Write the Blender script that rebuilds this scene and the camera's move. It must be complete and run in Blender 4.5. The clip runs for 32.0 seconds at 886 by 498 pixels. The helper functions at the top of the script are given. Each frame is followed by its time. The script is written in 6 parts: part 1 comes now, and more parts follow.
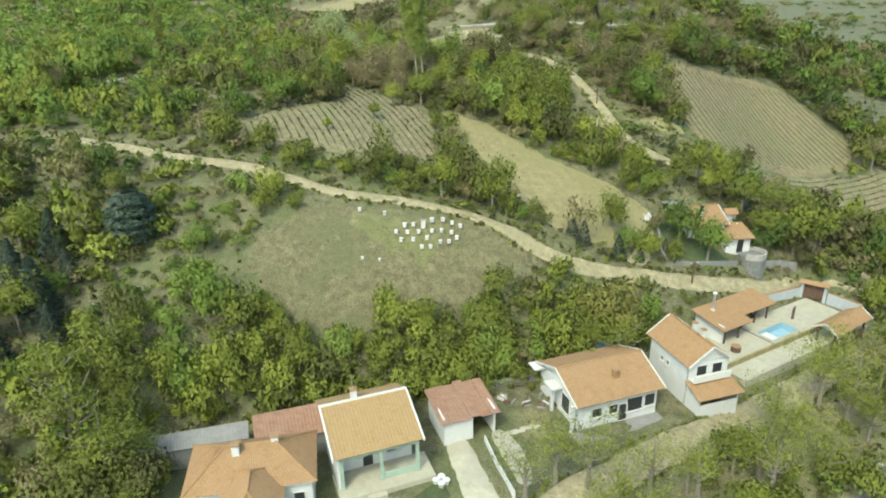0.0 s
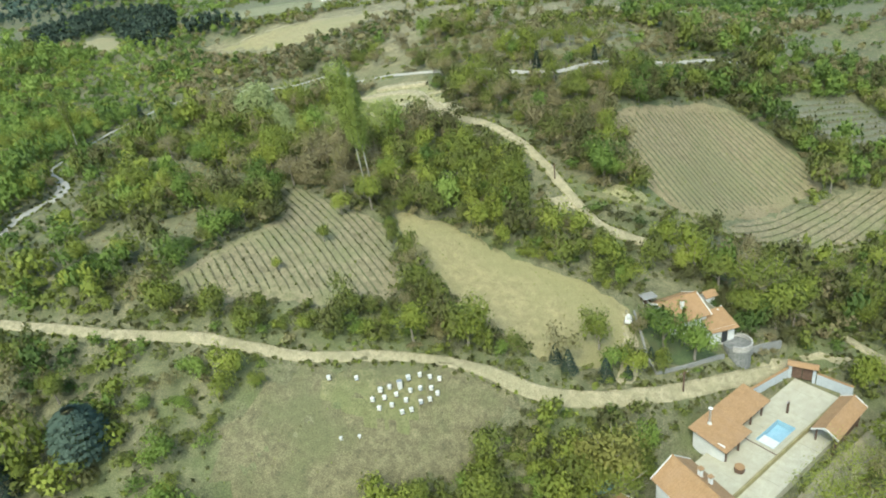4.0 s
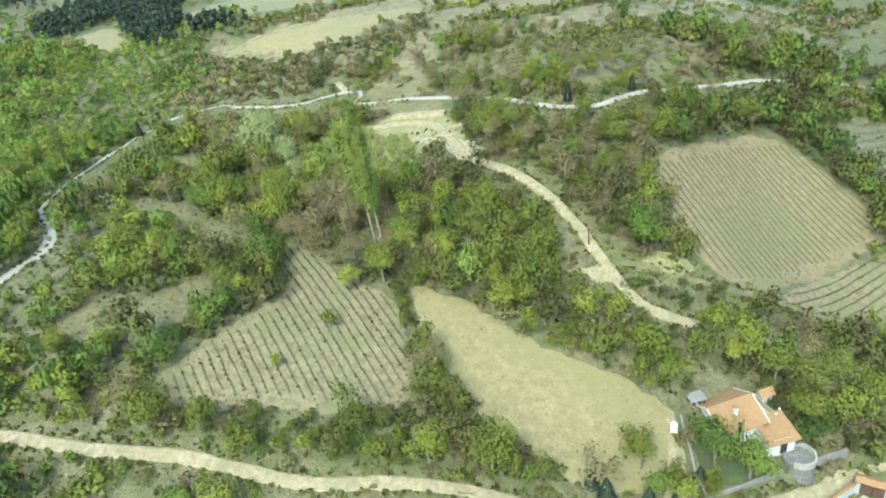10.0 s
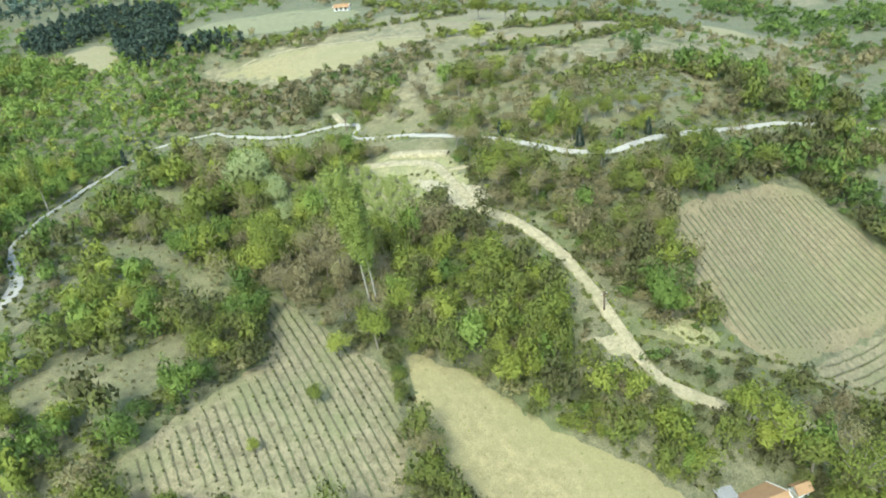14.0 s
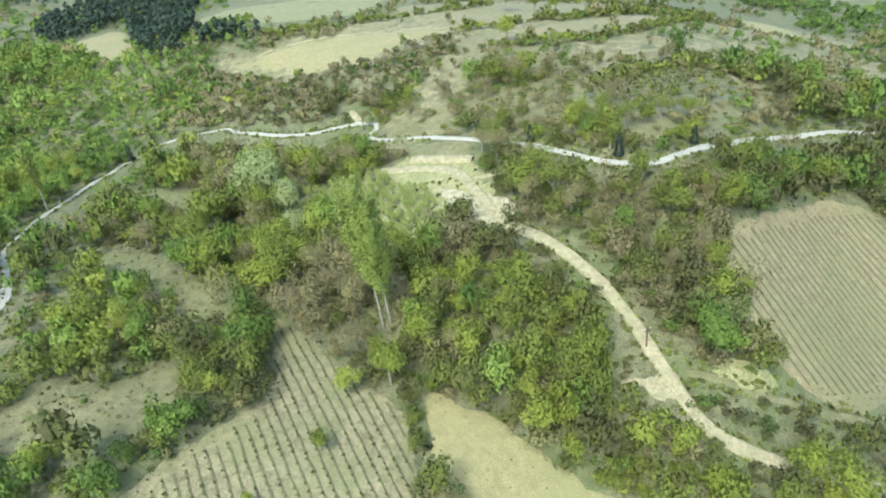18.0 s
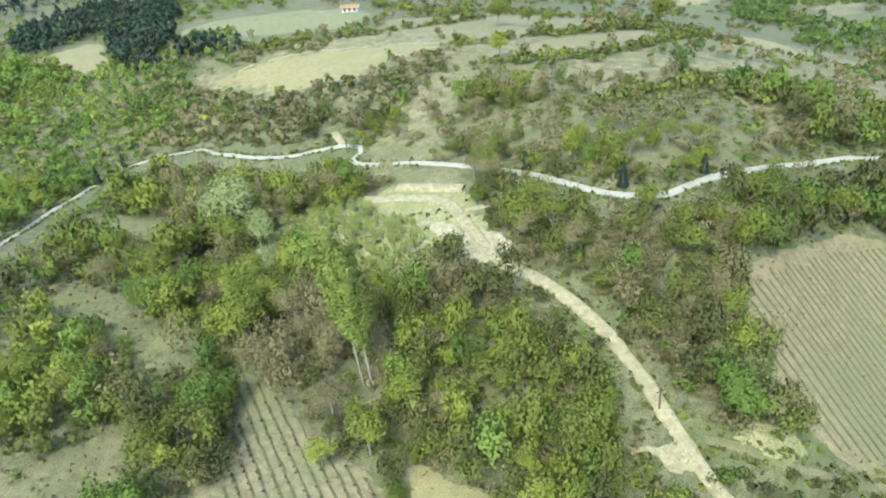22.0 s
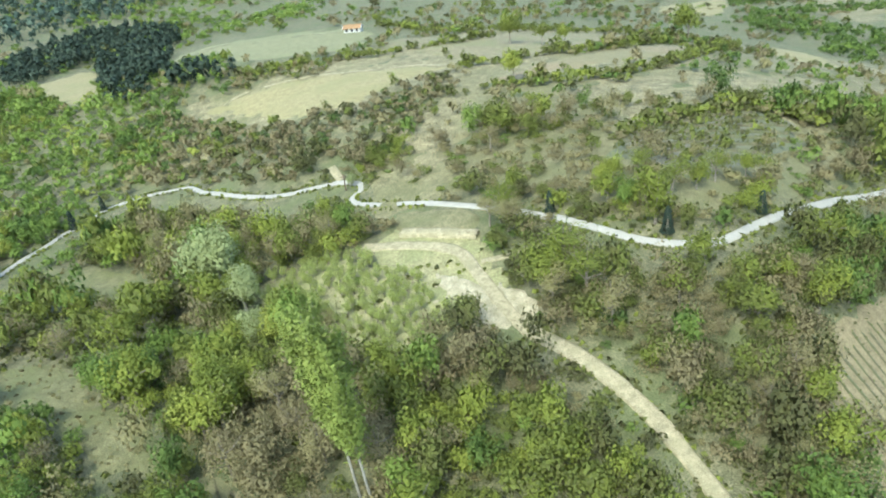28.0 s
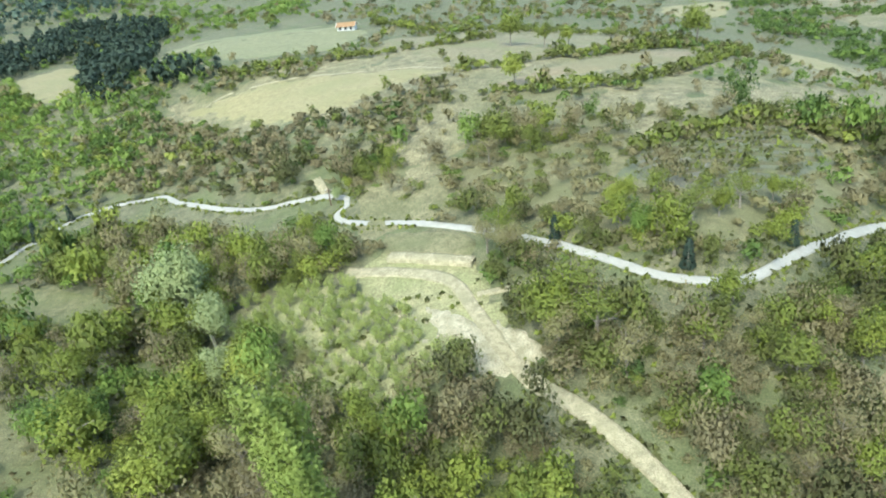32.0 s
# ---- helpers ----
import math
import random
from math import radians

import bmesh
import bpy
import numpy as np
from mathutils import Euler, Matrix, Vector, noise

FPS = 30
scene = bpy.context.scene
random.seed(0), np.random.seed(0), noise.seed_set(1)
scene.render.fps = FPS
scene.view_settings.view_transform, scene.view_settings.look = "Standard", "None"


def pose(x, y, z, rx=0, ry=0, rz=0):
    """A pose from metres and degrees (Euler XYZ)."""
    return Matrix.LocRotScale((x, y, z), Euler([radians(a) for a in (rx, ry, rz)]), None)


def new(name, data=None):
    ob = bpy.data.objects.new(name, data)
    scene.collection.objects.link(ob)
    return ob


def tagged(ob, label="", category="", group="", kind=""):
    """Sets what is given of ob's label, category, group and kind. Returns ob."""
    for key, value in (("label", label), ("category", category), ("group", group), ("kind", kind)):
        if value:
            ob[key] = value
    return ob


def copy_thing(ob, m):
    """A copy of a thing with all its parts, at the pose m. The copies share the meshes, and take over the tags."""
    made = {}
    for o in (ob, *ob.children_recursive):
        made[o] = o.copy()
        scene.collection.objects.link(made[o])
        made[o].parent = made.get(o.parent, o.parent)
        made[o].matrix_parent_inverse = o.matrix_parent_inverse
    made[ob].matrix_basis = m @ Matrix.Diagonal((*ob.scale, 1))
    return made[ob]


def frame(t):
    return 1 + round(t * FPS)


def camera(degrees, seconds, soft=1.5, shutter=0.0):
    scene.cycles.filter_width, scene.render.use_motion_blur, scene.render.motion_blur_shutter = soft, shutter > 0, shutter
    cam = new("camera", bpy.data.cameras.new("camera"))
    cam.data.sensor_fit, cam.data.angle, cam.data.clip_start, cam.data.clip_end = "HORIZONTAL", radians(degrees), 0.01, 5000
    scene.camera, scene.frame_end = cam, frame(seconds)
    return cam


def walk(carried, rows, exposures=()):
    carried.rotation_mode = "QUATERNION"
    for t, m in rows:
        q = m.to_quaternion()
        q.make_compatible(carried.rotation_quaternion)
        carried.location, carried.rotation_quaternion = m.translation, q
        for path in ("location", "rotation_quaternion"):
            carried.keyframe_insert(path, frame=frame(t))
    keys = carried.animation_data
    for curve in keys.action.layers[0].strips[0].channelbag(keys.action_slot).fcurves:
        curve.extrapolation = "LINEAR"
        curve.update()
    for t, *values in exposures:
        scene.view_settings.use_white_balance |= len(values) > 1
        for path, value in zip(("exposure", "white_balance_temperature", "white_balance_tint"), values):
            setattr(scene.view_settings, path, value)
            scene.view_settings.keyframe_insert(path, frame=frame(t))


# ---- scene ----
cam = camera(67.0, 32.0, soft=2.0)
# seconds, place in metres, turn in degrees
PATH = [
    (0, 0.0, 0.0, 44.9, 67.50, 1.00, 3.88),
    (0.5, 0.1, 2.2, 47.1, 64.47, 7.28, -2.06),
    (1, -0.1, 4.3, 49.8, 63.30, 8.39, -2.40),
    (1.5, 0.1, 6.4, 52.7, 64.28, 4.82, -1.46),
    (2, 0.2, 8.4, 55.2, 65.54, 4.31, -1.41),
    (2.5, -0.2, 10.0, 57.3, 65.43, 5.89, -1.59),
    (3, -0.7, 11.8, 59.7, 64.31, 7.11, -2.15),
    (3.5, -0.9, 13.7, 62.0, 63.49, 6.17, -2.02),
    (4, -1.0, 15.6, 64.3, 63.55, 6.67, -3.04),
    (4.5, -1.0, 17.2, 66.5, 63.19, 5.24, -1.97),
    (6.5, 1.5, 24.5, 72.9, 59.02, 13.00, -6.67),
    (7, 0.9, 25.6, 73.0, 59.99, 11.76, -4.26),
    (7.5, 1.1, 26.7, 72.9, 59.32, 8.14, -2.59),
    (8, 1.4, 27.7, 72.5, 58.59, 6.77, -2.70),
    (8.5, 1.1, 29.2, 72.7, 58.94, 5.89, -1.27),
    (9, 0.7, 30.5, 73.0, 60.51, 6.81, -2.44),
    (9.5, 0.4, 31.8, 73.2, 61.52, 7.83, -2.48),
    (10, 0.4, 33.4, 73.5, 60.72, 7.02, -1.65),
    (10.5, 0.1, 34.4, 73.3, 60.89, 5.73, -0.87),
    (11, 0.1, 36.1, 73.8, 60.44, 5.95, -0.14),
    (11.5, 0.3, 37.7, 74.3, 61.20, 8.17, -2.03),
    (12, -0.1, 38.8, 74.2, 61.87, 9.59, -3.03),
    (12.5, -0.2, 40.2, 74.2, 61.02, 7.20, -1.03),
    (13, 0.1, 41.6, 74.3, 61.58, 5.93, -1.19),
    (13.5, 0.1, 42.7, 74.2, 61.06, 5.61, -0.93),
    (14, 0.2, 44.4, 74.9, 61.99, 5.89, -1.35),
    (14.5, 0.2, 45.9, 75.0, 62.78, 6.58, -1.71),
    (15, 0.0, 47.4, 74.8, 62.13, 5.51, -0.29),
    (15.5, -0.1, 48.6, 74.8, 62.30, 5.32, -0.16),
    (17.5, -0.4, 53.8, 74.3, 61.96, 5.78, 0.08),
    (18, -0.5, 55.0, 74.2, 61.25, 5.41, 0.59),
    (18.5, -0.5, 56.2, 74.1, 61.40, 6.14, 0.02),
    (19, -0.0, 57.8, 74.3, 62.82, 7.57, -2.10),
    (19.5, -0.1, 59.0, 74.0, 62.43, 6.36, -0.96),
    (20, -0.1, 60.0, 73.6, 61.75, 3.84, 0.14),
    (20.5, -0.2, 61.1, 73.2, 60.93, 3.84, 0.20),
    (21, -0.1, 62.5, 73.4, 61.71, 4.53, -0.04),
    (21.5, -0.2, 63.8, 73.5, 62.34, 5.66, -0.44),
    (22, -0.3, 65.1, 73.5, 62.01, 4.97, -0.08),
    (22.5, -0.2, 66.3, 73.2, 61.99, 4.45, 0.45),
    (23, 0.1, 67.8, 73.1, 62.45, 4.92, -0.32),
    (23.5, -0.1, 69.1, 73.1, 63.11, 4.41, 0.50),
    (24, -0.1, 70.2, 72.6, 62.51, 3.73, 0.57),
    (24.5, -0.3, 71.2, 72.3, 61.40, 3.20, 1.45),
    (25, -0.3, 72.6, 72.3, 61.58, 4.01, 0.90),
    (25.5, -0.2, 74.4, 72.5, 63.23, 5.66, 0.40),
    (26, -0.4, 75.8, 72.4, 63.79, 6.44, 0.52),
    (26.5, -0.4, 77.1, 72.3, 64.02, 6.00, 0.71),
    (28.5, -0.4, 81.8, 71.5, 62.41, 6.51, 0.17),
    (29, -0.4, 83.0, 71.4, 61.53, 5.87, 0.95),
    (29.5, -0.2, 84.3, 71.2, 61.56, 5.41, 0.46),
    (30, -0.2, 85.6, 71.2, 62.01, 6.43, 0.32),
    (30.5, -0.3, 86.7, 71.0, 62.14, 6.50, 0.43),
    (31, -0.3, 88.0, 71.0, 62.52, 5.92, 0.79),
    (31.5, -0.3, 89.2, 70.7, 62.51, 5.33, 1.21),
    (32, 0.0, 90.8, 70.8, 63.12, 5.66, 0.35),
]
walk(cam, [(t, pose(x, y, z, rx, ry, rz)) for t, x, y, z, rx, ry, rz in PATH], [(0.0, 0.58, 6560, -6), (4.0, 0.64, 6260, -6), (7.5, 0.93, 6050, -6), (18.0, 0.97, 5950, -5), (32.0, 0.97, 5860, -4)])

# ---- hazy daylight ----
world = bpy.data.worlds.new("hazy_sky")
scene.world = world
world.use_nodes = True
sky = world.node_tree.nodes.new("ShaderNodeTexSky")
sky.sky_type, sky.sun_disc = "NISHITA", False
sky.sun_elevation, sky.sun_rotation = radians(52), radians(200)
sky.air_density, sky.dust_density = 1.2, 3.0
back = world.node_tree.nodes["Background"]
world.node_tree.links.new(sky.outputs["Color"], back.inputs["Color"])
back.inputs["Strength"].default_value = 0.225
sun = new("sun", bpy.data.lights.new("sun", "SUN"))
sun.data.energy, sun.data.angle, sun.data.color = 1.95, radians(10), (1.0, 0.95, 0.85)
sun.matrix_world = pose(0, 0, 300, 38, 0, -25)

# ---- materials ----
def shader(name, rough=0.9):
    m = bpy.data.materials.new(name)
    m.use_nodes = True
    t = m.node_tree
    return m, t, t.nodes["Principled BSDF"], rough


def surface(name, dark, light, size=1.0, fine=8.0, rough=0.9, bump=0.3, metal=0.0, third=None, patch=0.12, depth=0.03, span=(0.48, 0.95)):
    """A mottled surface: two colours mixed by noise of a size in metres, a third in larger patches, and fine relief."""
    m, t, b, _ = shader(name)
    n, l = t.nodes, t.links
    co = n.new("ShaderNodeTexCoord")
    a = n.new("ShaderNodeTexNoise")
    a.inputs["Scale"].default_value, a.inputs["Detail"].default_value, a.inputs["Roughness"].default_value = 1 / size, 8, 0.65
    f = n.new("ShaderNodeTexNoise")
    f.inputs["Scale"].default_value, f.inputs["Detail"].default_value = fine / size, 4
    l.new(co.outputs["Object"], a.inputs["Vector"])
    l.new(co.outputs["Object"], f.inputs["Vector"])
    add = n.new("ShaderNodeMath")
    add.operation = "MULTIPLY_ADD"
    add.inputs[1].default_value = 0.45
    l.new(f.outputs["Fac"], add.inputs[0])
    l.new(a.outputs["Fac"], add.inputs[2])
    r = n.new("ShaderNodeValToRGB")
    r.color_ramp.elements[0].position, r.color_ramp.elements[1].position = span
    r.color_ramp.elements[0].color, r.color_ramp.elements[1].color = (*dark, 1), (*light, 1)
    l.new(add.outputs[0], r.inputs["Fac"])
    colour = r.outputs["Color"]
    if third:
        p = n.new("ShaderNodeTexNoise")
        p.inputs["Scale"].default_value, p.inputs["Detail"].default_value = patch / size, 6
        l.new(co.outputs["Object"], p.inputs["Vector"])
        q = n.new("ShaderNodeValToRGB")
        q.color_ramp.elements[0].position, q.color_ramp.elements[1].position = 0.45, 0.62
        q.color_ramp.elements[1].color = (.7, .7, .7, 1)
        l.new(p.outputs["Fac"], q.inputs["Fac"])
        mix = n.new("ShaderNodeMix")
        mix.data_type = "RGBA"
        l.new(q.outputs["Color"], mix.inputs["Factor"])
        l.new(colour, mix.inputs["A"])
        mix.inputs["B"].default_value = (*third, 1)
        colour = mix.outputs["Result"]
    tone = n.new("ShaderNodeValToRGB")
    tone.color_ramp.elements[0].position, tone.color_ramp.elements[1].position = 0.34, 0.66
    tone.color_ramp.elements[0].color, tone.color_ramp.elements[1].color = (.68, .68, .66, 1), (1.16, 1.16, 1.18, 1)
    l.new(f.outputs["Fac"], tone.inputs["Fac"])
    grain = n.new("ShaderNodeMix")
    grain.data_type, grain.blend_type = "RGBA", "MULTIPLY"
    grain.inputs["Factor"].default_value = min(1, bump * 1.4)
    l.new(colour, grain.inputs["A"])
    l.new(tone.outputs["Color"], grain.inputs["B"])
    l.new(grain.outputs["Result"], b.inputs["Base Color"])
    u = n.new("ShaderNodeBump")
    u.inputs["Strength"].default_value, u.inputs["Distance"].default_value = bump, depth
    l.new(add.outputs[0], u.inputs["Height"])
    l.new(u.outputs["Normal"], b.inputs["Normal"])
    b.inputs["Roughness"].default_value, b.inputs["Metallic"].default_value = rough, metal
    return m


def foliage(name, colours, through_light=0.36):
    """Leaves: the colour runs over a ramp by the tint of the leaf and the random number of the plant."""
    m, t, b, _ = shader(name)
    n, l = t.nodes, t.links
    at, info = n.new("ShaderNodeAttribute"), n.new("ShaderNodeObjectInfo")
    at.attribute_name = "tint"
    s2 = n.new("ShaderNodeMath")
    s2.operation, s2.inputs[1].default_value = "MULTIPLY_ADD", 0.25
    l.new(info.outputs["Random"], s2.inputs[0])
    l.new(at.outputs["Fac"], s2.inputs[2])
    s3 = n.new("ShaderNodeMath")
    s3.operation, s3.inputs[1].default_value = "SUBTRACT", 0.125
    l.new(s2.outputs[0], s3.inputs[0])
    r = n.new("ShaderNodeValToRGB")
    e = r.color_ramp.elements
    while len(e) < len(colours):
        e.new(0.5)
    for i, c in enumerate(colours):
        e[i].position, e[i].color = i / (len(colours) - 1), (*c, 1)
    l.new(s3.outputs[0], r.inputs["Fac"])
    l.new(r.outputs["Color"], b.inputs["Base Color"])
    b.inputs["Roughness"].default_value = 0.7
    b.inputs["Specular IOR Level"].default_value = 0.25
    tr = n.new("ShaderNodeBsdfTranslucent")
    l.new(r.outputs["Color"], tr.inputs["Color"])
    mx = n.new("ShaderNodeMixShader")
    mx.inputs[0].default_value = through_light
    l.new(b.outputs[0], mx.inputs[1])
    l.new(tr.outputs[0], mx.inputs[2])
    l.new(mx.outputs[0], n["Material Output"].inputs["Surface"])
    return m


LEAF = foliage("leaves", [(.088, .089, .036), (.118, .123, .04), (.14, .163, .038), (.174, .206, .038), (.224, .26, .043), (.287, .316, .064)])
FRESH = foliage("fresh_leaves", [(.072, .11, .029), (.116, .17, .037), (.165, .232, .045), (.225, .295, .068)])
TWIG = foliage("budding_twigs", [(.18, .154, .081), (.215, .19, .094), (.234, .212, .098), (.23, .222, .088)], .3)
OLIVE = foliage("olive_leaves", [(.17, .17, .045), (.225, .22, .058), (.28, .27, .08)])
PALE = foliage("pale_leaves", [(.225, .265, .11), (.30, .34, .15), (.38, .42, .195)])
POPLARLEAF = foliage("poplar_leaves", [(.185, .24, .055), (.245, .30, .07), (.345, .385, .125)])
PINE = foliage("needles", [(.022, .036, .024), (.034, .052, .034), (.052, .075, .048)], .15)
# the spruce's own blue-green; on the far ridge it paints in haze
HAZEBLUEPINE = foliage("blue_and_hazed_needles", [(.05, .078, .058), (.078, .115, .084), (.115, .16, .118)], .2)
BARK = surface("bark", (.12, .1, .075), (.3, .27, .22), .3, bump=.6)
PALEBARK = surface("pale_bark", (.19, .18, .15), (.35, .335, .28), .4, bump=.4)
GROUND = surface("rough_grass", (.076, .08, .036), (.184, .172, .092), 1.5, 9, bump=1.0, third=(.104, .124, .044), patch=.2, depth=.25, span=(.58, .88))
DRY = surface("dry_meadow_grass", (.105, .099, .046), (.205, .188, .094), 1.3, 9, bump=.7, third=(.122, .126, .052), patch=.2, depth=.1, span=(.58, .88))
MEADOWSOIL = surface("trampled_meadow", (.082, .076, .037), (.185, .166, .085), .9, 7, bump=1.0, third=(.105, .112, .046), patch=.16, depth=.12, span=(.56, .9))
MEADOWGRASS = surface("clearing_grass", (.10, .102, .04), (.205, .193, .09), 1.2, 9, bump=.9, third=(.128, .14, .05), patch=.2, depth=.2, span=(.58, .88))
SOIL = surface("vineyard_soil", (.135, .118, .062), (.255, .222, .125), 1.0, 10, bump=.7, third=(.16, .165, .072), patch=.14, depth=.06, span=(.58, .88))
PLOUGH = surface("pale_field_soil", (.195, .168, .078), (.285, .25, .122), 1.2, 10, bump=.5, third=(.21, .195, .085), patch=.1, depth=.06, span=(.58, .88))
ROWSOIL = surface("weedy_row_earth", (.075, .07, .036), (.14, .128, .066), .8, 8, bump=.8, third=(.10, .115, .045), patch=.3, depth=.1, span=(.58, .88))
REDSOIL = surface("brown_tilled_soil", (.165, .13, .068), (.26, .21, .12), 1.4, 10, bump=.6, third=(.175, .165, .078), patch=.05, depth=.06, span=(.58, .88))
VINESOIL = surface("combed_vineyard_soil", (.156, .128, .066), (.25, .208, .115), 1.4, 10, bump=.7, third=(.165, .162, .072), patch=.07, depth=.06, span=(.58, .88))
PASTURE = surface("pale_hill_grass", (.11, .10, .048), (.27, .238, .13), 2.2, 8, bump=.7, third=(.125, .125, .052), patch=.14, depth=.15, span=(.58, .88))
KNOLL = surface("pale_knoll_grass", (.165, .16, .07), (.32, .295, .15), 1.4, 8, bump=.7, third=(.19, .2, .08), patch=.25, depth=.12, span=(.58, .88))
GREENFIELD = surface("green_sprouting_field", (.14, .14, .064), (.225, .215, .105), 2.0, 8, bump=.4, third=(.165, .17, .075), patch=.08, depth=.08, span=(.58, .88))
GREYSOIL = surface("grey_vineyard_soil", (.096, .096, .068), (.168, .16, .116), 1.4, 10, bump=.6, third=(.104, .12, .056), patch=.14, depth=.06, span=(.58, .88))
DIRT = surface("dirt_track", (.195, .172, .1), (.375, .33, .205), .8, 9, bump=.5, third=(.225, .205, .115), patch=.3, depth=.03, span=(.58, .88))
SPOIL = surface("bare_pale_earth", (.22, .195, .115), (.47, .42, .285), .7, 7, bump=1.0, third=(.2, .185, .1), patch=.5, depth=.14, span=(.55, .86))
ASPHALT = surface("bleached_asphalt", (.25, .24, .205), (.355, .342, .295), 1.5, 12, bump=.15, third=(.29, .28, .24), patch=.4, depth=.01)
TILE = surface("clay_roof_tile", (.228, .136, .062), (.32, .2, .098), .8, 6, bump=.25, third=(.272, .172, .09), patch=.5, depth=.01)
TILE2 = surface("ochre_roof_tile", (.248, .164, .068), (.336, .228, .104), .8, 6, bump=.25, third=(.288, .196, .096), patch=.5, depth=.01)
REDTILE = surface("red_sheet_roof", (.20, .105, .062), (.31, .185, .12), .8, 6, bump=.2, third=(.26, .165, .115), patch=.5, depth=.01)
PLASTER = surface("white_render", (.475, .484, .466), (.616, .625, .607), 1.2, 12, bump=.1, third=(.528, .528, .502), patch=.3, depth=.004)
BLUEPLASTER = surface("pale_blue_render", (.32, .352, .368), (.432, .464, .48), 1.2, 12, bump=.1, depth=.004)
MINT = surface("mint_render", (.24, .32, .256), (.344, .416, .336), 1.0, 12, bump=.1, depth=.004)
CONCRETE = surface("grey_concrete", (.168, .168, .16), (.272, .268, .248), .8, 10, bump=.3, third=(.2, .2, .184), patch=.5, depth=.01)
PAVING = surface("pale_paving", (.30, .285, .205), (.43, .41, .315), 1.0, 9, bump=.15, third=(.35, .33, .25), patch=.4, depth=.006)
STONE = surface("rubble_stone", (.224, .216, .2), (.416, .4, .368), .5, 6, bump=.6, depth=.03)
TIMBER = surface("dark_timber", (.06, .035, .025), (.14, .085, .055), .4, 8, bump=.3, depth=.006)
METAL = surface("galvanised_metal", (.5, .5, .5), (.7, .7, .7), .5, 8, rough=.4, bump=.05, metal=.8)
WHITE = surface("white_paint", (.484, .484, .449), (.598, .598, .563), .5, 8, rough=.5, bump=.05, depth=.003)
BLUE = surface("sky_blue_sheet", (.224, .416, .576), (.36, .544, .672), .8, 6, rough=.5, bump=.05)
POOLBLUE = surface("pool_blue_lining", (.192, .336, .416), (.288, .432, .496), .6, 6, rough=.4, bump=.03)
DARK = surface("dark_opening", (.015, .017, .02), (.035, .037, .04), .5, 6, rough=.3, bump=.02)
LAWN = surface("lawn", (.036, .058, .018), (.072, .096, .034), .8, 10, bump=.6, third=(.064, .068, .028), patch=.3, depth=.04, span=(.58, .88))
GRAVEL = surface("river_gravel", (.104, .108, .104), (.232, .232, .22), .6, 7, bump=.7, third=(.144, .148, .132), patch=.2, depth=.06, span=(.58, .88))
WATER = surface("shallow_water", (.06, .075, .075), (.14, .165, .16), 1.0, 6, rough=.15, bump=.4, depth=.03)

# ---- helpers for meshes ----
def obj(name, verts, faces, material, smooth=False):
    me = bpy.data.meshes.new(name)
    me.from_pydata([tuple(map(float, v)) for v in verts], [], [tuple(map(int, f)) for f in faces])
    me.materials.append(material)
    if smooth:
        me.polygons.foreach_set("use_smooth", [True] * len(me.polygons))
    me.update()
    return new(name, me)


def part(name, bm, material, parent, label=""):
    me = bpy.data.meshes.new(name)
    bm.to_mesh(me)
    bm.free()
    me.materials.append(material)
    ob = new(name, me)
    ob.parent = parent
    return tagged(ob, label)


def box(bm, x0, x1, y0, y1, z0, z1):
    v = [bm.verts.new(p) for p in ((x0, y0, z0), (x1, y0, z0), (x1, y1, z0), (x0, y1, z0), (x0, y0, z1), (x1, y0, z1), (x1, y1, z1), (x0, y1, z1))]
    for f in ((3, 2, 1, 0), (4, 5, 6, 7), (0, 1, 5, 4), (1, 2, 6, 5), (2, 3, 7, 6), (3, 0, 4, 7)):
        bm.faces.new([v[i] for i in f])
    return v


def boxed(*sizes):
    bm = bmesh.new()
    for s in sizes:
        box(bm, *s)
    return bm


def bevelled(*sizes, r=0.02):
    bm = boxed(*sizes)
    bmesh.ops.bevel(bm, geom=bm.edges[:], offset=r, segments=1, affect="EDGES")
    return bm


def tube(points, radii, sides=6):
    """A tapered tube along points."""
    bm = bmesh.new()
    rings = []
    for i, p in enumerate(points):
        p = Vector(p)
        a = Vector(points[max(i - 1, 0)])
        b = Vector(points[min(i + 1, len(points) - 1)])
        q = (b - a).to_track_quat("Z", "Y")
        rings.append([bm.verts.new(p + q @ Vector((radii[i] * math.cos(k * math.tau / sides), radii[i] * math.sin(k * math.tau / sides), 0))) for k in range(sides)])
    for r, s in zip(rings, rings[1:]):
        for k in range(sides):
            bm.faces.new((r[k], r[(k + 1) % sides], s[(k + 1) % sides], s[k]))
    bm.faces.new(rings[0][::-1])
    bm.faces.new(rings[-1])
    return bm


def merged(*bms):
    out = bmesh.new()
    for b in bms:
        me = bpy.data.meshes.new("tmp")
        b.to_mesh(me)
        b.free()
        out.from_mesh(me)
        bpy.data.meshes.remove(me)
    return out


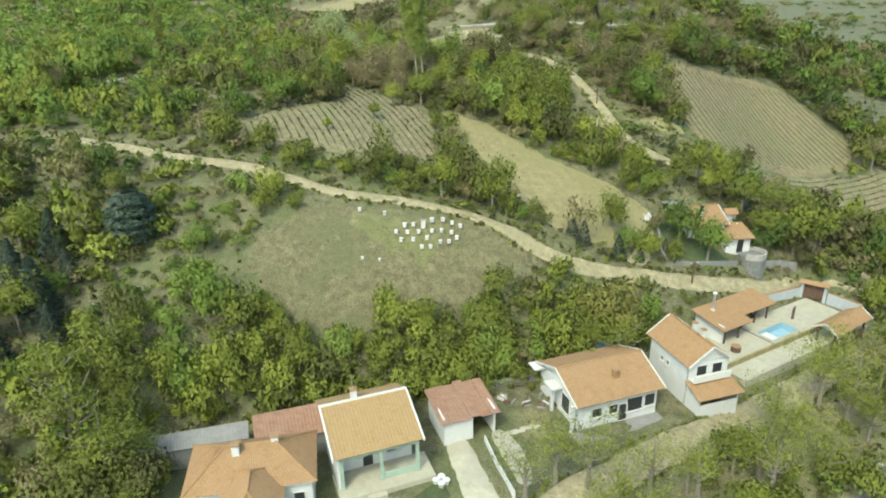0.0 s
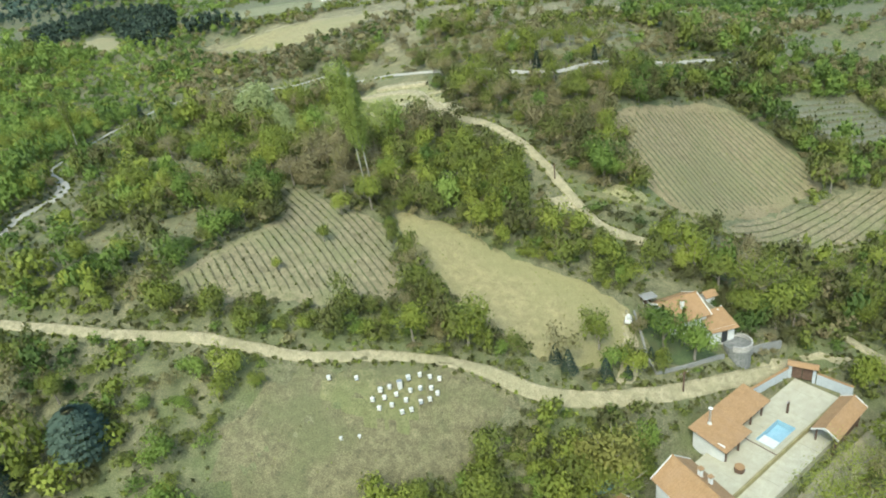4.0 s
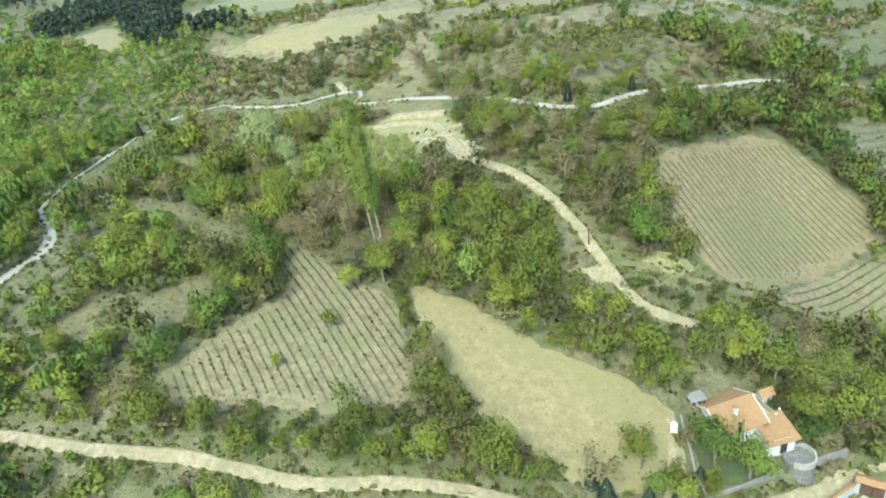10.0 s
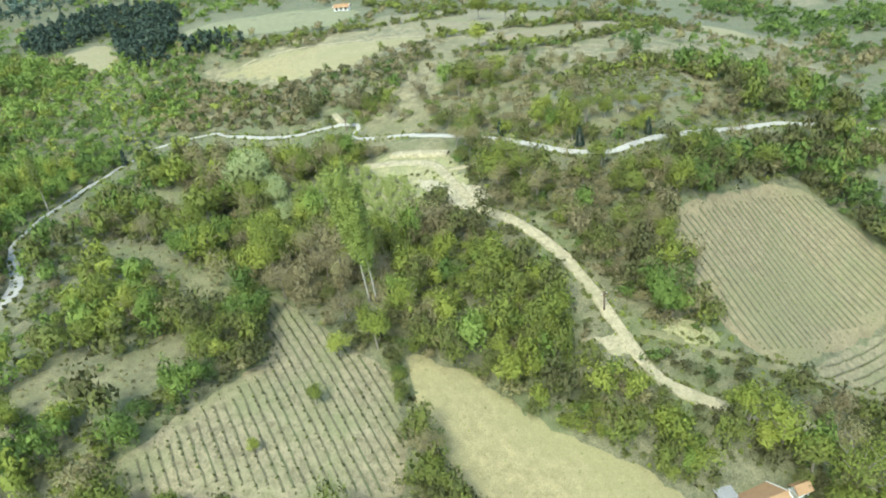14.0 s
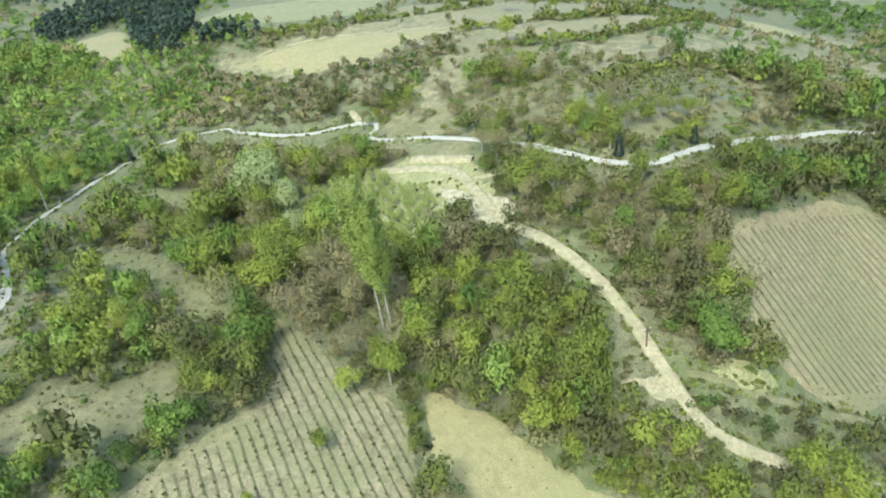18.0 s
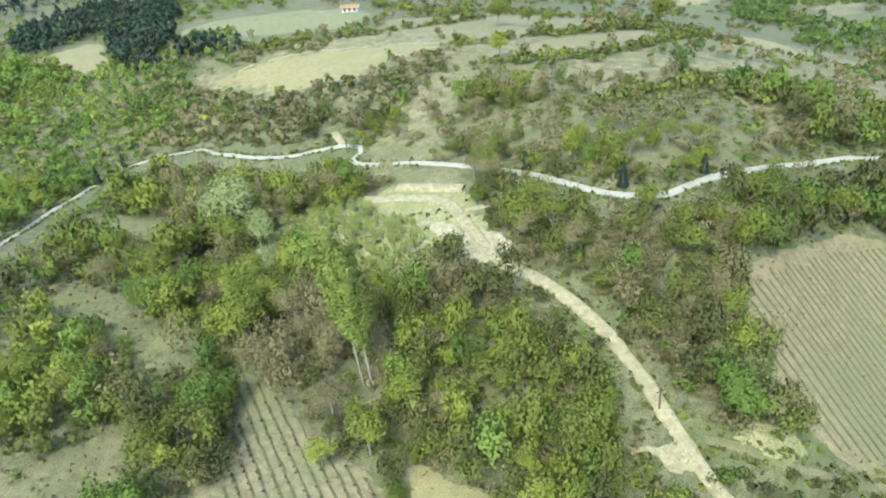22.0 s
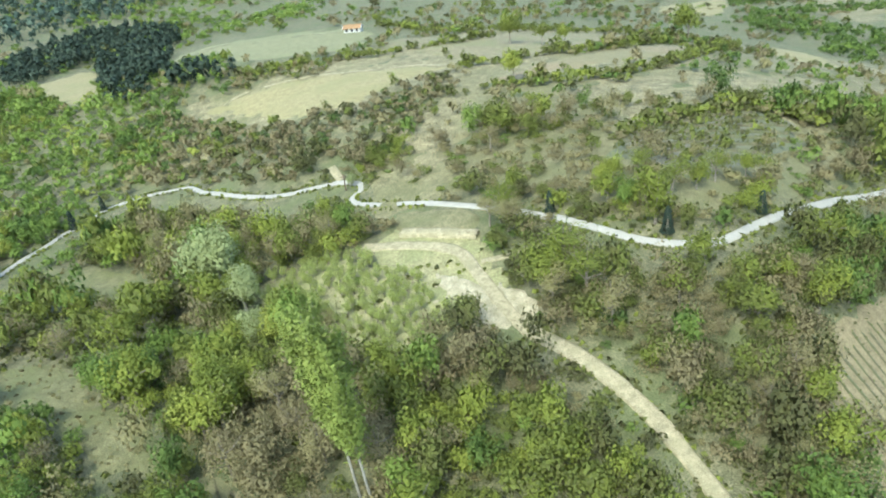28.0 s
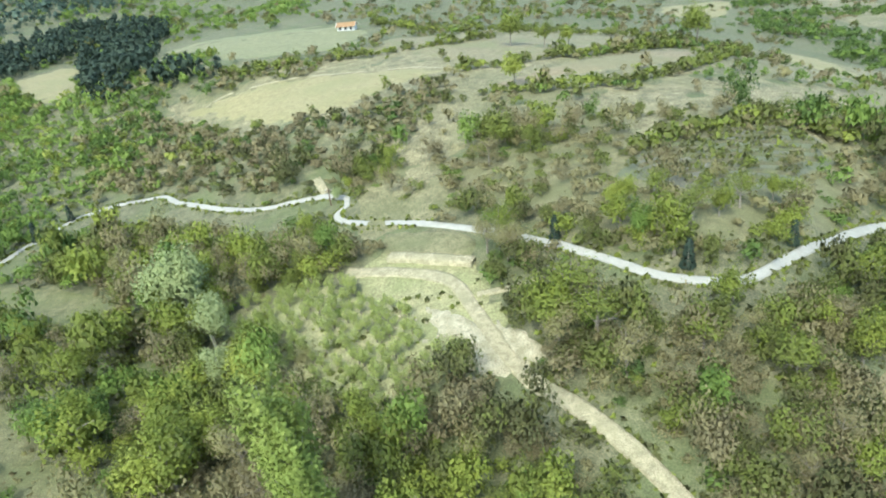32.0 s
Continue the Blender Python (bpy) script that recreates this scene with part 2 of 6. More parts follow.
# ---- the ground ----
# spot heights of the hillside, every 30 m: x from -120 to 150, y from 40 to 280
HEIGHTS = np.array([
    [14, 8, 2, -4, -4, -6, -7, -8, -8, -7],
    [19, 15, 12, 10.9, 10, 0, -4, -6, -5, -3],
    [24.2, 22.3, 24.2, 23.7, 17.7, 11.3, 1.1, -2.9, -2, 0],
    [25.5, 26, 26.9, 24.9, 26, 25.1, 8.2, 3.2, 2.1, 1.1],
    [24.5, 24.9, 25.5, 26.3, 31.3, 35.6, 20.9, 11.3, 5.1, 0.1],
    [23.2, 24.7, 25.2, 29.1, 35.4, 37.9, 32.3, 20.2, 10.1, 1.1],
    [24.6, 26.4, 27.8, 36.5, 38.1, 38.7, 35, 25, 14, 3],
    [28.2, 30.6, 33.7, 38, 38.4, 37.7, 33.9, 25.9, 16, 6],
    [33.1, 36.9, 38.7, 39.1, 38.4, 35.6, 30.8, 23.9, 17, 10]], float)


def spline(u, n):
    """Weights of the four neighbours in a row of n spot heights."""
    u = np.clip(u, 0, n - 1.000001)
    i = np.floor(u).astype(int)
    f = u - i
    w = (-.5*f + f*f - .5*f**3, 1 - 2.5*f*f + 1.5*f**3, .5*f + 2*f*f - 1.5*f**3, -.5*f*f + .5*f**3)
    return [(np.clip(i + k - 1, 0, n - 1), w[k]) for k in range(4)]


def height(x, y):
    """Height of the ground at x, y (numbers or arrays)."""
    x, y = np.asarray(x, float), np.asarray(y, float)
    z = np.zeros(np.broadcast(x, y).shape)
    for j, wy in spline((y - 40) / 30, 9):
        for i, wx in spline((x + 120) / 30, 10):
            z = z + wy * wx * HEIGHTS[j, i]
    # the house plots are cut level into the foot of the slope
    back = np.where(x < 22, 57 + .352 * (x + 32), 76 + .61 * (np.minimum(x, 47) - 22))
    past = np.maximum(0, -34 - x) + np.maximum(0, x - 52)
    cap = -0.75 + .02 * (x + 12) + np.maximum(0, y - back + past * .8) * .95 + past * .3
    u, v = (x - 36.5) * .829 + (y - 79) * .559, -(x - 36.5) * .559 + (y - 79) * .829
    cap = np.where((u > -11) & (u < 12.4) & (v > -1.9) & (v < 3.0), -2.2, cap)
    z = np.where(y < 110, np.minimum(z, cap), z)
    beyond = np.clip(y - 280, 0, 520)
    z = z - beyond * (0.055 + 0.00018 * np.clip(x, -150, 200)) + 0.00002 * np.maximum(0, y - 520) ** 2 * np.exp(-np.maximum(0, y - 900) / 700)
    z = z + 60 * np.exp(-((x + 520) / 260) ** 2 - ((y - 720) / 330) ** 2)
    z = z + 0.16 * np.sin(0.31 * x + 1.7 * np.sin(0.13 * y)) * np.sin(0.37 * y + 1.1 * np.sin(0.17 * x))
    return z


def lines(lo, hi, step, far):
    inner = list(np.arange(lo, hi + step / 2, step))
    out, d, s = [], 0, step
    while d < far:
        s *= 1.22
        d += s
        out.append(d)
    return np.array([lo - d for d in out[::-1]] + inner + [hi + d for d in out])


gx, gy = lines(-130, 160, 1.9, 4200), lines(22, 300, 1.9, 4600)
mx, my = np.meshgrid(gx, gy)
mz = height(mx, my)
ids = np.arange(mx.size).reshape(mx.shape)
quads = np.stack([ids[:-1, :-1], ids[:-1, 1:], ids[1:, 1:], ids[1:, :-1]], -1).reshape(-1, 4)
ground = obj("ground", np.stack([mx, my, mz], -1).reshape(-1, 3), quads, GROUND, True)
tagged(ground, "rough hillside of olive-green grass and scrubby earth", "ground", kind="structure")


def inside(x, y, poly):
    """Whether points lie in a polygon."""
    x, y = np.asarray(x), np.asarray(y)
    hit = np.zeros(np.broadcast(x, y).shape, bool)
    for (x0, y0), (x1, y1) in zip(poly, poly[1:] + poly[:1]):
        if y0 != y1:
            hit ^= ((y0 > y) != (y1 > y)) & (x < (x1 - x0) * (y - y0) / (y1 - y0) + x0)
    return hit


def rounded(poly, times=2):
    for _ in range(times):
        out = []
        for (x0, y0), (x1, y1) in zip(poly, poly[1:] + poly[:1]):
            out += [(x0 * .78 + x1 * .22, y0 * .78 + y1 * .22), (x0 * .22 + x1 * .78, y0 * .22 + y1 * .78)]
        poly = out
    return poly


def field(name, poly, material, label, category, step=2.0, lift=0.1, ragged=0.5, soft=2):
    """A patch of other ground draped over the hillside, with a ragged rim that sinks into it."""
    from mathutils.geometry import delaunay_2d_cdt
    rng = random.Random(name)
    rim = []
    poly = rounded(poly, soft)
    for (x0, y0), (x1, y1) in zip(poly, poly[1:] + poly[:1]):
        n = max(1, int(math.hypot(x1 - x0, y1 - y0) / step))
        for k in range(n):
            rim.append((x0 + (x1 - x0) * k / n + rng.uniform(-ragged, ragged), y0 + (y1 - y0) * k / n + rng.uniform(-ragged, ragged)))
    xs, ys = [p[0] for p in rim], [p[1] for p in rim]
    px, py = np.meshgrid(np.arange(min(xs), max(xs), step), np.arange(min(ys), max(ys), step))
    keep = inside(px, py, rim)
    pts = [Vector(p) for p in rim] + [Vector((a, b)) for a, b in zip(px[keep], py[keep])]
    v, _, f, *_ = delaunay_2d_cdt(pts, [(i, (i + 1) % len(rim)) for i in range(len(rim))], [], 1, 1e-4)
    z = height([p.x for p in v], [p.y for p in v])
    first = len(rim)
    ob = obj(name, [(p.x, p.y, z[i] + (lift if i >= first else -0.02)) for i, p in enumerate(v)], f, material, True)
    return tagged(ob, label, category, kind="structure")


def curve(pts, step=1.5):
    """A smooth line through points, sampled every step metres."""
    pts = [Vector(p) for p in pts]
    out = []
    for i in range(len(pts) - 1):
        a, b, c, d = pts[max(i - 1, 0)], pts[i], pts[i + 1], pts[min(i + 2, len(pts) - 1)]
        n = max(1, int((c - b).length / step))
        for k in range(n):
            f = k / n
            out.append(b * (1 - 2.5*f*f + 1.5*f**3) + a * (-.5*f + f*f - .5*f**3) + c * (.5*f + 2*f*f - 1.5*f**3) + d * (-.5*f*f + .5*f**3))
    out.append(pts[-1])
    return out


def ribbon(name, pts, width, material, label, lift=0.12, ruts=0.05, category="road"):
    """A road that follows a line over the ground, with worn wheel ruts and uneven edges."""
    rng = random.Random(name)
    way = curve(pts)
    verts, faces = [], []
    cross = (-1.12, -1, -.62, -.4, 0, .4, .62, 1, 1.12)
    for i, p in enumerate(way):
        d = (way[min(i + 1, len(way) - 1)] - way[max(i - 1, 0)]).normalized()
        n = Vector((d.y, -d.x))
        w = width / 2 * (1 + rng.uniform(-.12, .12))
        for c in cross:
            q = p + n * c * w
            z = float(height(q.x, q.y))
            verts.append((q.x, q.y, z + (-0.1 if abs(c) > 1.1 else lift - (ruts if abs(abs(c) - .5) < .13 else 0))))
    k = len(cross)
    for i in range(len(way) - 1):
        for j in range(k - 1):
            faces.append((i * k + j, i * k + j + 1, (i + 1) * k + j + 1, (i + 1) * k + j))
    tagged(obj(name, verts, faces, material, True), label, category, kind="structure")
    return [(p.x, p.y) for p in way], width


VINE_L = [(-31.4, 134.0), (-27.5, 129.0), (-21.0, 122.1), (-16.2, 116.9), (-10.3, 112.6), (-8.8, 106.1), (-7.8, 100.2), (-8.7, 94.3), (-15.7, 93.1), (-25.8, 93.7), (-33.9, 93.9), (-40.3, 94.8), (-42.0, 96.0), (-39.8, 98.7), (-35.7, 102.7), (-31.6, 107.4), (-27.1, 112.3), (-25.7, 116.1), (-28.7, 125.4)]
FIELD_M = [(-9.3, 114.8), (-3.8, 113.6), (3.1, 109.9), (6.5, 106.1), (13.7, 103.1), (19.0, 99.9), (22.3, 98.2), (24.5, 95.6), (22.4, 91.2), (17.9, 85.3), (10.7, 85.7), (5.8, 87.4), (1.1, 92.5), (-3.3, 98.0), (-6.9, 106.2)]
VINE_R = [(32.9, 137.6), (35.8, 141.3), (45.9, 149.8), (57.0, 158.0), (65.3, 160.6), (70.2, 155.4), (74.8, 145.6), (77.6, 138.2), (62.5, 129.6), (45.9, 117.7), (41.7, 116.5), (35.5, 118.1), (33.6, 124.7), (31.8, 131.1)]
VINE_R2 = [(45.8, 117.4), (62.4, 129.3), (79.6, 136.4), (91, 137), (84, 126), (69.7, 119.4), (59.7, 117.4), (52.1, 117.2)]
VINE_R3 = [(79.4, 157.3), (83.5, 169.4), (105.7, 175.7), (105.7, 155.8), (89.7, 147.7)]
MEADOW = [(-29.0, 80.0), (-20.4, 84.0), (-7.0, 84.6), (3.1, 83.6), (6.8, 81.0), (2.5, 77.2), (-5.5, 72.8), (-14.3, 69), (-23.0, 67.5), (-30, 71.9)]
CLEAR_1 = [(-59.5, 112.8), (-54.3, 114.1), (-48.5, 114.1), (-43.2, 116.7), (-41.1, 121.0), (-36.7, 118.9), (-35.8, 111.8), (-39.9, 108.4), (-43.7, 106.1), (-47.8, 104.9), (-55.5, 105.7)]
CLEAR_2 = [(-63.0, 148.8), (-57.9, 150.9), (-50.8, 147.8), (-45.4, 140.4), (-38.2, 137.3), (-32.7, 132.9), (-32.5, 128.6), (-40.3, 130.1), (-46.8, 136.8), (-56.4, 140.9)]
CLEAR_3 = [(-76.1, 182.1), (-62.0, 178.1), (-51.5, 171.8), (-49.6, 162.1), (-63.0, 165.4), (-72.7, 171.9)]
FIELD_A = [(-74.1, 250.7), (-62.2, 250.7), (-57.7, 255.1), (-48.4, 256.6), (-38.7, 255.4), (-24.1, 250.4), (-10.6, 249.1), (-1.8, 243.9), (-10.1, 237.7), (-16.4, 229.0), (-22.3, 221.4), (-27.3, 220.0), (-35.6, 222.0), (-42.1, 226.2), (-51.9, 237.1), (-58.9, 244.0), (-66.6, 246.6)]
FIELD_B = [(-94.6, 296.4), (-115.3, 360.5), (-106.5, 363.8), (-84.6, 356.8), (-67.8, 355.6), (-48.8, 353.4), (-38.4, 343.1), (-26.6, 311.7), (-29.2, 284.6), (-36.8, 277.4), (-47.1, 277.9), (-57.3, 277.4), (-67.7, 286.4), (-83.0, 314.4), (-102.7, 339.7)]
FIELD_C = [(2.7, 224.3), (13.5, 232.0), (25.1, 240.0), (39.5, 250.1), (59.0, 267.1), (52.5, 243.9), (37.6, 230.5), (25.6, 227.2), (16.4, 224.1), (6.2, 220.2)]
FIELD_D = [(-148.8, 310.0), (-146.9, 328.0), (-140.0, 341.1), (-116.1, 293.5), (-105.2, 272.3), (-114.6, 273.1), (-124.8, 279.2)]
FIELD_E = [(-24.7, 291.3), (-10.5, 293.1), (6.9, 286.6), (32.0, 294.3), (49.5, 293.7), (63.5, 293.3), (39.8, 257.6), (25.5, 251.1), (15.3, 249.7), (10.6, 245.4), (6.3, 243.3), (0.8, 248.7), (-9.7, 264.9), (-19.7, 273.4)]
SLOPE = [(-16.2, 200.5), (-10.6, 204.5), (-4.9, 210.4), (2.1, 211.9), (14.2, 206.7), (24.8, 210.0), (34.1, 211.5), (39.9, 204.6), (54.1, 213.8), (72.4, 223.0), (92.4, 236.2), (77.2, 213.0), (52.8, 196.7), (38.1, 192.2), (25.6, 189.1), (16.2, 191.0), (6.9, 199.1), (-0.6, 200.9), (-8.2, 191.7)]
TERRACE = [(19.4, 177.1), (24.5, 180.4), (32.1, 185.0), (39.3, 189.6), (49.0, 192.1), (53.6, 189.1), (51.8, 182.5), (41.5, 173.0), (32.5, 166.8), (25.0, 168.5), (20.0, 172.0)]
TIP = [(86.3, 267), (104.8, 330), (120, 316), (102.3, 258.5)]
BANK = [(-16, 167.2), (-12.6, 171.5), (0.3, 165.7), (1.7, 156.4), (3, 150.9), (1.2, 146.7), (-2.5, 146.3), (-7.1, 149.9), (-11.5, 155.6)]
SCRAPE = [(-7.4, 158.1), (-3.2, 155.0), (-0.1, 151.9), (1.5, 152.6), (5.4, 148.4), (6.7, 146.5), (4.0, 144.7), (1.1, 144.7), (-1.4, 145.8), (-2.5, 150.0), (-5.6, 152.5)]
SPUR_GRASS = [(-16.6, 174.8), (-17.9, 191.6), (-10.3, 194.4), (-5.6, 201.2), (-1, 213.7), (5.1, 213.6), (2.6, 198), (-3.6, 190.5), (-6.2, 182.6), (-3.1, 175.3)]
DARKSLOPE = [(-92.2, 244.0), (-79.8, 253.2), (-60.0, 239.3), (-41.2, 222.4), (-26.8, 216.5), (-14.8, 224.5), (-4.5, 235.4), (-1.8, 221.4), (-8.9, 206.3), (-14.3, 196.5), (-19.6, 192.8), (-29.1, 196.0), (-39.0, 198.6), (-50.6, 205.6), (-66.6, 214.4), (-79.0, 215.5)]
BRUSH = [(-19.6, 192.4), (-13.1, 195.3), (-2.0, 193.7), (8.2, 188.0), (18.7, 190.4), (28.4, 188.3), (40.4, 194.7), (50.2, 192.4), (59.7, 189.4), (58.6, 177.0), (39.2, 161.9), (28.7, 154.6), (21.3, 155.6), (14.3, 161.1), (6.8, 169.9), (-2.2, 176.7), (-12.3, 181.7)]
HILL = [(-72, 215.9), (-77.4, 250.4), (-61.7, 267.2), (-30.7, 270.4), (0, 305), (80.6, 321.9), (129.9, 299.9), (120, 240), (94.7, 204.7), (59.6, 185.2), (20.2, 185.4), (-10.2, 200.5), (-40.6, 207.9)]
RUBBLE = [(-13.4, 175.7), (-7.5, 173.6), (-0.3, 169.9), (-0.0, 164.3), (-5.8, 166.6), (-12.2, 169.7)]
ORCHARD = [(-35.3, 163.8), (-29.9, 167.6), (-20.1, 167.9), (-14.8, 163.0), (-8.6, 157.2), (-6.4, 152.1), (-1.4, 147.2), (-4.6, 144.7), (-10.4, 141.9), (-16.8, 144.3), (-24.8, 151.9), (-31.0, 156.8)]
FORK = [(14.1, 116.5), (14.1, 115.4), (16.6, 115.8), (17.5, 114.4), (20.4, 114.1), (21.9, 116.4), (20.7, 117.8), (19.0, 117.1), (16.7, 116.3)]
field("river_bank", [(0, 41), (12, 48.5), (26, 58.5), (40, 68.5), (55, 78), (62, 75), (46, 61), (31, 48), (14, 33), (2, 31)], DRY, "dry trampled bank between track and river", "bank", 2, .05, .6)
field("hill_pasture", HILL, PASTURE, "pale dry grass of the hill's shoulder", "pasture", 5, .06, 3)
field("brush_slope", BRUSH, DRY, "brownish grass under sparse brush above the road", "slope", 3, .08, 1.5)
field("grass_spur", SPUR_GRASS, PASTURE, "pale grassy spur above the asphalt road", "pasture", 3, .12, 1.5)
field("brushy_slope", DARKSLOPE, GROUND, "dull grass under the brush of the slope above the road", "slope", 3, .09, 1.5)
field("vineyard_west", VINE_L, SOIL, "dry tan vineyard soil with bare rows of young vines", "vineyard", 1.5)
field("ploughed_field", FIELD_M, PLOUGH, "pale straw-coloured field with faint drill rows", "field", 1.5)
field("vineyard_east", VINE_R, VINESOIL, "brown vineyard soil combed by close parallel rows", "vineyard", 1.8)
field("vineyard_strip", VINE_R2, SOIL, "grey-tan vineyard strip with widely set rows", "vineyard", 1.8)
field("vineyard_far", VINE_R3, GREYSOIL, "dull grey-green vineyard behind a hedge", "vineyard", 2.5)
field("meadow", MEADOW, MEADOWSOIL, "dry trampled meadow round the beehives", "meadow", 1.5, ragged=1.9)
field("meadow_patch", [(-19, 80.5), (-17.5, 83.2), (-12, 83.4), (-7, 83), (-4.5, 81), (-8, 76.8), (-12.5, 76.2), (-16, 78.2)], MEADOWGRASS, "greener grass between the beehives", "meadow", 1.2, .14, 1.0)
field("clearing_west", CLEAR_1, DRY, "dry brownish clearing among bushes", "clearing", 2, ragged=1)
field("clearing_middle", CLEAR_2, MEADOWGRASS, "grassy clearing in the wood", "clearing", 2, ragged=1)
field("clearing_upper", CLEAR_3, MEADOWGRASS, "grassy clearing beside the asphalt road", "clearing", 2, ragged=1)
field("field_upper", FIELD_A, PLOUGH, "pale ploughed field on the hill's shoulder", "field", 4, .2)
field("field_top", FIELD_B, GREENFIELD, "large pale field below a farmhouse", "field", 5)
field("field_brown", FIELD_C, REDSOIL, "long brown field along a hedge", "field", 4, .2)
field("field_pine", FIELD_D, PLOUGH, "pale field between dark pine woods", "field", 5)
field("field_back", FIELD_E, SOIL, "tan field with scattered trees", "field", 4, .2)
field("dry_slope", SLOPE, PASTURE, "dry grassy slope with scattered low bushes", "slope", 4, .16, ragged=2)
field("vine_terrace", TERRACE, GREYSOIL, "grey terraced vineyard slope", "vineyard", 2, .42, ragged=1.5)
field("orchard_grass", ORCHARD, KNOLL, "pale grass between young orchard bushes", "orchard", 2, .1, 1.2)
field("field_distant", [(157.5, 663.4), (232.7, 853.8), (273.7, 800.2), (186.3, 576.9)], PLOUGH, "distant pale field across the valley", "field", 14, .8, 3)
field("pasture_distant", [(303.3, 729.6), (315.0, 604.6), (210.6, 425.2), (223.5, 517.0)], PASTURE, "distant green pasture across the valley", "pasture", 14, .8, 3)
field("field_tip", TIP, PLOUGH, "narrow striped field on the ridge", "field", 4)
field("track_bank", BANK, KNOLL, "dry grassy bank at the top of the track", "bank", 1.5, .1, 1.0)
field("spoil_patch", SCRAPE, SPOIL, "bare pale scraped earth and stones beside the track", "earth", .8, .2, .5)
for k, (px, py, pr) in enumerate(((-6.6, 151.2, .7), (-1.2, 144.4, .6))):
    field("bare_patch_" + str(k), [(px + pr * math.cos(j * 1.05 + k) * (1.3 - .5 * (j % 2)), py + pr * math.sin(j * 1.05 + k) * (1 - .3 * (j % 3 == 0))) for j in range(6)], SPOIL, "small patch of stony pale earth", "earth", .5, .14, .15)
field("stony_patch", [(25.4, 118.0), (29.0, 119.6), (33.3, 119.1), (34.0, 116.5), (30.1, 115.4), (26.5, 116.4)], KNOLL, "pale stony grass beside the fork", "earth", 1.0, .14, .5)
field("rubble_bank", RUBBLE, DRY, "brown crumbling earth bank between road and ledge", "bank", 1.0, .25, .5)
field("track_fork", FORK, DIRT, "bare pale earth where the tracks part", "earth", 1.0, .15, .4)

def row_lines(poly, angle, spacing, step=1.0):
    """Points along parallel rows across a field."""
    poly = rounded(poly, 2)
    c, s = math.cos(radians(angle)), math.sin(radians(angle))
    u = [x * c + y * s for x, y in poly]
    v = [-x * s + y * c for x, y in poly]
    for b in np.arange(min(v) + spacing / 2, max(v), spacing):
        a = np.arange(min(u), max(u), step)
        x, y = a * c - b * s, a * s + b * c
        ok = inside(x, y, poly)
        run = []
        for k in range(len(a)):
            if ok[k]:
                run.append((x[k], y[k]))
            elif run:
                yield run[1:-1], (-s, c)
                run = []
        if run:
            yield run[1:-1], (-s, c)


def row_ridges(name, poly, angle, spacing, width, tall, material, label, up=.1):
    """The low ridges of tilled earth under the rows, in one mesh."""
    rng = random.Random(name)
    verts, faces = [], []
    for run, n in row_lines(poly, angle, spacing, 1.4):
        if len(run) < 2:
            continue
        start = len(verts)
        for x, y in run:
            w, j = width / 2 * rng.uniform(.75, 1.25), rng.uniform(-.08, .08)
            for o, h in ((-w, .04), (0, tall * rng.uniform(.6, 1.3)), (w, .04)):
                px, py = x + n[0] * (o + j), y + n[1] * (o + j)
                verts.append((px, py, float(height(px, py)) + up + h))
        for i in range(len(run) - 1):
            for j in range(2):
                a = start + i * 3 + j
                faces.append((a, a + 1, a + 4, a + 3))
    return tagged(obj(name, verts, faces, material, True), label, "rows", kind="stuff")


row_ridges("vine_ridges_west", VINE_L, -62, 1.15, .26, .08, ROWSOIL, "low weedy ridges under young vines")
row_ridges("drill_rows", FIELD_M, -61, 1.7, .3, .05, PLOUGH, "faint drill rows in a pale field")
row_ridges("vine_ridges_east", VINE_R, -66, 1.5, .46, .2, ROWSOIL, "close straight ridges of a brown vineyard")
row_ridges("vine_ridges_strip", VINE_R2, 32, 1.4, .3, .16, ROWSOIL, "straight ridges of a vineyard strip")
row_ridges("vine_ridges_far", VINE_R3, 20, 2.2, .9, .2, ROWSOIL, "ridges of a dull far vineyard")
row_ridges("terrace_rows", TERRACE, 14, 2.2, .7, .5, ROWSOIL, "grey terrace rows on the slope", .4)

LANE = ribbon("dirt_lane", [(-94.7, 103.8), (-75, 97), (-60.1, 94.2), (-47.5, 91.0), (-35.0, 88.9), (-26.9, 86.9), (-18.7, 85.3), (-9, 85.3), (0.0, 83.9), (8.1, 82.0), (15.1, 82.0), (22.6, 83.1), (29.4, 85.4), (38.5, 88.6), (46.6, 91), (56, 90.5), (70, 84)], 1.45, DIRT, "pale dirt lane with worn wheel ruts")
TRACK = ribbon("dirt_track", [(75, 82), (62, 90.5), (55.9, 96.6), (54.3, 97.7), (51.6, 100.1), (49.0, 102.5), (46.5, 105.1), (44.2, 107.7), (37.5, 108.1), (31.0, 108.4), (25.6, 109.8), (22.9, 111.8), (20.3, 117.2), (19.1, 119.8), (18.2, 122.8), (16.4, 126.4), (14.0, 131.2), (10.6, 136.0), (7.4, 139.9), (4.3, 143.2), (2.2, 147.1), (0.4, 151.7), (-1.2, 155.7), (-2.9, 160.0), (-5.6, 162.8), (-11.4, 165.9), (-15.0, 167.7), (-17.6, 168.6)], 1.6, DIRT, "pale dirt track climbing through the wood", lift=.26)
SPUR = ribbon("dirt_spur", [(-0.4, 157.1), (3.3, 157.1), (6.8, 157.2), (9.4, 156.8)], .8, DIRT, "short faint dirt spur off the track", lift=.24)
BYWAY = ribbon("field_path", [(22.7, 117.4), (26.0, 117.0), (30.7, 115.5), (37.7, 115.5), (43.5, 116.4), (47.3, 116.5), (52.0, 116.4), (59.9, 116.9), (68.6, 118.8), (86, 123.8), (104, 130)], 1.0, DRY, "grassy path along the vineyard's lower edge", ruts=.03)
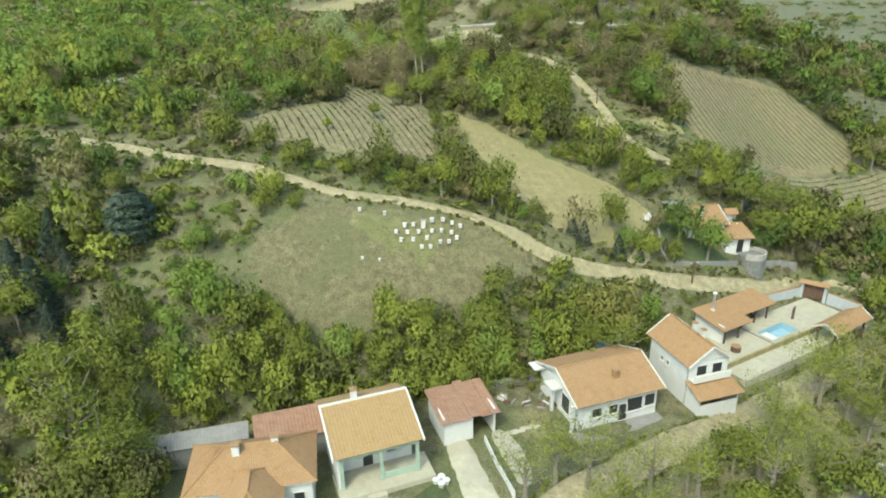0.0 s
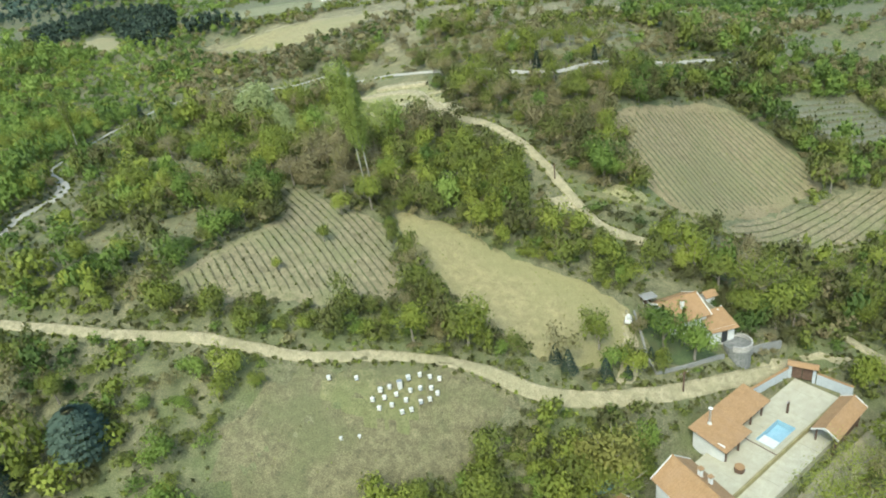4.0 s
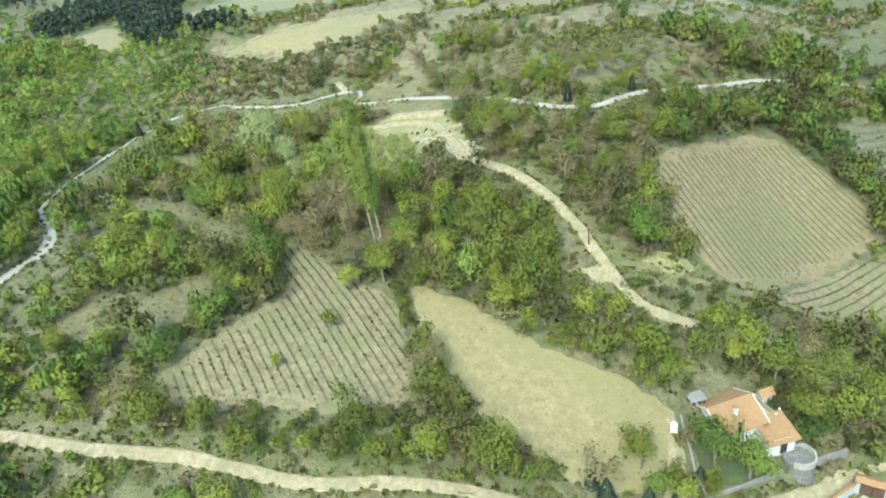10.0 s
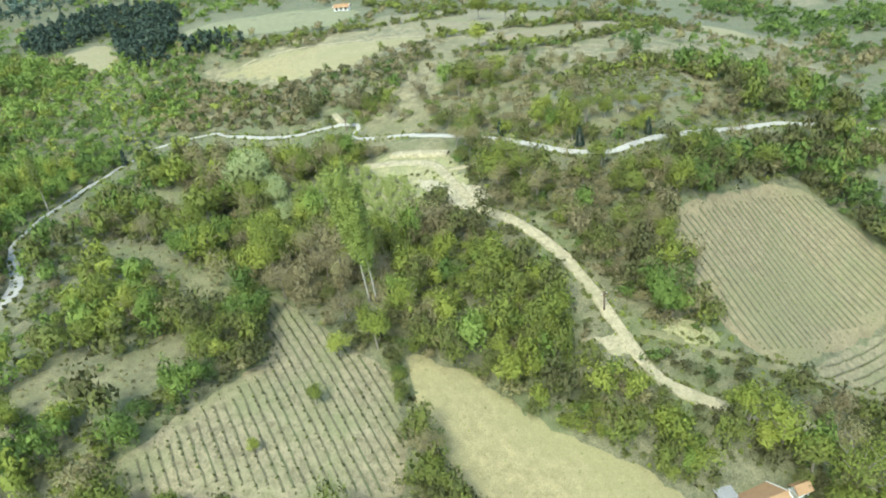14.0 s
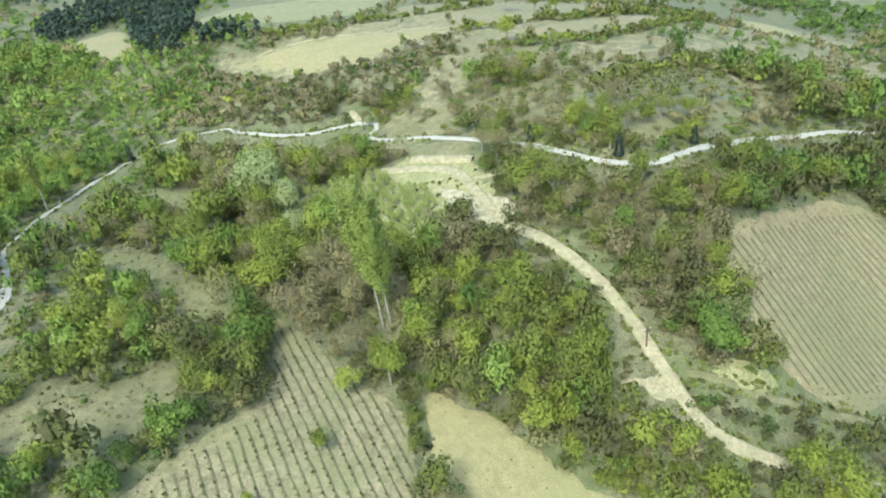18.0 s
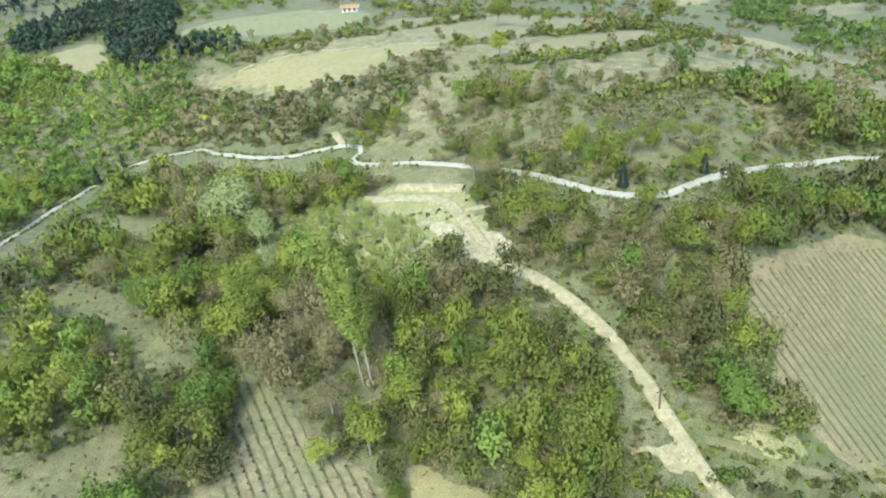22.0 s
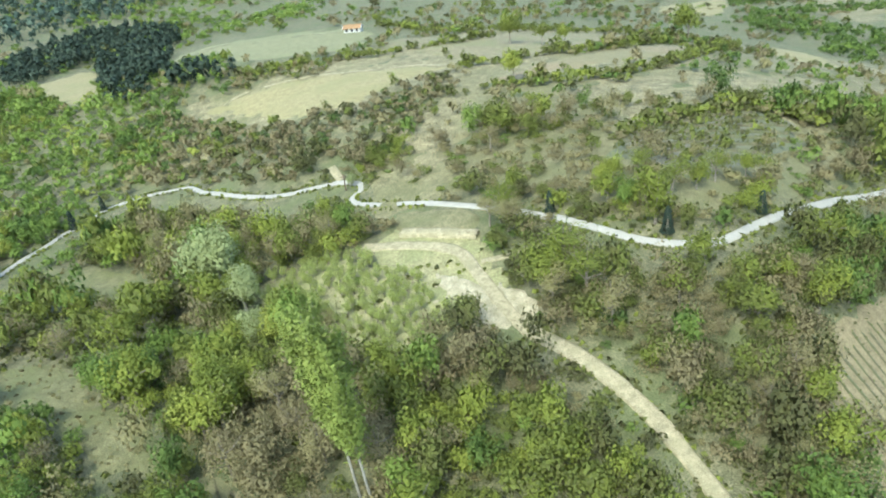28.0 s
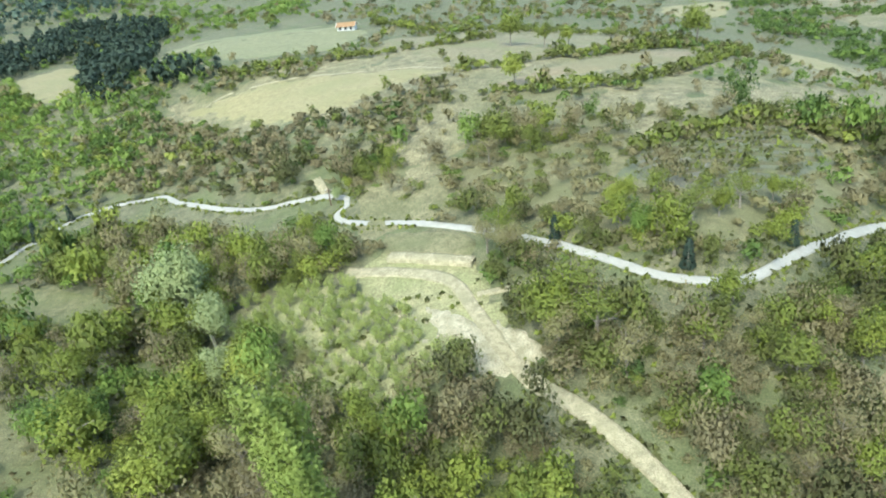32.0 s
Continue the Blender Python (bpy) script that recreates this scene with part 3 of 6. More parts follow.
ROAD = ribbon("asphalt_road", [(-74, 112), (-72.1, 125.3), (-70.7, 129.7), (-69.4, 133.2), (-70.2, 137.4), (-74.7, 144.4), (-80.8, 152.6), (-82.8, 157.1), (-83.9, 168.7), (-82.6, 179.9), (-80.1, 190.5), (-76.8, 200.5), (-74.4, 206.3), (-70.0, 209.4), (-63.9, 210.4), (-59.1, 209.8), (-53.5, 204.4), (-45.0, 198.4), (-36.9, 194.3), (-28.7, 193.3), (-23.5, 192.4), (-20.0, 190.0), (-19.7, 187.7), (-21.1, 186.1), (-19.8, 182.9), (-12.0, 178.0), (-6.0, 174.8), (-0.4, 171.0), (4.8, 167.1), (8.8, 163.1), (13.9, 158.1), (17.9, 153.9), (22.0, 151.9), (25.5, 151.2), (28.6, 151.7), (32.6, 154.5), (38.1, 158.9), (48.7, 167.6), (57.9, 173.2), (72.2, 179.9), (90, 187), (115, 194)], 1.05, ASPHALT, "sun-bleached narrow asphalt road", ruts=0)
field("road_widening", [(-80.5, 152.5), (-74.0, 144.2), (-69.7, 137.3), (-68.6, 132.4), (-70.0, 128.8), (-71.7, 124.5), (-73.4, 122.7), (-74.7, 125.1), (-73.3, 127.5), (-71.9, 131.2), (-71.4, 134.8), (-72.3, 138.2), (-77.0, 145.3), (-81.3, 151.1)], ASPHALT, "wide bleached asphalt at the road's bend", "road", 1.2, .16, .15)
LEDGE = ribbon("earth_ledge", [(-11.6, 169.0), (-6.6, 166.2), (-0.5, 163.3)], 1.3, DIRT, "pale earth ledge with a cut face above the track", lift=.75)
RIVERSIDE = ribbon("riverside_track", [(-6, 40), (3, 46.4), (10.7, 51.6), (16.3, 55.4), (23.2, 59.8), (29, 63.6), (35.7, 68.7), (45.2, 75), (56, 81), (70, 84)], 2.9, DIRT, "pale riverside track under thin trees", lift=.3)
ribbon("field_edge_track", [(-62.2, 250.7), (-57.8, 255.5), (-48.5, 257.1), (-38.7, 255.9), (-24.2, 251.0), (-10.6, 249.6), (-1.7, 245.2)], .9, DIRT, "thin pale track along the upper field", ruts=.02)
ribbon("hill_footpath", [(-86.3, 273.2), (-99.5, 317.9), (-102.2, 353.5), (-88.4, 351.1)], .8, DIRT, "thin pale path beside the hill field", ruts=.02)
FARPATH = ribbon("field_track", [(-23.9, 193.3), (-26.4, 198.7)], 1.4, DIRT, "short dirt turnout beside the road")
ROADS = [LANE, TRACK, SPUR, BYWAY, ROAD, LEDGE, RIVERSIDE, FARPATH]

# ---- plants ----
def clump_cloud(rng, n, leaf, lobes, rx, rz, low=0.0, shell=0.55, heart=0.74):
    """Leaf clumps (small triangles with soft normals) spread over a crown of several lobes, each with a rough heart of twigs."""
    c = rng.normal(size=(lobes, 3)) * (0.46, 0.46, 0.34)
    c[:, 2] = np.abs(c[:, 2]) * 0.9
    c[0] = 0
    rad = rng.uniform(0.36, 0.62, lobes)
    rad[0] = .62
    pick = rng.integers(0, lobes, n)
    d = rng.normal(size=(n, 3))
    d /= np.linalg.norm(d, axis=1)[:, None]
    d[:, 2] = np.where(d[:, 2] < -0.35, -d[:, 2] * .6, d[:, 2])
    r = rad[pick] * (shell + (1 - shell) * rng.random(n) ** .5) * rng.uniform(.82, 1.28, n)
    size = np.array((rx, rx, rz))
    p = (c[pick] + d * r[:, None]) * size
    p[:, 2] += rz * 0.62 + low
    p[:, 2] = np.maximum(p[:, 2], low + 0.1 * rng.random(n))
    a = rng.normal(size=(n, 3))
    nrm = d + a * 0.5
    nrm /= np.linalg.norm(nrm, axis=1)[:, None]
    u = np.cross(nrm, rng.normal(size=(n, 3)))
    u /= np.linalg.norm(u, axis=1)[:, None] + 1e-9
    v = np.cross(nrm, u)
    s = leaf * rng.uniform(.6, 1.4, n)[:, None]
    t = np.stack([p - u * s * .6 - v * s * .45, p + u * s * .6 - v * s * .5, p + v * s * .75 + nrm * s * .25], 1)
    soft = d + 0.5 * c[pick] + (0, 0, .3) + a * .3
    vary = rng.uniform(-.1, .1, n) + rng.normal(0, .12, lobes)[pick]
    if heart:
        balls = [ball(rng, c[k] * size + (0, 0, rz * .62 + low), rad[k] * heart * size, low) for k in range(lobes)]
        return np.concatenate([faced(t, soft, vary)] + balls)
    return faced(t, soft, vary)


def ball(rng, centre, size, low):
    """A rough heart of sixteen larger clumps, strewn through a ball."""
    d = rng.normal(size=(16, 3))
    d /= np.linalg.norm(d, axis=1)[:, None]
    p = d * rng.uniform(.45, 1.0, (16, 1)) * size + centre
    t = p[:, None] + rng.normal(0, .28, (16, 3, 3)) * size
    t[:, :, 2] = np.maximum(t[:, :, 2], low)
    return faced(t, d * 1.1 + (0, 0, .3) + rng.normal(0, .3, (16, 3)), rng.uniform(-.12, .12, 16))


def faced(t, soft, vary=0.0):
    """Triangles turned to face along their soft normals: three corners, three normals, and a shift of tint."""
    if soft.ndim == 2:
        soft = np.repeat(soft[:, None], 3, 1)
    soft = soft / (np.linalg.norm(soft, axis=2)[:, :, None] + 1e-9)
    g = np.cross(t[:, 1] - t[:, 0], t[:, 2] - t[:, 0])
    back = (g * soft.sum(1)).sum(1) < 0
    t[back], soft[back] = t[back][:, ::-1], soft[back][:, ::-1]
    last = np.zeros((len(t), 1, 3))
    last[:, 0, 0] = vary
    return np.concatenate([t, soft, last], 1)


def soup(name, tris, tint, material):
    """One mesh of loose triangles, each with a tint and soft normals."""
    tris = np.asarray(tris, float)
    n = len(tris)
    me = bpy.data.meshes.new(name)
    me.vertices.add(n * 3)
    me.vertices.foreach_set("co", tris[:, :3].reshape(-1))
    me.loops.add(n * 3)
    me.loops.foreach_set("vertex_index", np.arange(n * 3, dtype=np.int32))
    me.polygons.add(n)
    me.polygons.foreach_set("loop_start", np.arange(0, n * 3, 3, dtype=np.int32))
    me.polygons.foreach_set("loop_total", np.full(n, 3, dtype=np.int32))
    at = me.attributes.new("tint", "FLOAT", "FACE")
    at.data.foreach_set("value", (np.asarray(tint) + tris[:, 6, 0]).astype(np.float32))
    me.materials.append(material)
    me.update(calc_edges=True)
    nr = me.attributes.new("custom_normal", "FLOAT_VECTOR", "CORNER")
    nr.data.foreach_set("vector", tris[:, 3:6].astype(np.float32).reshape(-1))
    return me


def near_roads(x, y, margin=0.4, roads=None):
    """Whether points lie on a road."""
    hit = np.zeros(np.shape(x), bool)
    for way, width in roads or ROADS:
        w = np.array(way)
        for i in range(0, len(w), 1):
            hit |= (np.abs(x - w[i, 0]) < 6) & ((x - w[i, 0]) ** 2 + (y - w[i, 1]) ** 2 < (width / 2 + margin) ** 2)
    return hit


YARDS = [(-29, 43), (-33, 54), (-32, 57), (-20, 60.5), (-2, 65), (6, 66), (12, 69.5), (18, 73), (24, 79), (36, 88.5), (46, 92), (52, 84), (43, 71.5), (32, 64.5), (24, 61.5), (14, 57), (6, 52), (2, 46), (-4, 40)]
RIVER = [(-40, -30), (-10, 12), (8, 30), (26, 46), (38, 57), (52, 68), (80, 80), (120, 88), (125, 78), (95, 70), (70, 60), (50, 44), (36, 28), (14, 4), (-10, -34)]
VILLA_YARD = [(23.5, 86.5), (24, 97), (29, 101.9), (35.5, 101), (38.5, 95.5), (40, 91), (34, 88.8)]
HARD = [VINE_L, FIELD_M, VINE_R, VINE_R2, VINE_R3, FIELD_A, FIELD_B, FIELD_C, FIELD_D, FIELD_E, TIP, YARDS, VILLA_YARD, FORK, SCRAPE]
SPARSE = [MEADOW, CLEAR_1, CLEAR_2, CLEAR_3, TERRACE, BANK, RUBBLE]
LOW = np.random.default_rng(5)
SHRUBS = [clump_cloud(LOW, 800, .09, 8, 1.0, 1.15, shell=.7, heart=.55) for _ in range(9)]
BAREBUSH = [clump_cloud(LOW, 560, .075, 10, 1.0, 1.15, shell=.35, heart=.35) for _ in range(5)]
SMALL = [clump_cloud(LOW, 150, .14, 5, 1.0, .8, shell=.6, heart=.5) for _ in range(6)]
MIDDLE = [clump_cloud(LOW, 250, .15, 6, 1.0, 1.05, shell=.62, heart=.5) for _ in range(8)]
FARM = [clump_cloud(LOW, 120, .19, 4, 1.0, .95, shell=.6, heart=.6) for _ in range(6)]
FARB = [clump_cloud(LOW, 48, .26, 2, 1.0, .95, shell=.6, heart=.65) for _ in range(8)]
VINE = [clump_cloud(LOW, 16, .55, 2, 1.0, 1.0, shell=.4, heart=0) for _ in range(6)]
TUFT = [clump_cloud(LOW, 9, .8, 1, 1.0, .8, shell=.3, heart=0) for _ in range(6)]


def scatter(rng, x0, x1, y0, y1, step, keep):
    """Jittered points over a stretch of the plan, where keep() allows them."""
    x, y = np.meshgrid(np.arange(x0, x1, step), np.arange(y0, y1, step))
    x, y = (x + rng.uniform(-.48, .48, x.shape) * step).ravel(), (y + rng.uniform(-.48, .48, y.shape) * step).ravel()
    ok = keep(x, y, rng)
    return x[ok], y[ok]


def planted(name, rng, x, y, protos, size, tint, material, label, category="bushes", tall=(0.8, 1.25), sunk=0.1):
    """Many plants in one mesh of loose leaves."""
    n = len(x)
    z = height(x, y) - sunk
    s = size * np.clip(rng.lognormal(-.08, .38, n), .42, 1.5)
    h = s * rng.uniform(*tall, n)
    a = rng.uniform(0, math.tau, n)
    which = rng.integers(0, len(protos), n)
    tris, tints = [], []
    for i in range(n):
        c, sn = math.cos(a[i]) * s[i], math.sin(a[i]) * s[i]
        m = np.array(((c, sn, 0), (-sn, c, 0), (0, 0, h[i])))
        p = protos[which[i]]
        q = np.empty_like(p)
        q[:, :3] = p[:, :3] @ m + (x[i], y[i], z[i])
        q[:, 3:6] = p[:, 3:6] @ (m / s[i])
        q[:, 6] = p[:, 6]
        tris.append(q)
        tints.append(np.full(len(tris[-1]), tint[i], np.float32))
    if not tris:
        return None
    return tagged(new(name, soup(name, np.concatenate(tris), np.concatenate(tints), material)), label, category, kind="stuff")


def waves(x, y, k, ph=0.0):
    """A smooth patchiness between 0 and 1."""
    return .5 + .25 * (np.sin(x * k + 2.1 * np.sin(y * k * .7 + ph)) + np.sin(y * k * 1.2 + ph * 2 + 1.7 * np.sin(x * k * .8)))


def any_in(x, y, polys):
    hit = np.zeros(np.shape(x), bool)
    for p in polys:
        hit |= inside(x, y, p)
    return hit


DARKTOP = [(-10.1, 147.2), (-2.5, 145.7), (4.5, 141.5), (8.5, 136.8), (3.9, 133.8), (-2.6, 135.7), (-8.2, 139.8)]
DARKHEDGE = [(24.0, 115.8), (31.5, 114.9), (45.9, 116.3), (46.5, 113.9), (33.4, 109.4), (25.2, 111.9)]
HEDGEBANK = [(-36, 57), (-35, 62), (-24, 66.8), (-14, 68.4), (-5, 72.2), (3, 76.6), (8, 80.5), (14, 80.4), (22, 80), (20, 75), (12, 70.2), (2, 66.6), (-10, 62.8), (-20, 60.7), (-31, 57.6)]
WEST = [(-70, 58), (-32, 58), (-27, 66), (-30, 80), (-36, 87), (-60, 92), (-80, 96), (-110, 100), (-110, 58)]




def wood_keep(density, tall=1.6):
    """Where plants of that density may stand; tall ones keep clear of what lies behind them."""
    def keep(x, y, rng):
        d = np.full(np.shape(x), density)
        d = np.where(inside(x, y, WEST), (.33 if tall > 1 else .85) * density, d)
        d = np.where((y > 196) & (x > -75), density * np.clip((waves(x, y, .09, 2.0) - .42) * 3, .12, .95), d)
        d = np.where(inside(x, y, DARKSLOPE), 1.0 * density, d)
        d = np.where((x < -30) & (x > -75) & (y > 96) & (y < 160), .55 * density, d)
        d = np.where(inside(x, y, BRUSH), (.8 if tall < 1 else .06) * density, d)
        d = np.where(any_in(x, y, SPARSE), .05, d)
        d = np.where(inside(x, y, SLOPE), .22 if tall < 2 else .03, d)
        d = np.where(inside(x, y, MEADOW), 0, d)
        d = np.where(np.abs(x) > .82 * y + 12, 0, d)
        d = np.where(inside(x, y, TERRACE), .1, d)
        d = np.where(inside(x, y, SPUR_GRASS), .15, d)
        d = np.where(inside(x, y, ORCHARD), .12 if tall < 1 else .03, d)
        d = np.where((y < 50 + .6 * x) & (y > -20 + .6 * x) & (x > 2) & (y < 90), np.where(x < 55, .17, .5) * density, d)
        d = np.where(any_in(x, y, HARD), 0, d)
        d = np.where(inside(x, y, RIVER), .04, d)
        d = d * np.where((y > 198) & (x > -72), np.clip((waves(x, y, .33, 5) - .22) * 2.4, .1, 1.5), .82 + .4 * waves(x, y, .11, 1.0))
        if tall > 1:
            d = np.where(any_in(x + .5, y - 2, [YARDS]) | any_in(x - 1.5, y, [YARDS]), 0, d)
            d = np.where((x < -29) & (y < 60), .9 * d, d)
            d = np.where(np.hypot(x + 42.5, y - 71.5) < 6.5, .04, d)
            gone = np.hypot(x, y - 45)
            d = np.where(any_in(x + 2.6 * x / gone, y + 2.6 * (y - 45) / gone, SPARSE + [VINE_L, FIELD_M, VINE_R]), .3 * d, d)
            d = np.where(inside(x, y, [(-17.7, 114.3), (-10.6, 114.4), (-9.7, 127.4), (-17.3, 126.9)]), .12, d)
        d = np.where(inside(x, y, DARKHEDGE), density, d)
        d = np.where(inside(x, y, HEDGEBANK) & ~any_in(x, y, HARD), .95 * density, d)
        if tall > 1:
            for back in np.arange(0, 7, 1.0):
                d = np.where(inside(x + back * .18, y + back, FORK), 0, d)
        d = np.where(np.hypot(x - 14.6, y - 72.8) < 3.4, 0, d)
        d = np.where(np.hypot(x - -2.2, y - 148.5) < 3.5, 0, d)
        wide = .6 if tall < 1 else 1.5
        clear = near_roads(x, y, wide)
        away = np.hypot(x, np.maximum(y - 50, 8))
        for back in np.arange(1.0, tall * 2.4, 1.0):
            clear |= near_roads(x + back * x / away, y + back * np.maximum(y - 50, 8) / away, wide - .8)
        for back in np.arange(2.0, min(tall * 3.2, 14), 1.2):
            clear |= near_roads(x + back * x / away, y + back * np.maximum(y - 50, 8) / away, .5 if tall < 3 else 1.2, [TRACK]) & (y > 112)
        for back in np.arange(1.0, min(3 + tall * 6, 22), 1.4):
            clear |= near_roads(x + back * x / away, y + back * np.maximum(y - 50, 8) / away, .9 if tall < 1 else 1.7, [ROAD, RIVERSIDE]) & (((x < 4) & ((x < -26) | (back < (3 if tall < 1 else 8)))) | (y < 90) | ((x > 10) & (back < 5)))
        return (rng.random(np.shape(x)) < d) & ~clear
    return keep


GULLY = [(-9.2, 118.3), (-8.2, 132.5), (-3.1, 141.5), (3.1, 142), (10.2, 133.7), (16.2, 124.8), (20.1, 113.2), (25, 108.9), (29.9, 106.8), (23, 101), (10, 105.2), (-0, 111.9)]
GREYWOOD = [(4.2, 144.3), (12.2, 135.6), (18.2, 124.7), (26, 116), (35.9, 120.8), (33.7, 137.3), (37, 147.7), (27.5, 150.4), (14.2, 153.3)]
BROWNWOOD = [(-32, 128), (-12.2, 118.2), (-9.2, 128), (-14.4, 138.2), (-26.3, 142.9)]


def bare_share(x, y):
    """The share of plants that still stand grey-brown and leafless."""
    p = np.full(np.shape(x), .13)
    p = np.where((y > 165) & (x > -60) & (x < 60), .38, p)
    p = np.where((y > 196) & (x > -70), .34, p)
    p = np.where(inside(x, y, DARKSLOPE), .5, p)
    p = np.where(inside(x, y, BRUSH), .68, p)
    p = np.where(inside(x, y, GREYWOOD), .62, p)
    p = np.where(inside(x, y, BROWNWOOD), .85, p)
    p = np.where(inside(x, y, GULLY), .17, p)
    p = np.where((x < -75) & (y > 118), .05, p)
    p = np.where(inside(x, y, ORCHARD), .12, p)
    p = np.where(inside(x, y, CLEAR_1) | inside(x, y, CLEAR_2), .5, p)
    p = np.where(inside(x, y, DARKTOP), .65, p)
    p = np.where((x > 40) & (y < 115), .3, p)
    p = np.where(inside(x, y, HEDGEBANK), .03, p)
    return p


def wood_tint(x, y, rng):
    """Fresh green in the gully and along the lane, duller on the upper slopes."""
    t = .42 + .42 * (waves(x, y, .09, .4) - .5) + rng.normal(0, .15, len(x))
    t += np.where(inside(x, y, GULLY), .02 + rng.normal(0, .14, len(x)), 0)
    t -= np.where(inside(x, y, BROWNWOOD), .05, 0)
    t += np.where((x > -80) & (x < -30) & (y > 94) & (y < 128), .06, 0)
    t += np.where((x > -60) & (x < -20) & (y > 128) & (y < 175), .08, 0)
    t += np.where((y < 92) & (x < 30), .1, 0)
    t += np.where(inside(x, y, HEDGEBANK), .12, 0)
    t -= np.where((x > 26) & (y > 92) & (y < 113), .14, 0)
    t -= np.where(inside(x, y, WEST), .1, 0)
    t -= np.where((y > 196) & (x > -60), .08, 0)
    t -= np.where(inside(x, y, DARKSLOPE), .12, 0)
    t += np.where(inside(x, y, ORCHARD), .3, 0)
    t += np.where((x < -70) & (y > 120), .2, 0)
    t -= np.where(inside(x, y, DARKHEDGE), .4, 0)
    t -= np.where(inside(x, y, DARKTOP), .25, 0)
    t -= np.where((x > 45) & (y > 130) & (y < 200), .12, 0)
    t = np.where((y < 50 + .6 * x) & (x > 2) & (y < 90), .42 + .35 * (t - .4), t)
    return np.clip(t, 0, 1)


def mixed(name, rng, x, y, leafy, bare, size, label, category="bushes", tall=(.95, 1.5), dim=1.0):
    """Plants of one stretch in three meshes: olive to lime ones, fresh green ones and leafless ones."""
    t = wood_tint(x, y, rng) * dim
    r, f = rng.random(len(x)), rng.random(len(x))
    b = r < bare_share(x, y)
    cool = ~b & (f < np.where((x < -72 + .1 * (y - 150)) & (y > 100), .8, np.where(((x > 40) & (y > 120)) | inside(x, y, WEST) | ((x < -30) & (y > 96) & (y < 150)), .45, np.where(inside(x, y, GULLY), .12, .16))))
    for ok, protos, material, nm, lab in ((~b & ~cool, leafy, LEAF, name, label), (cool, leafy, FRESH, name + "_fresh", "fresh green plants in the " + name.replace("_", " ")), (b, bare, TWIG, name + "_bare", "grey-brown leafless brush of the " + name.replace("_", " "))):
        if ok.sum():
            planted(nm, rng, x[ok], y[ok], protos, size, t[ok], material, lab, category, tall)


wood = np.random.default_rng(11)
for nm, x0, x1, y0, y1, lab in (("hedge_bank", -40, 30, 44, 92, "dense mixed green hedge on the bank above the houses"),
                                ("riverside_scrub", 0, 110, 40, 92, "olive scrub along the riverside track"),
                                ("lower_scrub", -120, -40, 44, 120, "scattered scrub bushes on the west slope"),
                                ("gully_wood", -40, 50, 92, 160, "dense spring-green wood in the gully below the track"),
                                ("west_wood", -120, -40, 120, 200, "green wood along the asphalt road"),
                                ("east_wood", 50, 130, 92, 200, "dense wood round the eastern vineyard"),
                                ("upper_scrub", -40, 50, 160, 198, "grey-brown and green scrub along the asphalt road")):
    keep_low, keep_tall = wood_keep(1.0, .8), wood_keep(1.0, 1.9)
    fine = nm in ("hedge_bank", "gully_wood", "upper_scrub", "riverside_scrub")

    def within(x, y, rng, own=nm, low=keep_low, high=keep_tall):
        ok = low(x, y, rng) if len(x) > 0 and small else high(x, y, rng)
        if own == "hedge_bank":
            ok &= ~(inside(x, y, [(0, 40), (30, 66), (30, 40)]) & (y < 68))
        if own == "riverside_scrub":
            ok &= (y < 45 + .62 * x) | (x > 52)
        return ok
    small = True
    x, y = scatter(wood, x0, x1, y0, y1, 2.25 if fine else 2.6, within)
    mixed(nm + "_undergrowth", wood, x, y, SMALL if fine else FARM[:4], SMALL if fine else FARM[:4], 1.25 if fine else 1.35, "low undergrowth of the " + nm.replace("_", " "), "undergrowth", (.7, 1.2), .85)
    small = False
    x, y = scatter(wood, x0, x1, y0, y1, 2.2 if fine else 2.9 if x0 >= 50 else 2.7, within)
    mixed(nm, wood, x, y, SHRUBS if fine else MIDDLE, BAREBUSH, 1.6 if fine else 1.85, lab, tall=(.95, 1.9))
thick = np.random.default_rng(5)
x, y = scatter(thick, -38, 24, 55, 83, 1.75, lambda x, y, r: inside(x, y, HEDGEBANK) & ~any_in(x, y, HARD) & ~near_roads(x, y, 1.4) & (np.hypot(x - 14.6, y - 72.8) > 3.4) & (r.random(x.shape) < .85))
planted("hedge_thicket", thick, x, y, MIDDLE, 1.35, np.clip(thick.normal(.5, .2, len(x)), .05, .95), LEAF, "dense spring-green thicket on the bank above the houses", "hedge", tall=(.9, 1.6))
x, y = scatter(wood, -240, -118, 80, 300, 4.2, wood_keep(.9))
mixed("far_west_wood", wood, x, y, FARM, FARM, 2.3, "green wood on the western slope")
x, y = scatter(wood, 128, 240, 80, 300, 4.6, wood_keep(.85))
mixed("far_east_wood", wood, x, y, FARM, FARM, 2.5, "dull green wood on the eastern slope")
x, y = scatter(wood, -160, 160, 198, 300, 2.3, wood_keep(.95))
mixed("hill_scrub", wood, x, y, FARB, FARB, 1.35, "patchy scrub on the far hillside", tall=(.7, 1.5))
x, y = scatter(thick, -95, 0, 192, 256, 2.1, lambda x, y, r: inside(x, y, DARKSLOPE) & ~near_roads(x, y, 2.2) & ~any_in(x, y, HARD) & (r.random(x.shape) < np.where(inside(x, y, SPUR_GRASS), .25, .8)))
# leaf tint scaled to 0.75, darker than the scrub around it
mixed("slope_brush", thick, x, y, FARB, FARB, 1.25, "dense dark grey-green brush on the slope above the road", tall=(.7, 1.3), dim=.75)
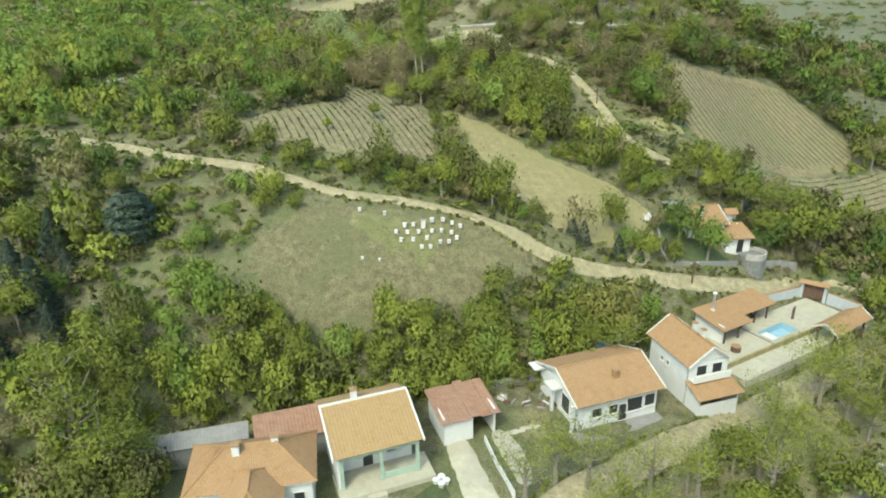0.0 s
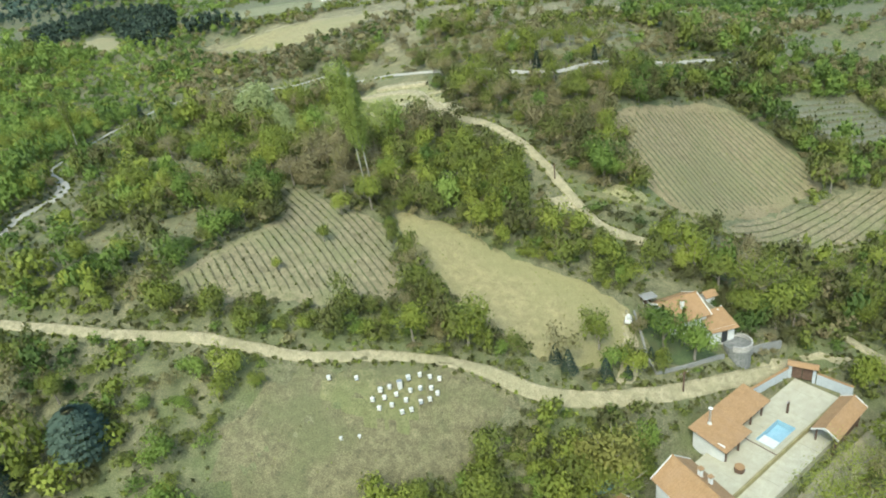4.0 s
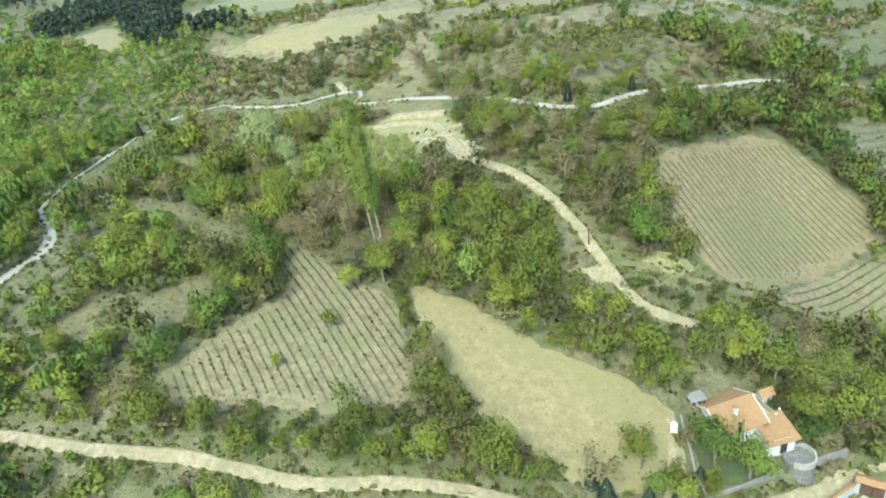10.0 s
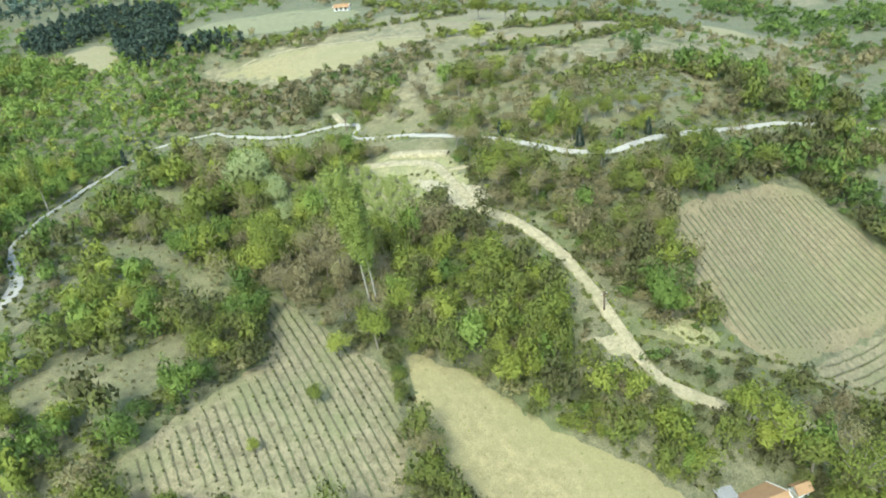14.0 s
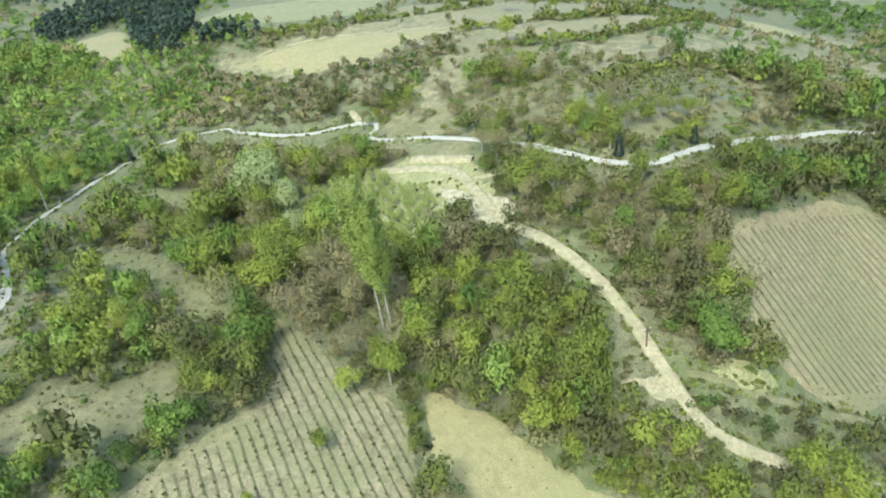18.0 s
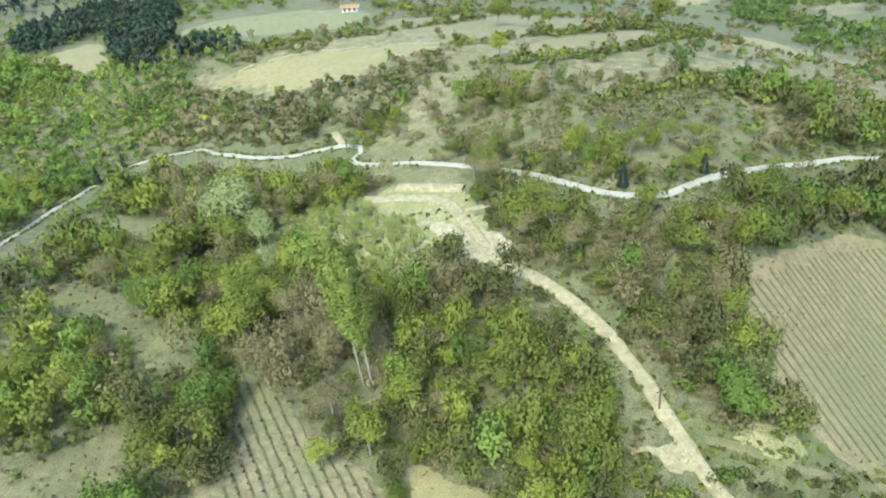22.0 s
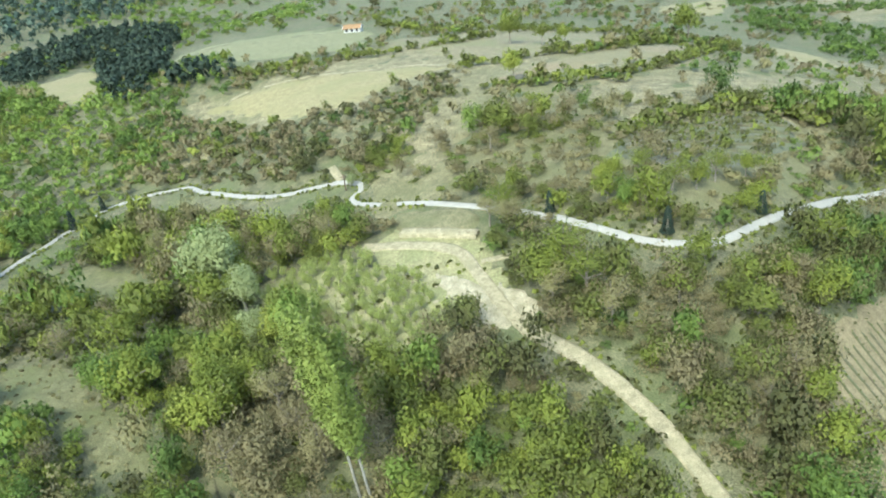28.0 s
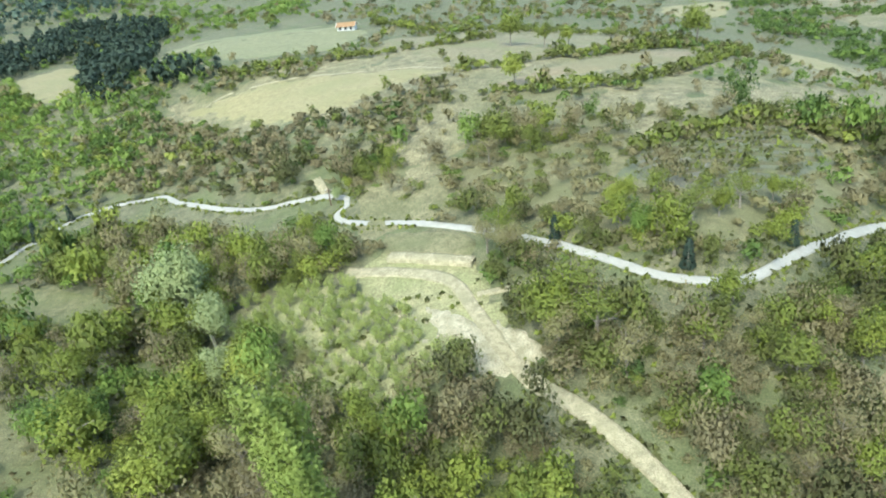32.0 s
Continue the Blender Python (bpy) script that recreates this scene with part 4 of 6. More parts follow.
x, y = scatter(wood, -330, 380, 300, 760, 7.5, lambda x, y, r: wood_keep(.9)(x, y, r) & (np.abs(x + 20) < y * .62) & (waves(x, y, .028, 3) > r.random(x.shape) * .8) & ~((x > -115) & (x < 130) & (y < 400) & (r.random(x.shape) < .85)))
mixed("far_wood", wood, x, y, FARB, FARB, 3.1, "distant scrub and woods on the hills", tall=(.6, 1.0), dim=.8)
x, y = scatter(wood, -900, 1000, 300, 1500, 30, lambda x, y, r: (np.abs(x) < y * .7 + 60) & ((np.abs(x) > 390) | (y > 760)) & (waves(x, y, .011, 1) > r.random(x.shape) * .7))
mixed("horizon_wood", wood, x, y, FARB[:4], FARB[:4], 9, "far wooded hills near the horizon", tall=(.4, .7), dim=.8)
x, y = scatter(wood, -30, 7, 64, 85, .8, lambda x, y, r: inside(x, y, MEADOW) & (r.random(x.shape) < .5))
planted("meadow_tufts", wood, x, y, TUFT, .14, np.clip(wood.normal(.05, .2, len(x)), 0, 1), LEAF, "dark tufts of grass in the dry meadow", "grass")
x, y = scatter(wood, -110, 60, 56, 160, 1.2, lambda x, y, r: ~any_in(x, y, HARD) & ~near_roads(x, y, .3) & ~any_in(x, y, [MEADOW, CLEAR_1, CLEAR_2]) & (r.random(x.shape) < .6))
planted("grass_tufts", wood, x, y, TUFT, .36, np.clip(wood.normal(.36, .22, len(x)), 0, 1), LEAF, "tufts of spring grass and weeds", "grass")
x, y = scatter(wood, -70, -34, 97, 156, .8, lambda x, y, r: any_in(x, y, [CLEAR_1, CLEAR_2]) & (r.random(x.shape) < .35 + .6 * waves(x, y, .5, 1)))
planted("clearing_tufts", wood, x, y, TUFT, .24, np.clip(wood.normal(.5, .3, len(x)), 0, 1), TWIG, "low straw-coloured tufts in the clearings", "grass")
for way, width in (LANE, TRACK, BYWAY, ROAD, RIVERSIDE):
    p = np.repeat(np.array(way), 9, 0)
    d = np.repeat(np.gradient(np.array(way), axis=0), 9, 0)
    d /= np.linalg.norm(d, axis=1)[:, None]
    off = wood.choice((-1, 1), len(p)) * (width / 2 + np.abs(wood.normal(.1, .45, len(p))) + .05)
    p = p + d * wood.uniform(-.8, .8, (len(p), 1)) + np.stack([d[:, 1], -d[:, 0]], 1) * off[:, None]
    ok = ~near_roads(p[:, 0], p[:, 1], -.05) & ~((p[:, 1] > 140) & (p[:, 1] < 175) & (np.abs(p[:, 0] + 8) < 12))
    planted("verge_weeds", wood, p[ok, 0], p[ok, 1], TUFT, .3, np.clip(wood.normal(.45, .16, ok.sum()), 0, 1), LEAF, "grass and weeds along the edges of the way", "grass")


def vines(name, poly, angle, spacing, gap, size, tone, label, up=.1):
    rng = np.random.default_rng(len(name))
    pts = np.array([p for run, _ in row_lines(poly, angle, spacing, gap) for p in run])
    pts = pts[rng.random(len(pts)) < .85] + rng.normal(0, .12, (1, 2))
    planted(name, rng, pts[:, 0], pts[:, 1], VINE, size, np.clip(rng.normal(tone, .1, len(pts)), 0, 1), LEAF, label, "vines", tall=(.9, 1.6), sunk=-up)


vines("vine_plants_west", VINE_L, -62, 1.15, .8, .17, .2, "short dark vine stocks in rows")
vines("seedlings", FIELD_M, -61, 1.7, .8, .1, .2, "small dark seedlings in faint rows")
vines("vine_plants_east", VINE_R, -66, 1.5, .75, .13, .12, "dark vine stocks in close rows")
vines("vine_plants_strip", VINE_R2, 32, 1.4, .8, .16, .15, "dark vine stocks in wide rows")
vines("terrace_vines", TERRACE, 14, 2.2, .8, .5, .3, "grey vine stocks on the terrace", .5)
vines("far_vines", VINE_R3, 20, 2.2, 1.4, .3, .3, "green-grey vine stocks")


# ---- single trees ----
def limbs(rng, tall, thick, spread, n=5, fork=.35):
    """A tapered trunk with limbs."""
    bend = rng.normal(0, .04 * tall, 2)
    top = (bend[0] * 1.6, bend[1] * 1.6, tall)
    bms = [tube([(0, 0, -.4), (bend[0] * .4, bend[1] * .4, tall * .35), (bend[0], bend[1], tall * .7), top], [thick, thick * .75, thick * .45, thick * .12])]
    for k in range(n):
        a = k * math.tau / n + rng.uniform(-.5, .5)
        h = tall * rng.uniform(fork, .75)
        r = spread * rng.uniform(.5, .95)
        p = Vector((bend[0] * h / tall, bend[1] * h / tall, h))
        q = p + Vector((math.cos(a) * r * .55, math.sin(a) * r * .55, tall * .12))
        e = p + Vector((math.cos(a) * r, math.sin(a) * r, tall * rng.uniform(.18, .35)))
        bms.append(tube([p, q, e], [thick * .4, thick * .25, thick * .06], 5))
    return merged(*bms)


def make_tree(name, seed, tall, wide, leaves, leaf, tint, material=LEAF, bark=BARK, clear=.22, label="", lobes=14, shell=.72, n=5):
    rng = np.random.default_rng(seed)
    e = new(name)
    part("trunk", limbs(rng, tall * .82, .03 * tall, wide * .42, n), bark, e)
    c = new("crown", soup("crown", clump_cloud(rng, leaves, leaf, lobes, wide / 2 * .8, tall * (1 - clear) * .62, tall * clear, shell, .62 if shell > .3 else 0), tint, material))
    c.parent = e
    return tagged(e, label, "tree")


def poplar(seed, tall, wide, leaves, label, tint=.5):
    """A slim upright poplar with a long bare pale trunk and steep branches."""
    rng = np.random.default_rng(seed)
    e = new("poplar_tree")
    part("trunk", tube([(0, 0, -.5), (.1, .05, tall * .35), (.05, 0, tall * .7), (0, 0, tall * .97)], [.14, .11, .07, .03], 7), PALEBARK, e)
    tris = []
    for k in range(26):
        b, f = k * 2.4 + rng.uniform(-.3, .3), (k + .5) / 26
        z0, reach = tall * (.3 + .55 * f), wide / 2 * (.45 + .75 * min(f * 1.6, 1)) * (1 - .45 * max(0, f - .6) / .4) * rng.uniform(.7, 1.1)
        rise = tall * rng.uniform(.14, .2)
        end = np.array((math.cos(b) * reach, math.sin(b) * reach, z0 + rise))
        mid = np.array((math.cos(b) * reach * .6, math.sin(b) * reach * .6, z0 + rise * .45))
        part("branch", tube([(0, 0, z0), mid, end], [.05, .035, .01], 4), PALEBARK, e)
        n = leaves // 26
        along = rng.random((n, 1)) ** .6
        p = np.where(along < .5, mid * along * 2 + np.array((0, 0, z0)) * (1 - along * 2), mid * (2 - along * 2) + end * (along * 2 - 1)) + rng.normal(size=(n, 3)) * (.34, .34, .6)
        u, v = rng.normal(size=(n, 3)) * .08, rng.normal(size=(n, 3)) * .08
        out = p * (1, 1, 0) / wide * 2 + (0, 0, .5) + rng.normal(size=(n, 3)) * .3
        tris.append(faced(np.stack([p - u, p + u, p + v * 1.8 + (0, 0, .05)], 1), out, rng.uniform(-.15, .15, n)))
    c = new("crown", soup("crown", np.concatenate(tris), tint, POPLARLEAF if tall > 15 else LEAF))
    c.parent = e
    return tagged(e, label, "tree", "tall poplars")


def conifer(seed, tall, wide, leaves, label, material, round_top=False, leaf=.3):
    rng = np.random.default_rng(seed)
    e = new("conifer_tree")
    part("trunk", tube([(0, 0, -.3), (0, 0, tall * .5), (0, 0, tall * .96)], [.16, .1, .02]), BARK, e)
    h = rng.random(leaves) ** (.9 if round_top else 1.3)
    prof = np.sqrt(np.clip(1 - (h * 1.35 - .4) ** 2, 0, 1)) if round_top else (1 - h) ** .8
    tier = 1 + .16 * np.sin(h * tall * 5)
    a, r = rng.uniform(0, math.tau, leaves), wide / 2 * prof * tier * (.6 + .4 * rng.random(leaves) ** .5)
    p = np.stack([np.cos(a) * r, np.sin(a) * r, tall * (.04 + .95 * h)], 1)
    out = np.stack([np.cos(a), np.sin(a), np.full(leaves, .15)], 1)
    side = np.stack([-np.sin(a), np.cos(a), rng.normal(0, .4, leaves)], 1)
    s = leaf * rng.uniform(.6, 1.3, leaves)[:, None]
    tr = np.stack([p - side * s * .5, p + side * s * .5, p + out * s + (0, 0, -.1)], 1)
    tr = faced(tr, out + (0, 0, .4) + rng.normal(0, .2, (leaves, 3)), rng.uniform(-.15, .15, leaves))
    if round_top:
        heart = ball(rng, (0, 0, tall * .42), np.array((wide * .4, wide * .4, tall * .45)), 0)
        tr = np.concatenate([tr, heart])
    c = new("crown", soup("crown", tr, .5, material))
    c.parent = e
    return tagged(e, label, "tree")


def stand(ob, x, y, turn=0.0, size=1.0, sunk=.05):
    """Put the first of a kind on the ground."""
    ob.matrix_world = Matrix.Translation((x, y, float(height(x, y)) - sunk)) @ Matrix.Rotation(radians(turn), 4, "Z") @ Matrix.Scale(size, 4)
    return ob


def again(ob, x, y, turn=0.0, size=1.0, sunk=.05):
    m = Matrix.Translation((x, y, float(height(x, y)) - sunk)) @ Matrix.Rotation(radians(turn), 4, "Z")
    keep = ob.scale.copy()
    ob.scale = (size,) * 3
    c = copy_thing(ob, m)
    ob.scale = keep
    return c


# tall pair in the gully and other slim poplars
p1 = stand(poplar(3, 20.5, 3.8, 11000, "tall slim poplar with a bare pale trunk"), -13.5, 125.1)
p2 = stand(poplar(4, 18.5, 3.3, 9000, "tall slim poplar with a bare pale trunk"), -12.3, 124.3)
for p in (p1, p2):
    p.matrix_world = p.matrix_world @ Matrix.Rotation(radians(-4), 4, "Y")
p3 = stand(poplar(8, 12, 2.2, 2600, "narrow dark green poplar beside the asphalt road", .55), -84.9, 173.8, 30)
again(p3, -48.6, 168.3, 80, .6)
again(p3, -46.6, 152.5, 10, .45)
white = make_tree("white_poplar_tree", 21, 10.5, 8.2, 3600, .21, .55, PALE, PALEBARK, .12, "broad silvery-leaved poplar in the wood", 16)
stand(white, -37.8, 163.9, 0, 1.2)
again(white, -32.8, 158.4, 120, .75)
again(white, -28.8, 149.6, 200, .6)
again(white, -21.5, 189.9, 70, .28)
spruce = stand(conifer(31, 6.3, 5.7, 2800, "round blue-green spruce on the rough slope", HAZEBLUEPINE, True, .42), -44.9, 76.4)
fir = stand(conifer(33, 7, 4.4, 1500, "dark conical fir tree", PINE), -53, 72.5)
for x, y, s in ((-56.5, 69, .8), (-50, 69.5, .65), (17.3, 84.4, .48), (20.4, 85, .3), (12.6, 84.6, .5), (11.2, 86, .4), (-51, 57, .9), (-50.5, 64, 1.15), (-54.5, 66.5, 1.0), (-47.5, 61, .8), (24.5, 88.4, .3)):
    again(fir, x, y, x * 37 % 360, s)
cypress = stand(conifer(35, 3.6, 1.3, 500, "small dark columnar cypress by the road", PINE), 22.2, 153.7)
for x, y, s in ((-77.9, 197.6, 1.1), (-75.5, 205.3, .9), (9.5, 163.7, .9), (35.2, 158.1, .9)):
    again(cypress, x, y, x * 31 % 360, s)

KINDS = [make_tree("broadleaf_tree", 41, 6.5, 5.4, 1700, .19, .62, label="rounded spring-green tree in the wood"),
         make_tree("broadleaf_tree", 42, 5.6, 5.8, 1700, .19, .5, label="spreading olive-green tree in the wood"),
         make_tree("broadleaf_tree", 43, 7.2, 5.0, 1700, .185, .74, clear=.08, label="fresh yellow-green tree in full leaf"),
         make_tree("broadleaf_tree", 44, 5.0, 4.4, 1500, .18, .95, label="bright lime-green bushy tree"),
         make_tree("budding_tree", 45, 6.4, 5.6, 1900, .12, .6, TWIG, clear=.14, shell=.12, n=9, label="grey-brown budding tree with thin foliage"),
         make_tree("budding_tree", 46, 5.4, 5.0, 1700, .12, .3, TWIG, clear=.12, shell=.12, n=9, label="still bare greyish-brown tree"),
         make_tree("budding_tree", 47, 7.6, 6.6, 2200, .13, .5, clear=.16, shell=.12, n=9, label="thin olive tree coming into leaf")]
KINDS.append(make_tree("riverside_tree", 48, 8.2, 6.2, 1700, .105, .8, clear=.12, shell=.15, n=7, label="thin yellow-green riverside tree, barely in leaf"))
KINDS.append(make_tree("broadleaf_tree", 49, 6.4, 5.2, 1800, .18, .45, FRESH, clear=.08, label="fresh mid-green tree in full leaf"))
KINDS.append(make_tree("broadleaf_tree", 50, 7.0, 6.8, 2600, .16, .6, OLIVE, clear=.1, shell=.5, label="broad olive-yellow tree above the houses"))
used = [False] * len(KINDS)


def plant(kind, x, y, turn, size, group=""):
    if used[kind]:
        ob = again(KINDS[kind], x, y, turn, size)
    else:
        used[kind] = True
        ob = stand(KINDS[kind], x, y, turn, size)
    if group:
        ob["group"] = group
    return ob


# trees that stand out, by place: kind, x, y, size
for k, x, y, s in ((2, -28.9, 134.9, 1.15), (2, -28.3, 139.3, 0.9), (8, -42.9, 141.5, 1.1), (8, -46.7, 144.1, 0.8), (8, -40.7, 145.3, 0.8), (8, 26.7, 119.6, 1.35), (8, 30.3, 123.2, 0.9), (8, -45.2, 142.5, 0.9), (8, 26.0, 121.8, 1.0), (8, 27.7, 119.7, 0.9), (3, -47.8, 125.2, 1.0), (8, -43.4, 123.7, 1.0), (1, -33.2, 113.8, 0.9), (8, -30.3, 119.9, 1.0), (1, -32.9, 118.7, 0.8), (0, 32.8, 145.7, 0.7), (8, 18.7, 158.7, 0.8), (3, 16.8, 166.2, 0.7), (2, 18.5, 166.4, 0.6), (0, 36.5, 166.7, 0.6), (2, 28.2, 161.7, 0.6), (6, 21.9, 166.2, 0.7), (6, 31.3, 163.7, 0.7), (6, 24.6, 160.2, 0.8), (6, 38.9, 165.9, 0.7), (6, 9.0, 149.9, 1.2), (6, 11.0, 145.8, 1.1), (4, 7.4, 146.1, 1.0), (6, 3.0, 165.4, 0.9), (4, 4.5, 162.1, 0.9),
                   (7, 11.9, 48.7, 0.97), (7, 14.5, 45.2, 1.08), (6, 14.8, 43.5, 0.91), (7, 19.3, 52.3, 0.77), (7, 20.1, 51.4, 1.03), (6, 21.7, 46.8, 0.97), (6, 24.6, 55.4, 0.91), (7, 27.3, 55.8, 1.11), (7, 27.7, 53.4, 1.12), (7, 32.1, 59.4, 0.80), (7, 33.8, 58.3, 0.84), (7, 33.9, 56.0, 0.96), (7, 37.9, 66.9, 1.12), (7, 40.2, 65.0, 0.77), (6, 41.6, 62.8, 0.96), (6, 47.8, 71.1, 0.96), (6, 48.0, 68.5, 1.15), (7, 48.8, 68.6, 0.77), (6, 5.4, 44.8, 0.72), (7, 7.8, 40.5, 0.85), (7, 10.0, 41.1, 1.15),
                   (9, 15.2, 74.2, 1.4), (9, 11.7, 74.2, .6),
                   (8, 26.8, 89.9, 1.2), (8, 30.6, 88.9, 1.1), (2, -28.6, 136.4, 1.0), (3, -30.6, 133.7, 1.2), (0, -39.8, 139.6, 1.2), (0, -42.3, 142.5, 1.1), (3, -27.2, 139.7, 1.1), (3, -23.4, 147.8, .8), (2, -19.4, 141.3, .7), (3, -17.4, 134.2, .7), (3, -31.2, 148.7, .9), (2, -26.4, 153.6, .8), (3, -9.3, 137.6, .6), (1, 45.7, 96.3, 1.5), (1, 49, 97.5, 1.2), (6, 47.5, 101, 1.3), (1, 39, 101.5, 1.2), (0, 32.9, 106, 1.1), (1, 51.5, 100.5, 1.2), (4, 43.9, 103.9, 1.2), (1, 40, 97.2, .8), (3, 28.2, 94.2, .5), (3, 25.6, 88, .45), (6, 42.8, 99, 1.4), (2, 35.9, 103.4, 1.2), (2, 17.6, 88.9, .9), (1, 41.5, 96, 1.1), (4, 42.5, 98.5, 1.1), (3, 34.4, 103.4, .9),
                   (1, -18.7, 106.2, .5), (4, -5.4, 99.4, .8), (1, -4.8, 97.6, .6), (2, -3.9, 95.8, .5), (3, -24.5, 99.5, .4), (3, -16.7, 114.4, .8), (2, -13.7, 118.6, .6), (4, -3, 114.7, .8),
                   (6, 15.8, 70.8, 1.15), (6, 12.9, 72.6, 1.0), (1, 18.5, 75.5, .8), (6, -39.5, 50.5, 1.5), (6, -35.5, 47.5, 1.4), (6, -43, 54, 1.3), (6, -37, 53, 1.2), (6, -33.5, 50, 1.0), (0, -52, 62, 1.1), (6, -32.5, 45, .8),
                   (7, 10, 46, 1.0), (7, 31, 59, 1.1), (7, 41, 66, 1.2), (7, 52, 74, 1.2), (7, 6.5, 50.8, 1.05), (7, 30.5, 61.5, 1.1), (7, 37, 67, 1.2), (7, 15.5, 51.5, 1.0), (7, 3.5, 48.5, 1.1), (7, 9.5, 51, 1.1), (7, 42, 71, 1.1), (4, 46, 70, 1.3), (0, 50, 74, 1.2), (1, 54, 78, 1.2), (0, 60, 80, 1.2), (6, 58, 84.5, 1.3), (1, 47, 66, .9),
                   (0, -46.2, 150, 1.1), (3, -31.8, 143.9, 1.15), (2, -32.1, 140.9, .9), (5, -20.3, 132.3, 1.1), (4, -23.3, 137.1, 1.1), (4, -17.3, 129.4, 1.0), (5, -24.2, 128.7, 1.0), (4, -10.2, 121, .7), (0, 29.1, 125, 1.1), (3, 28, 122, .9),
                   (4, 3.7, 162, .9), (4, 1.3, 165.1, .8), (0, 24.3, 146.9, .8), (0, 20.5, 143.2, .8), (2, 19, 158.6, .6), (0, 16.6, 161.1, .8), (5, -45.5, 130.2, .9), (0, -51.2, 126.9, 1.0), (3, -46.5, 125.9, .9), (0, 21.2, 262.9, 1.0), (1, 13, 266.4, 1.5), (0, 27.6, 266, .8), (0, 68.5, 291.5, 1.9), (3, 10.2, 221.6, 1.2)):
    plant(k, x, y, (x * 53 + y * 29) % 360, s)
trees = np.random.default_rng(77)
x, y = scatter(trees, -105, 84, 58, 198, 6.4, wood_keep(.72, 5))
near = ~any_in(x, y, [ORCHARD, BANK, SCRAPE]) & (np.hypot(x + 2, y - 148) > 7) & ~((x > 12) & (y > 164))
x, y = x[near], y[near]
tone = wood_tint(x, y, trees)
for i in range(min(len(x), 330)):
    k = int(np.clip(round((1 - tone[i]) * 4.4 - .8 + trees.normal(0, .9)), 0, 4))
    k = trees.choice((4, 5)) if trees.random() < bare_share(x[i], y[i]) else (3, 2, 0, 1, 6)[k]
    plant(k, x[i], y[i], trees.uniform(0, 360), trees.uniform(.65, 1.2), "trees of the hillside wood")

# young orchard bushes in loose rows
bush = make_tree("orchard_bush", 61, 2.5, 1.9, 300, .11, .9, POPLARLEAF, clear=.1, label="young pale green orchard bush")
first = True
for i in range(-16, 18):
    for j in range(-16, 17):
        x = -17.5 + i * 1.55 * .8 - j * 1.55 * .6 + trees.normal(0, .25)
        y = 155 + i * 1.55 * .6 + j * 1.55 * .8 + trees.normal(0, .25)
        if inside(x, y, ORCHARD) and trees.random() < .85:
            ob = (stand if first else again)(bush, x, y, trees.uniform(0, 360), trees.uniform(.6, 1.1))
            ob["group"] = "bushes of the orchard"
            first = False

# dark pine woods on the far hill
VALLEYWOOD = [(199.4, 579.9), (215.6, 537.5), (197.8, 447.2), (186.4, 383.7), (151.5, 323.8), (158.5, 371.3), (164.6, 426.2), (161.5, 466.9)]
HILLTOP = [(-89.8, 428.7), (-59.1, 458.5), (24.4, 430.0), (147.6, 626.5), (74.1, 316.4), (32.9, 300.0), (14.7, 298.6), (-23.0, 314.8), (-40.2, 357.1)]
PINEWOOD = [(-160.0, 313.5), (-187.9, 359.6), (-196.8, 407.6), (-188.8, 451.3), (-176.7, 467.2), (-149.5, 454.7), (-126.7, 395.2), (-124.0, 364.0), (-148.0, 362.9), (-152.0, 333.5), (-150.0, 312.2)]
PINEWOOD_2 = [(-130.3, 323.0), (-108.5, 279.9), (-100.7, 268.0), (-92.1, 261.2), (-87.6, 268.2), (-91.5, 289.6), (-117.6, 361.3), (-137.3, 366.6), (-146.6, 359.8)]
PINEWOOD_3 = [(-86.9, 274.0), (-85.5, 277.7), (-78.3, 277.2), (-64.7, 272.1), (-61.7, 266.7), (-71.9, 267.2), (-80.5, 267.6)]
pines = [clump_cloud(LOW, 22, .42, 2, .75, 1.5, .3, .8, 1.0) for _ in range(4)]
x, y = scatter(wood, -190, -55, 255, 455, 2.3, lambda x, y, r: any_in(x, y, [PINEWOOD, PINEWOOD_2, PINEWOOD_3]))
planted("pine_wood", wood, x, y, pines, 1.55, np.clip(wood.normal(.4, .2, len(x)), 0, 1), PINE, "dark dense pine plantation on the far hill", "pine wood")
RIDGEPINES = [(-237, 427), (-480, 520), (-480, 900), (-240, 900), (-205, 640), (-201, 519), (-214, 458), (-214, 418)]
x, y = scatter(wood, -480, -195, 415, 900, 8.5, lambda x, y, r: inside(x, y, RIDGEPINES) & (x > -.62 * y) & (r.random(x.shape) < .9))
# needles bluer and paler than PINE, distance haze put into the colour
planted("far_pine_wood", wood, x, y, pines, 3.6, np.clip(wood.normal(.45, .2, len(x)), 0, 1), HAZEBLUEPINE, "pine forest on the distant ridge, haze painted into its blue-green needles", "pine wood", tall=(.6, 1.0))
x, y = scatter(wood, 140, 330, 315, 720, 5.6, lambda x, y, r: (inside(x, y, VALLEYWOOD) | ((waves(x, y, .03, 1) > .62) & (x > .28 * y + 40))) & (r.random(x.shape) < .85))
planted("valley_wood", wood, x, y, FARB, 2.6, np.clip(wood.normal(.18, .15, len(x)), 0, 1), FRESH, "dark green wood in the side valley", "wood", tall=(.7, 1.3))
x, y = scatter(wood, -70, 80, 290, 420, 4.2, lambda x, y, r: inside(x, y, HILLTOP) & ~inside(x, y, FIELD_B) & (r.random(x.shape) < .55 * waves(x, y, .08, 2)))
mixed("hilltop_bushes", wood, x, y, FARB, FARB, 1.7, "scattered bushes and small trees on the hilltop", tall=(.8, 1.4))
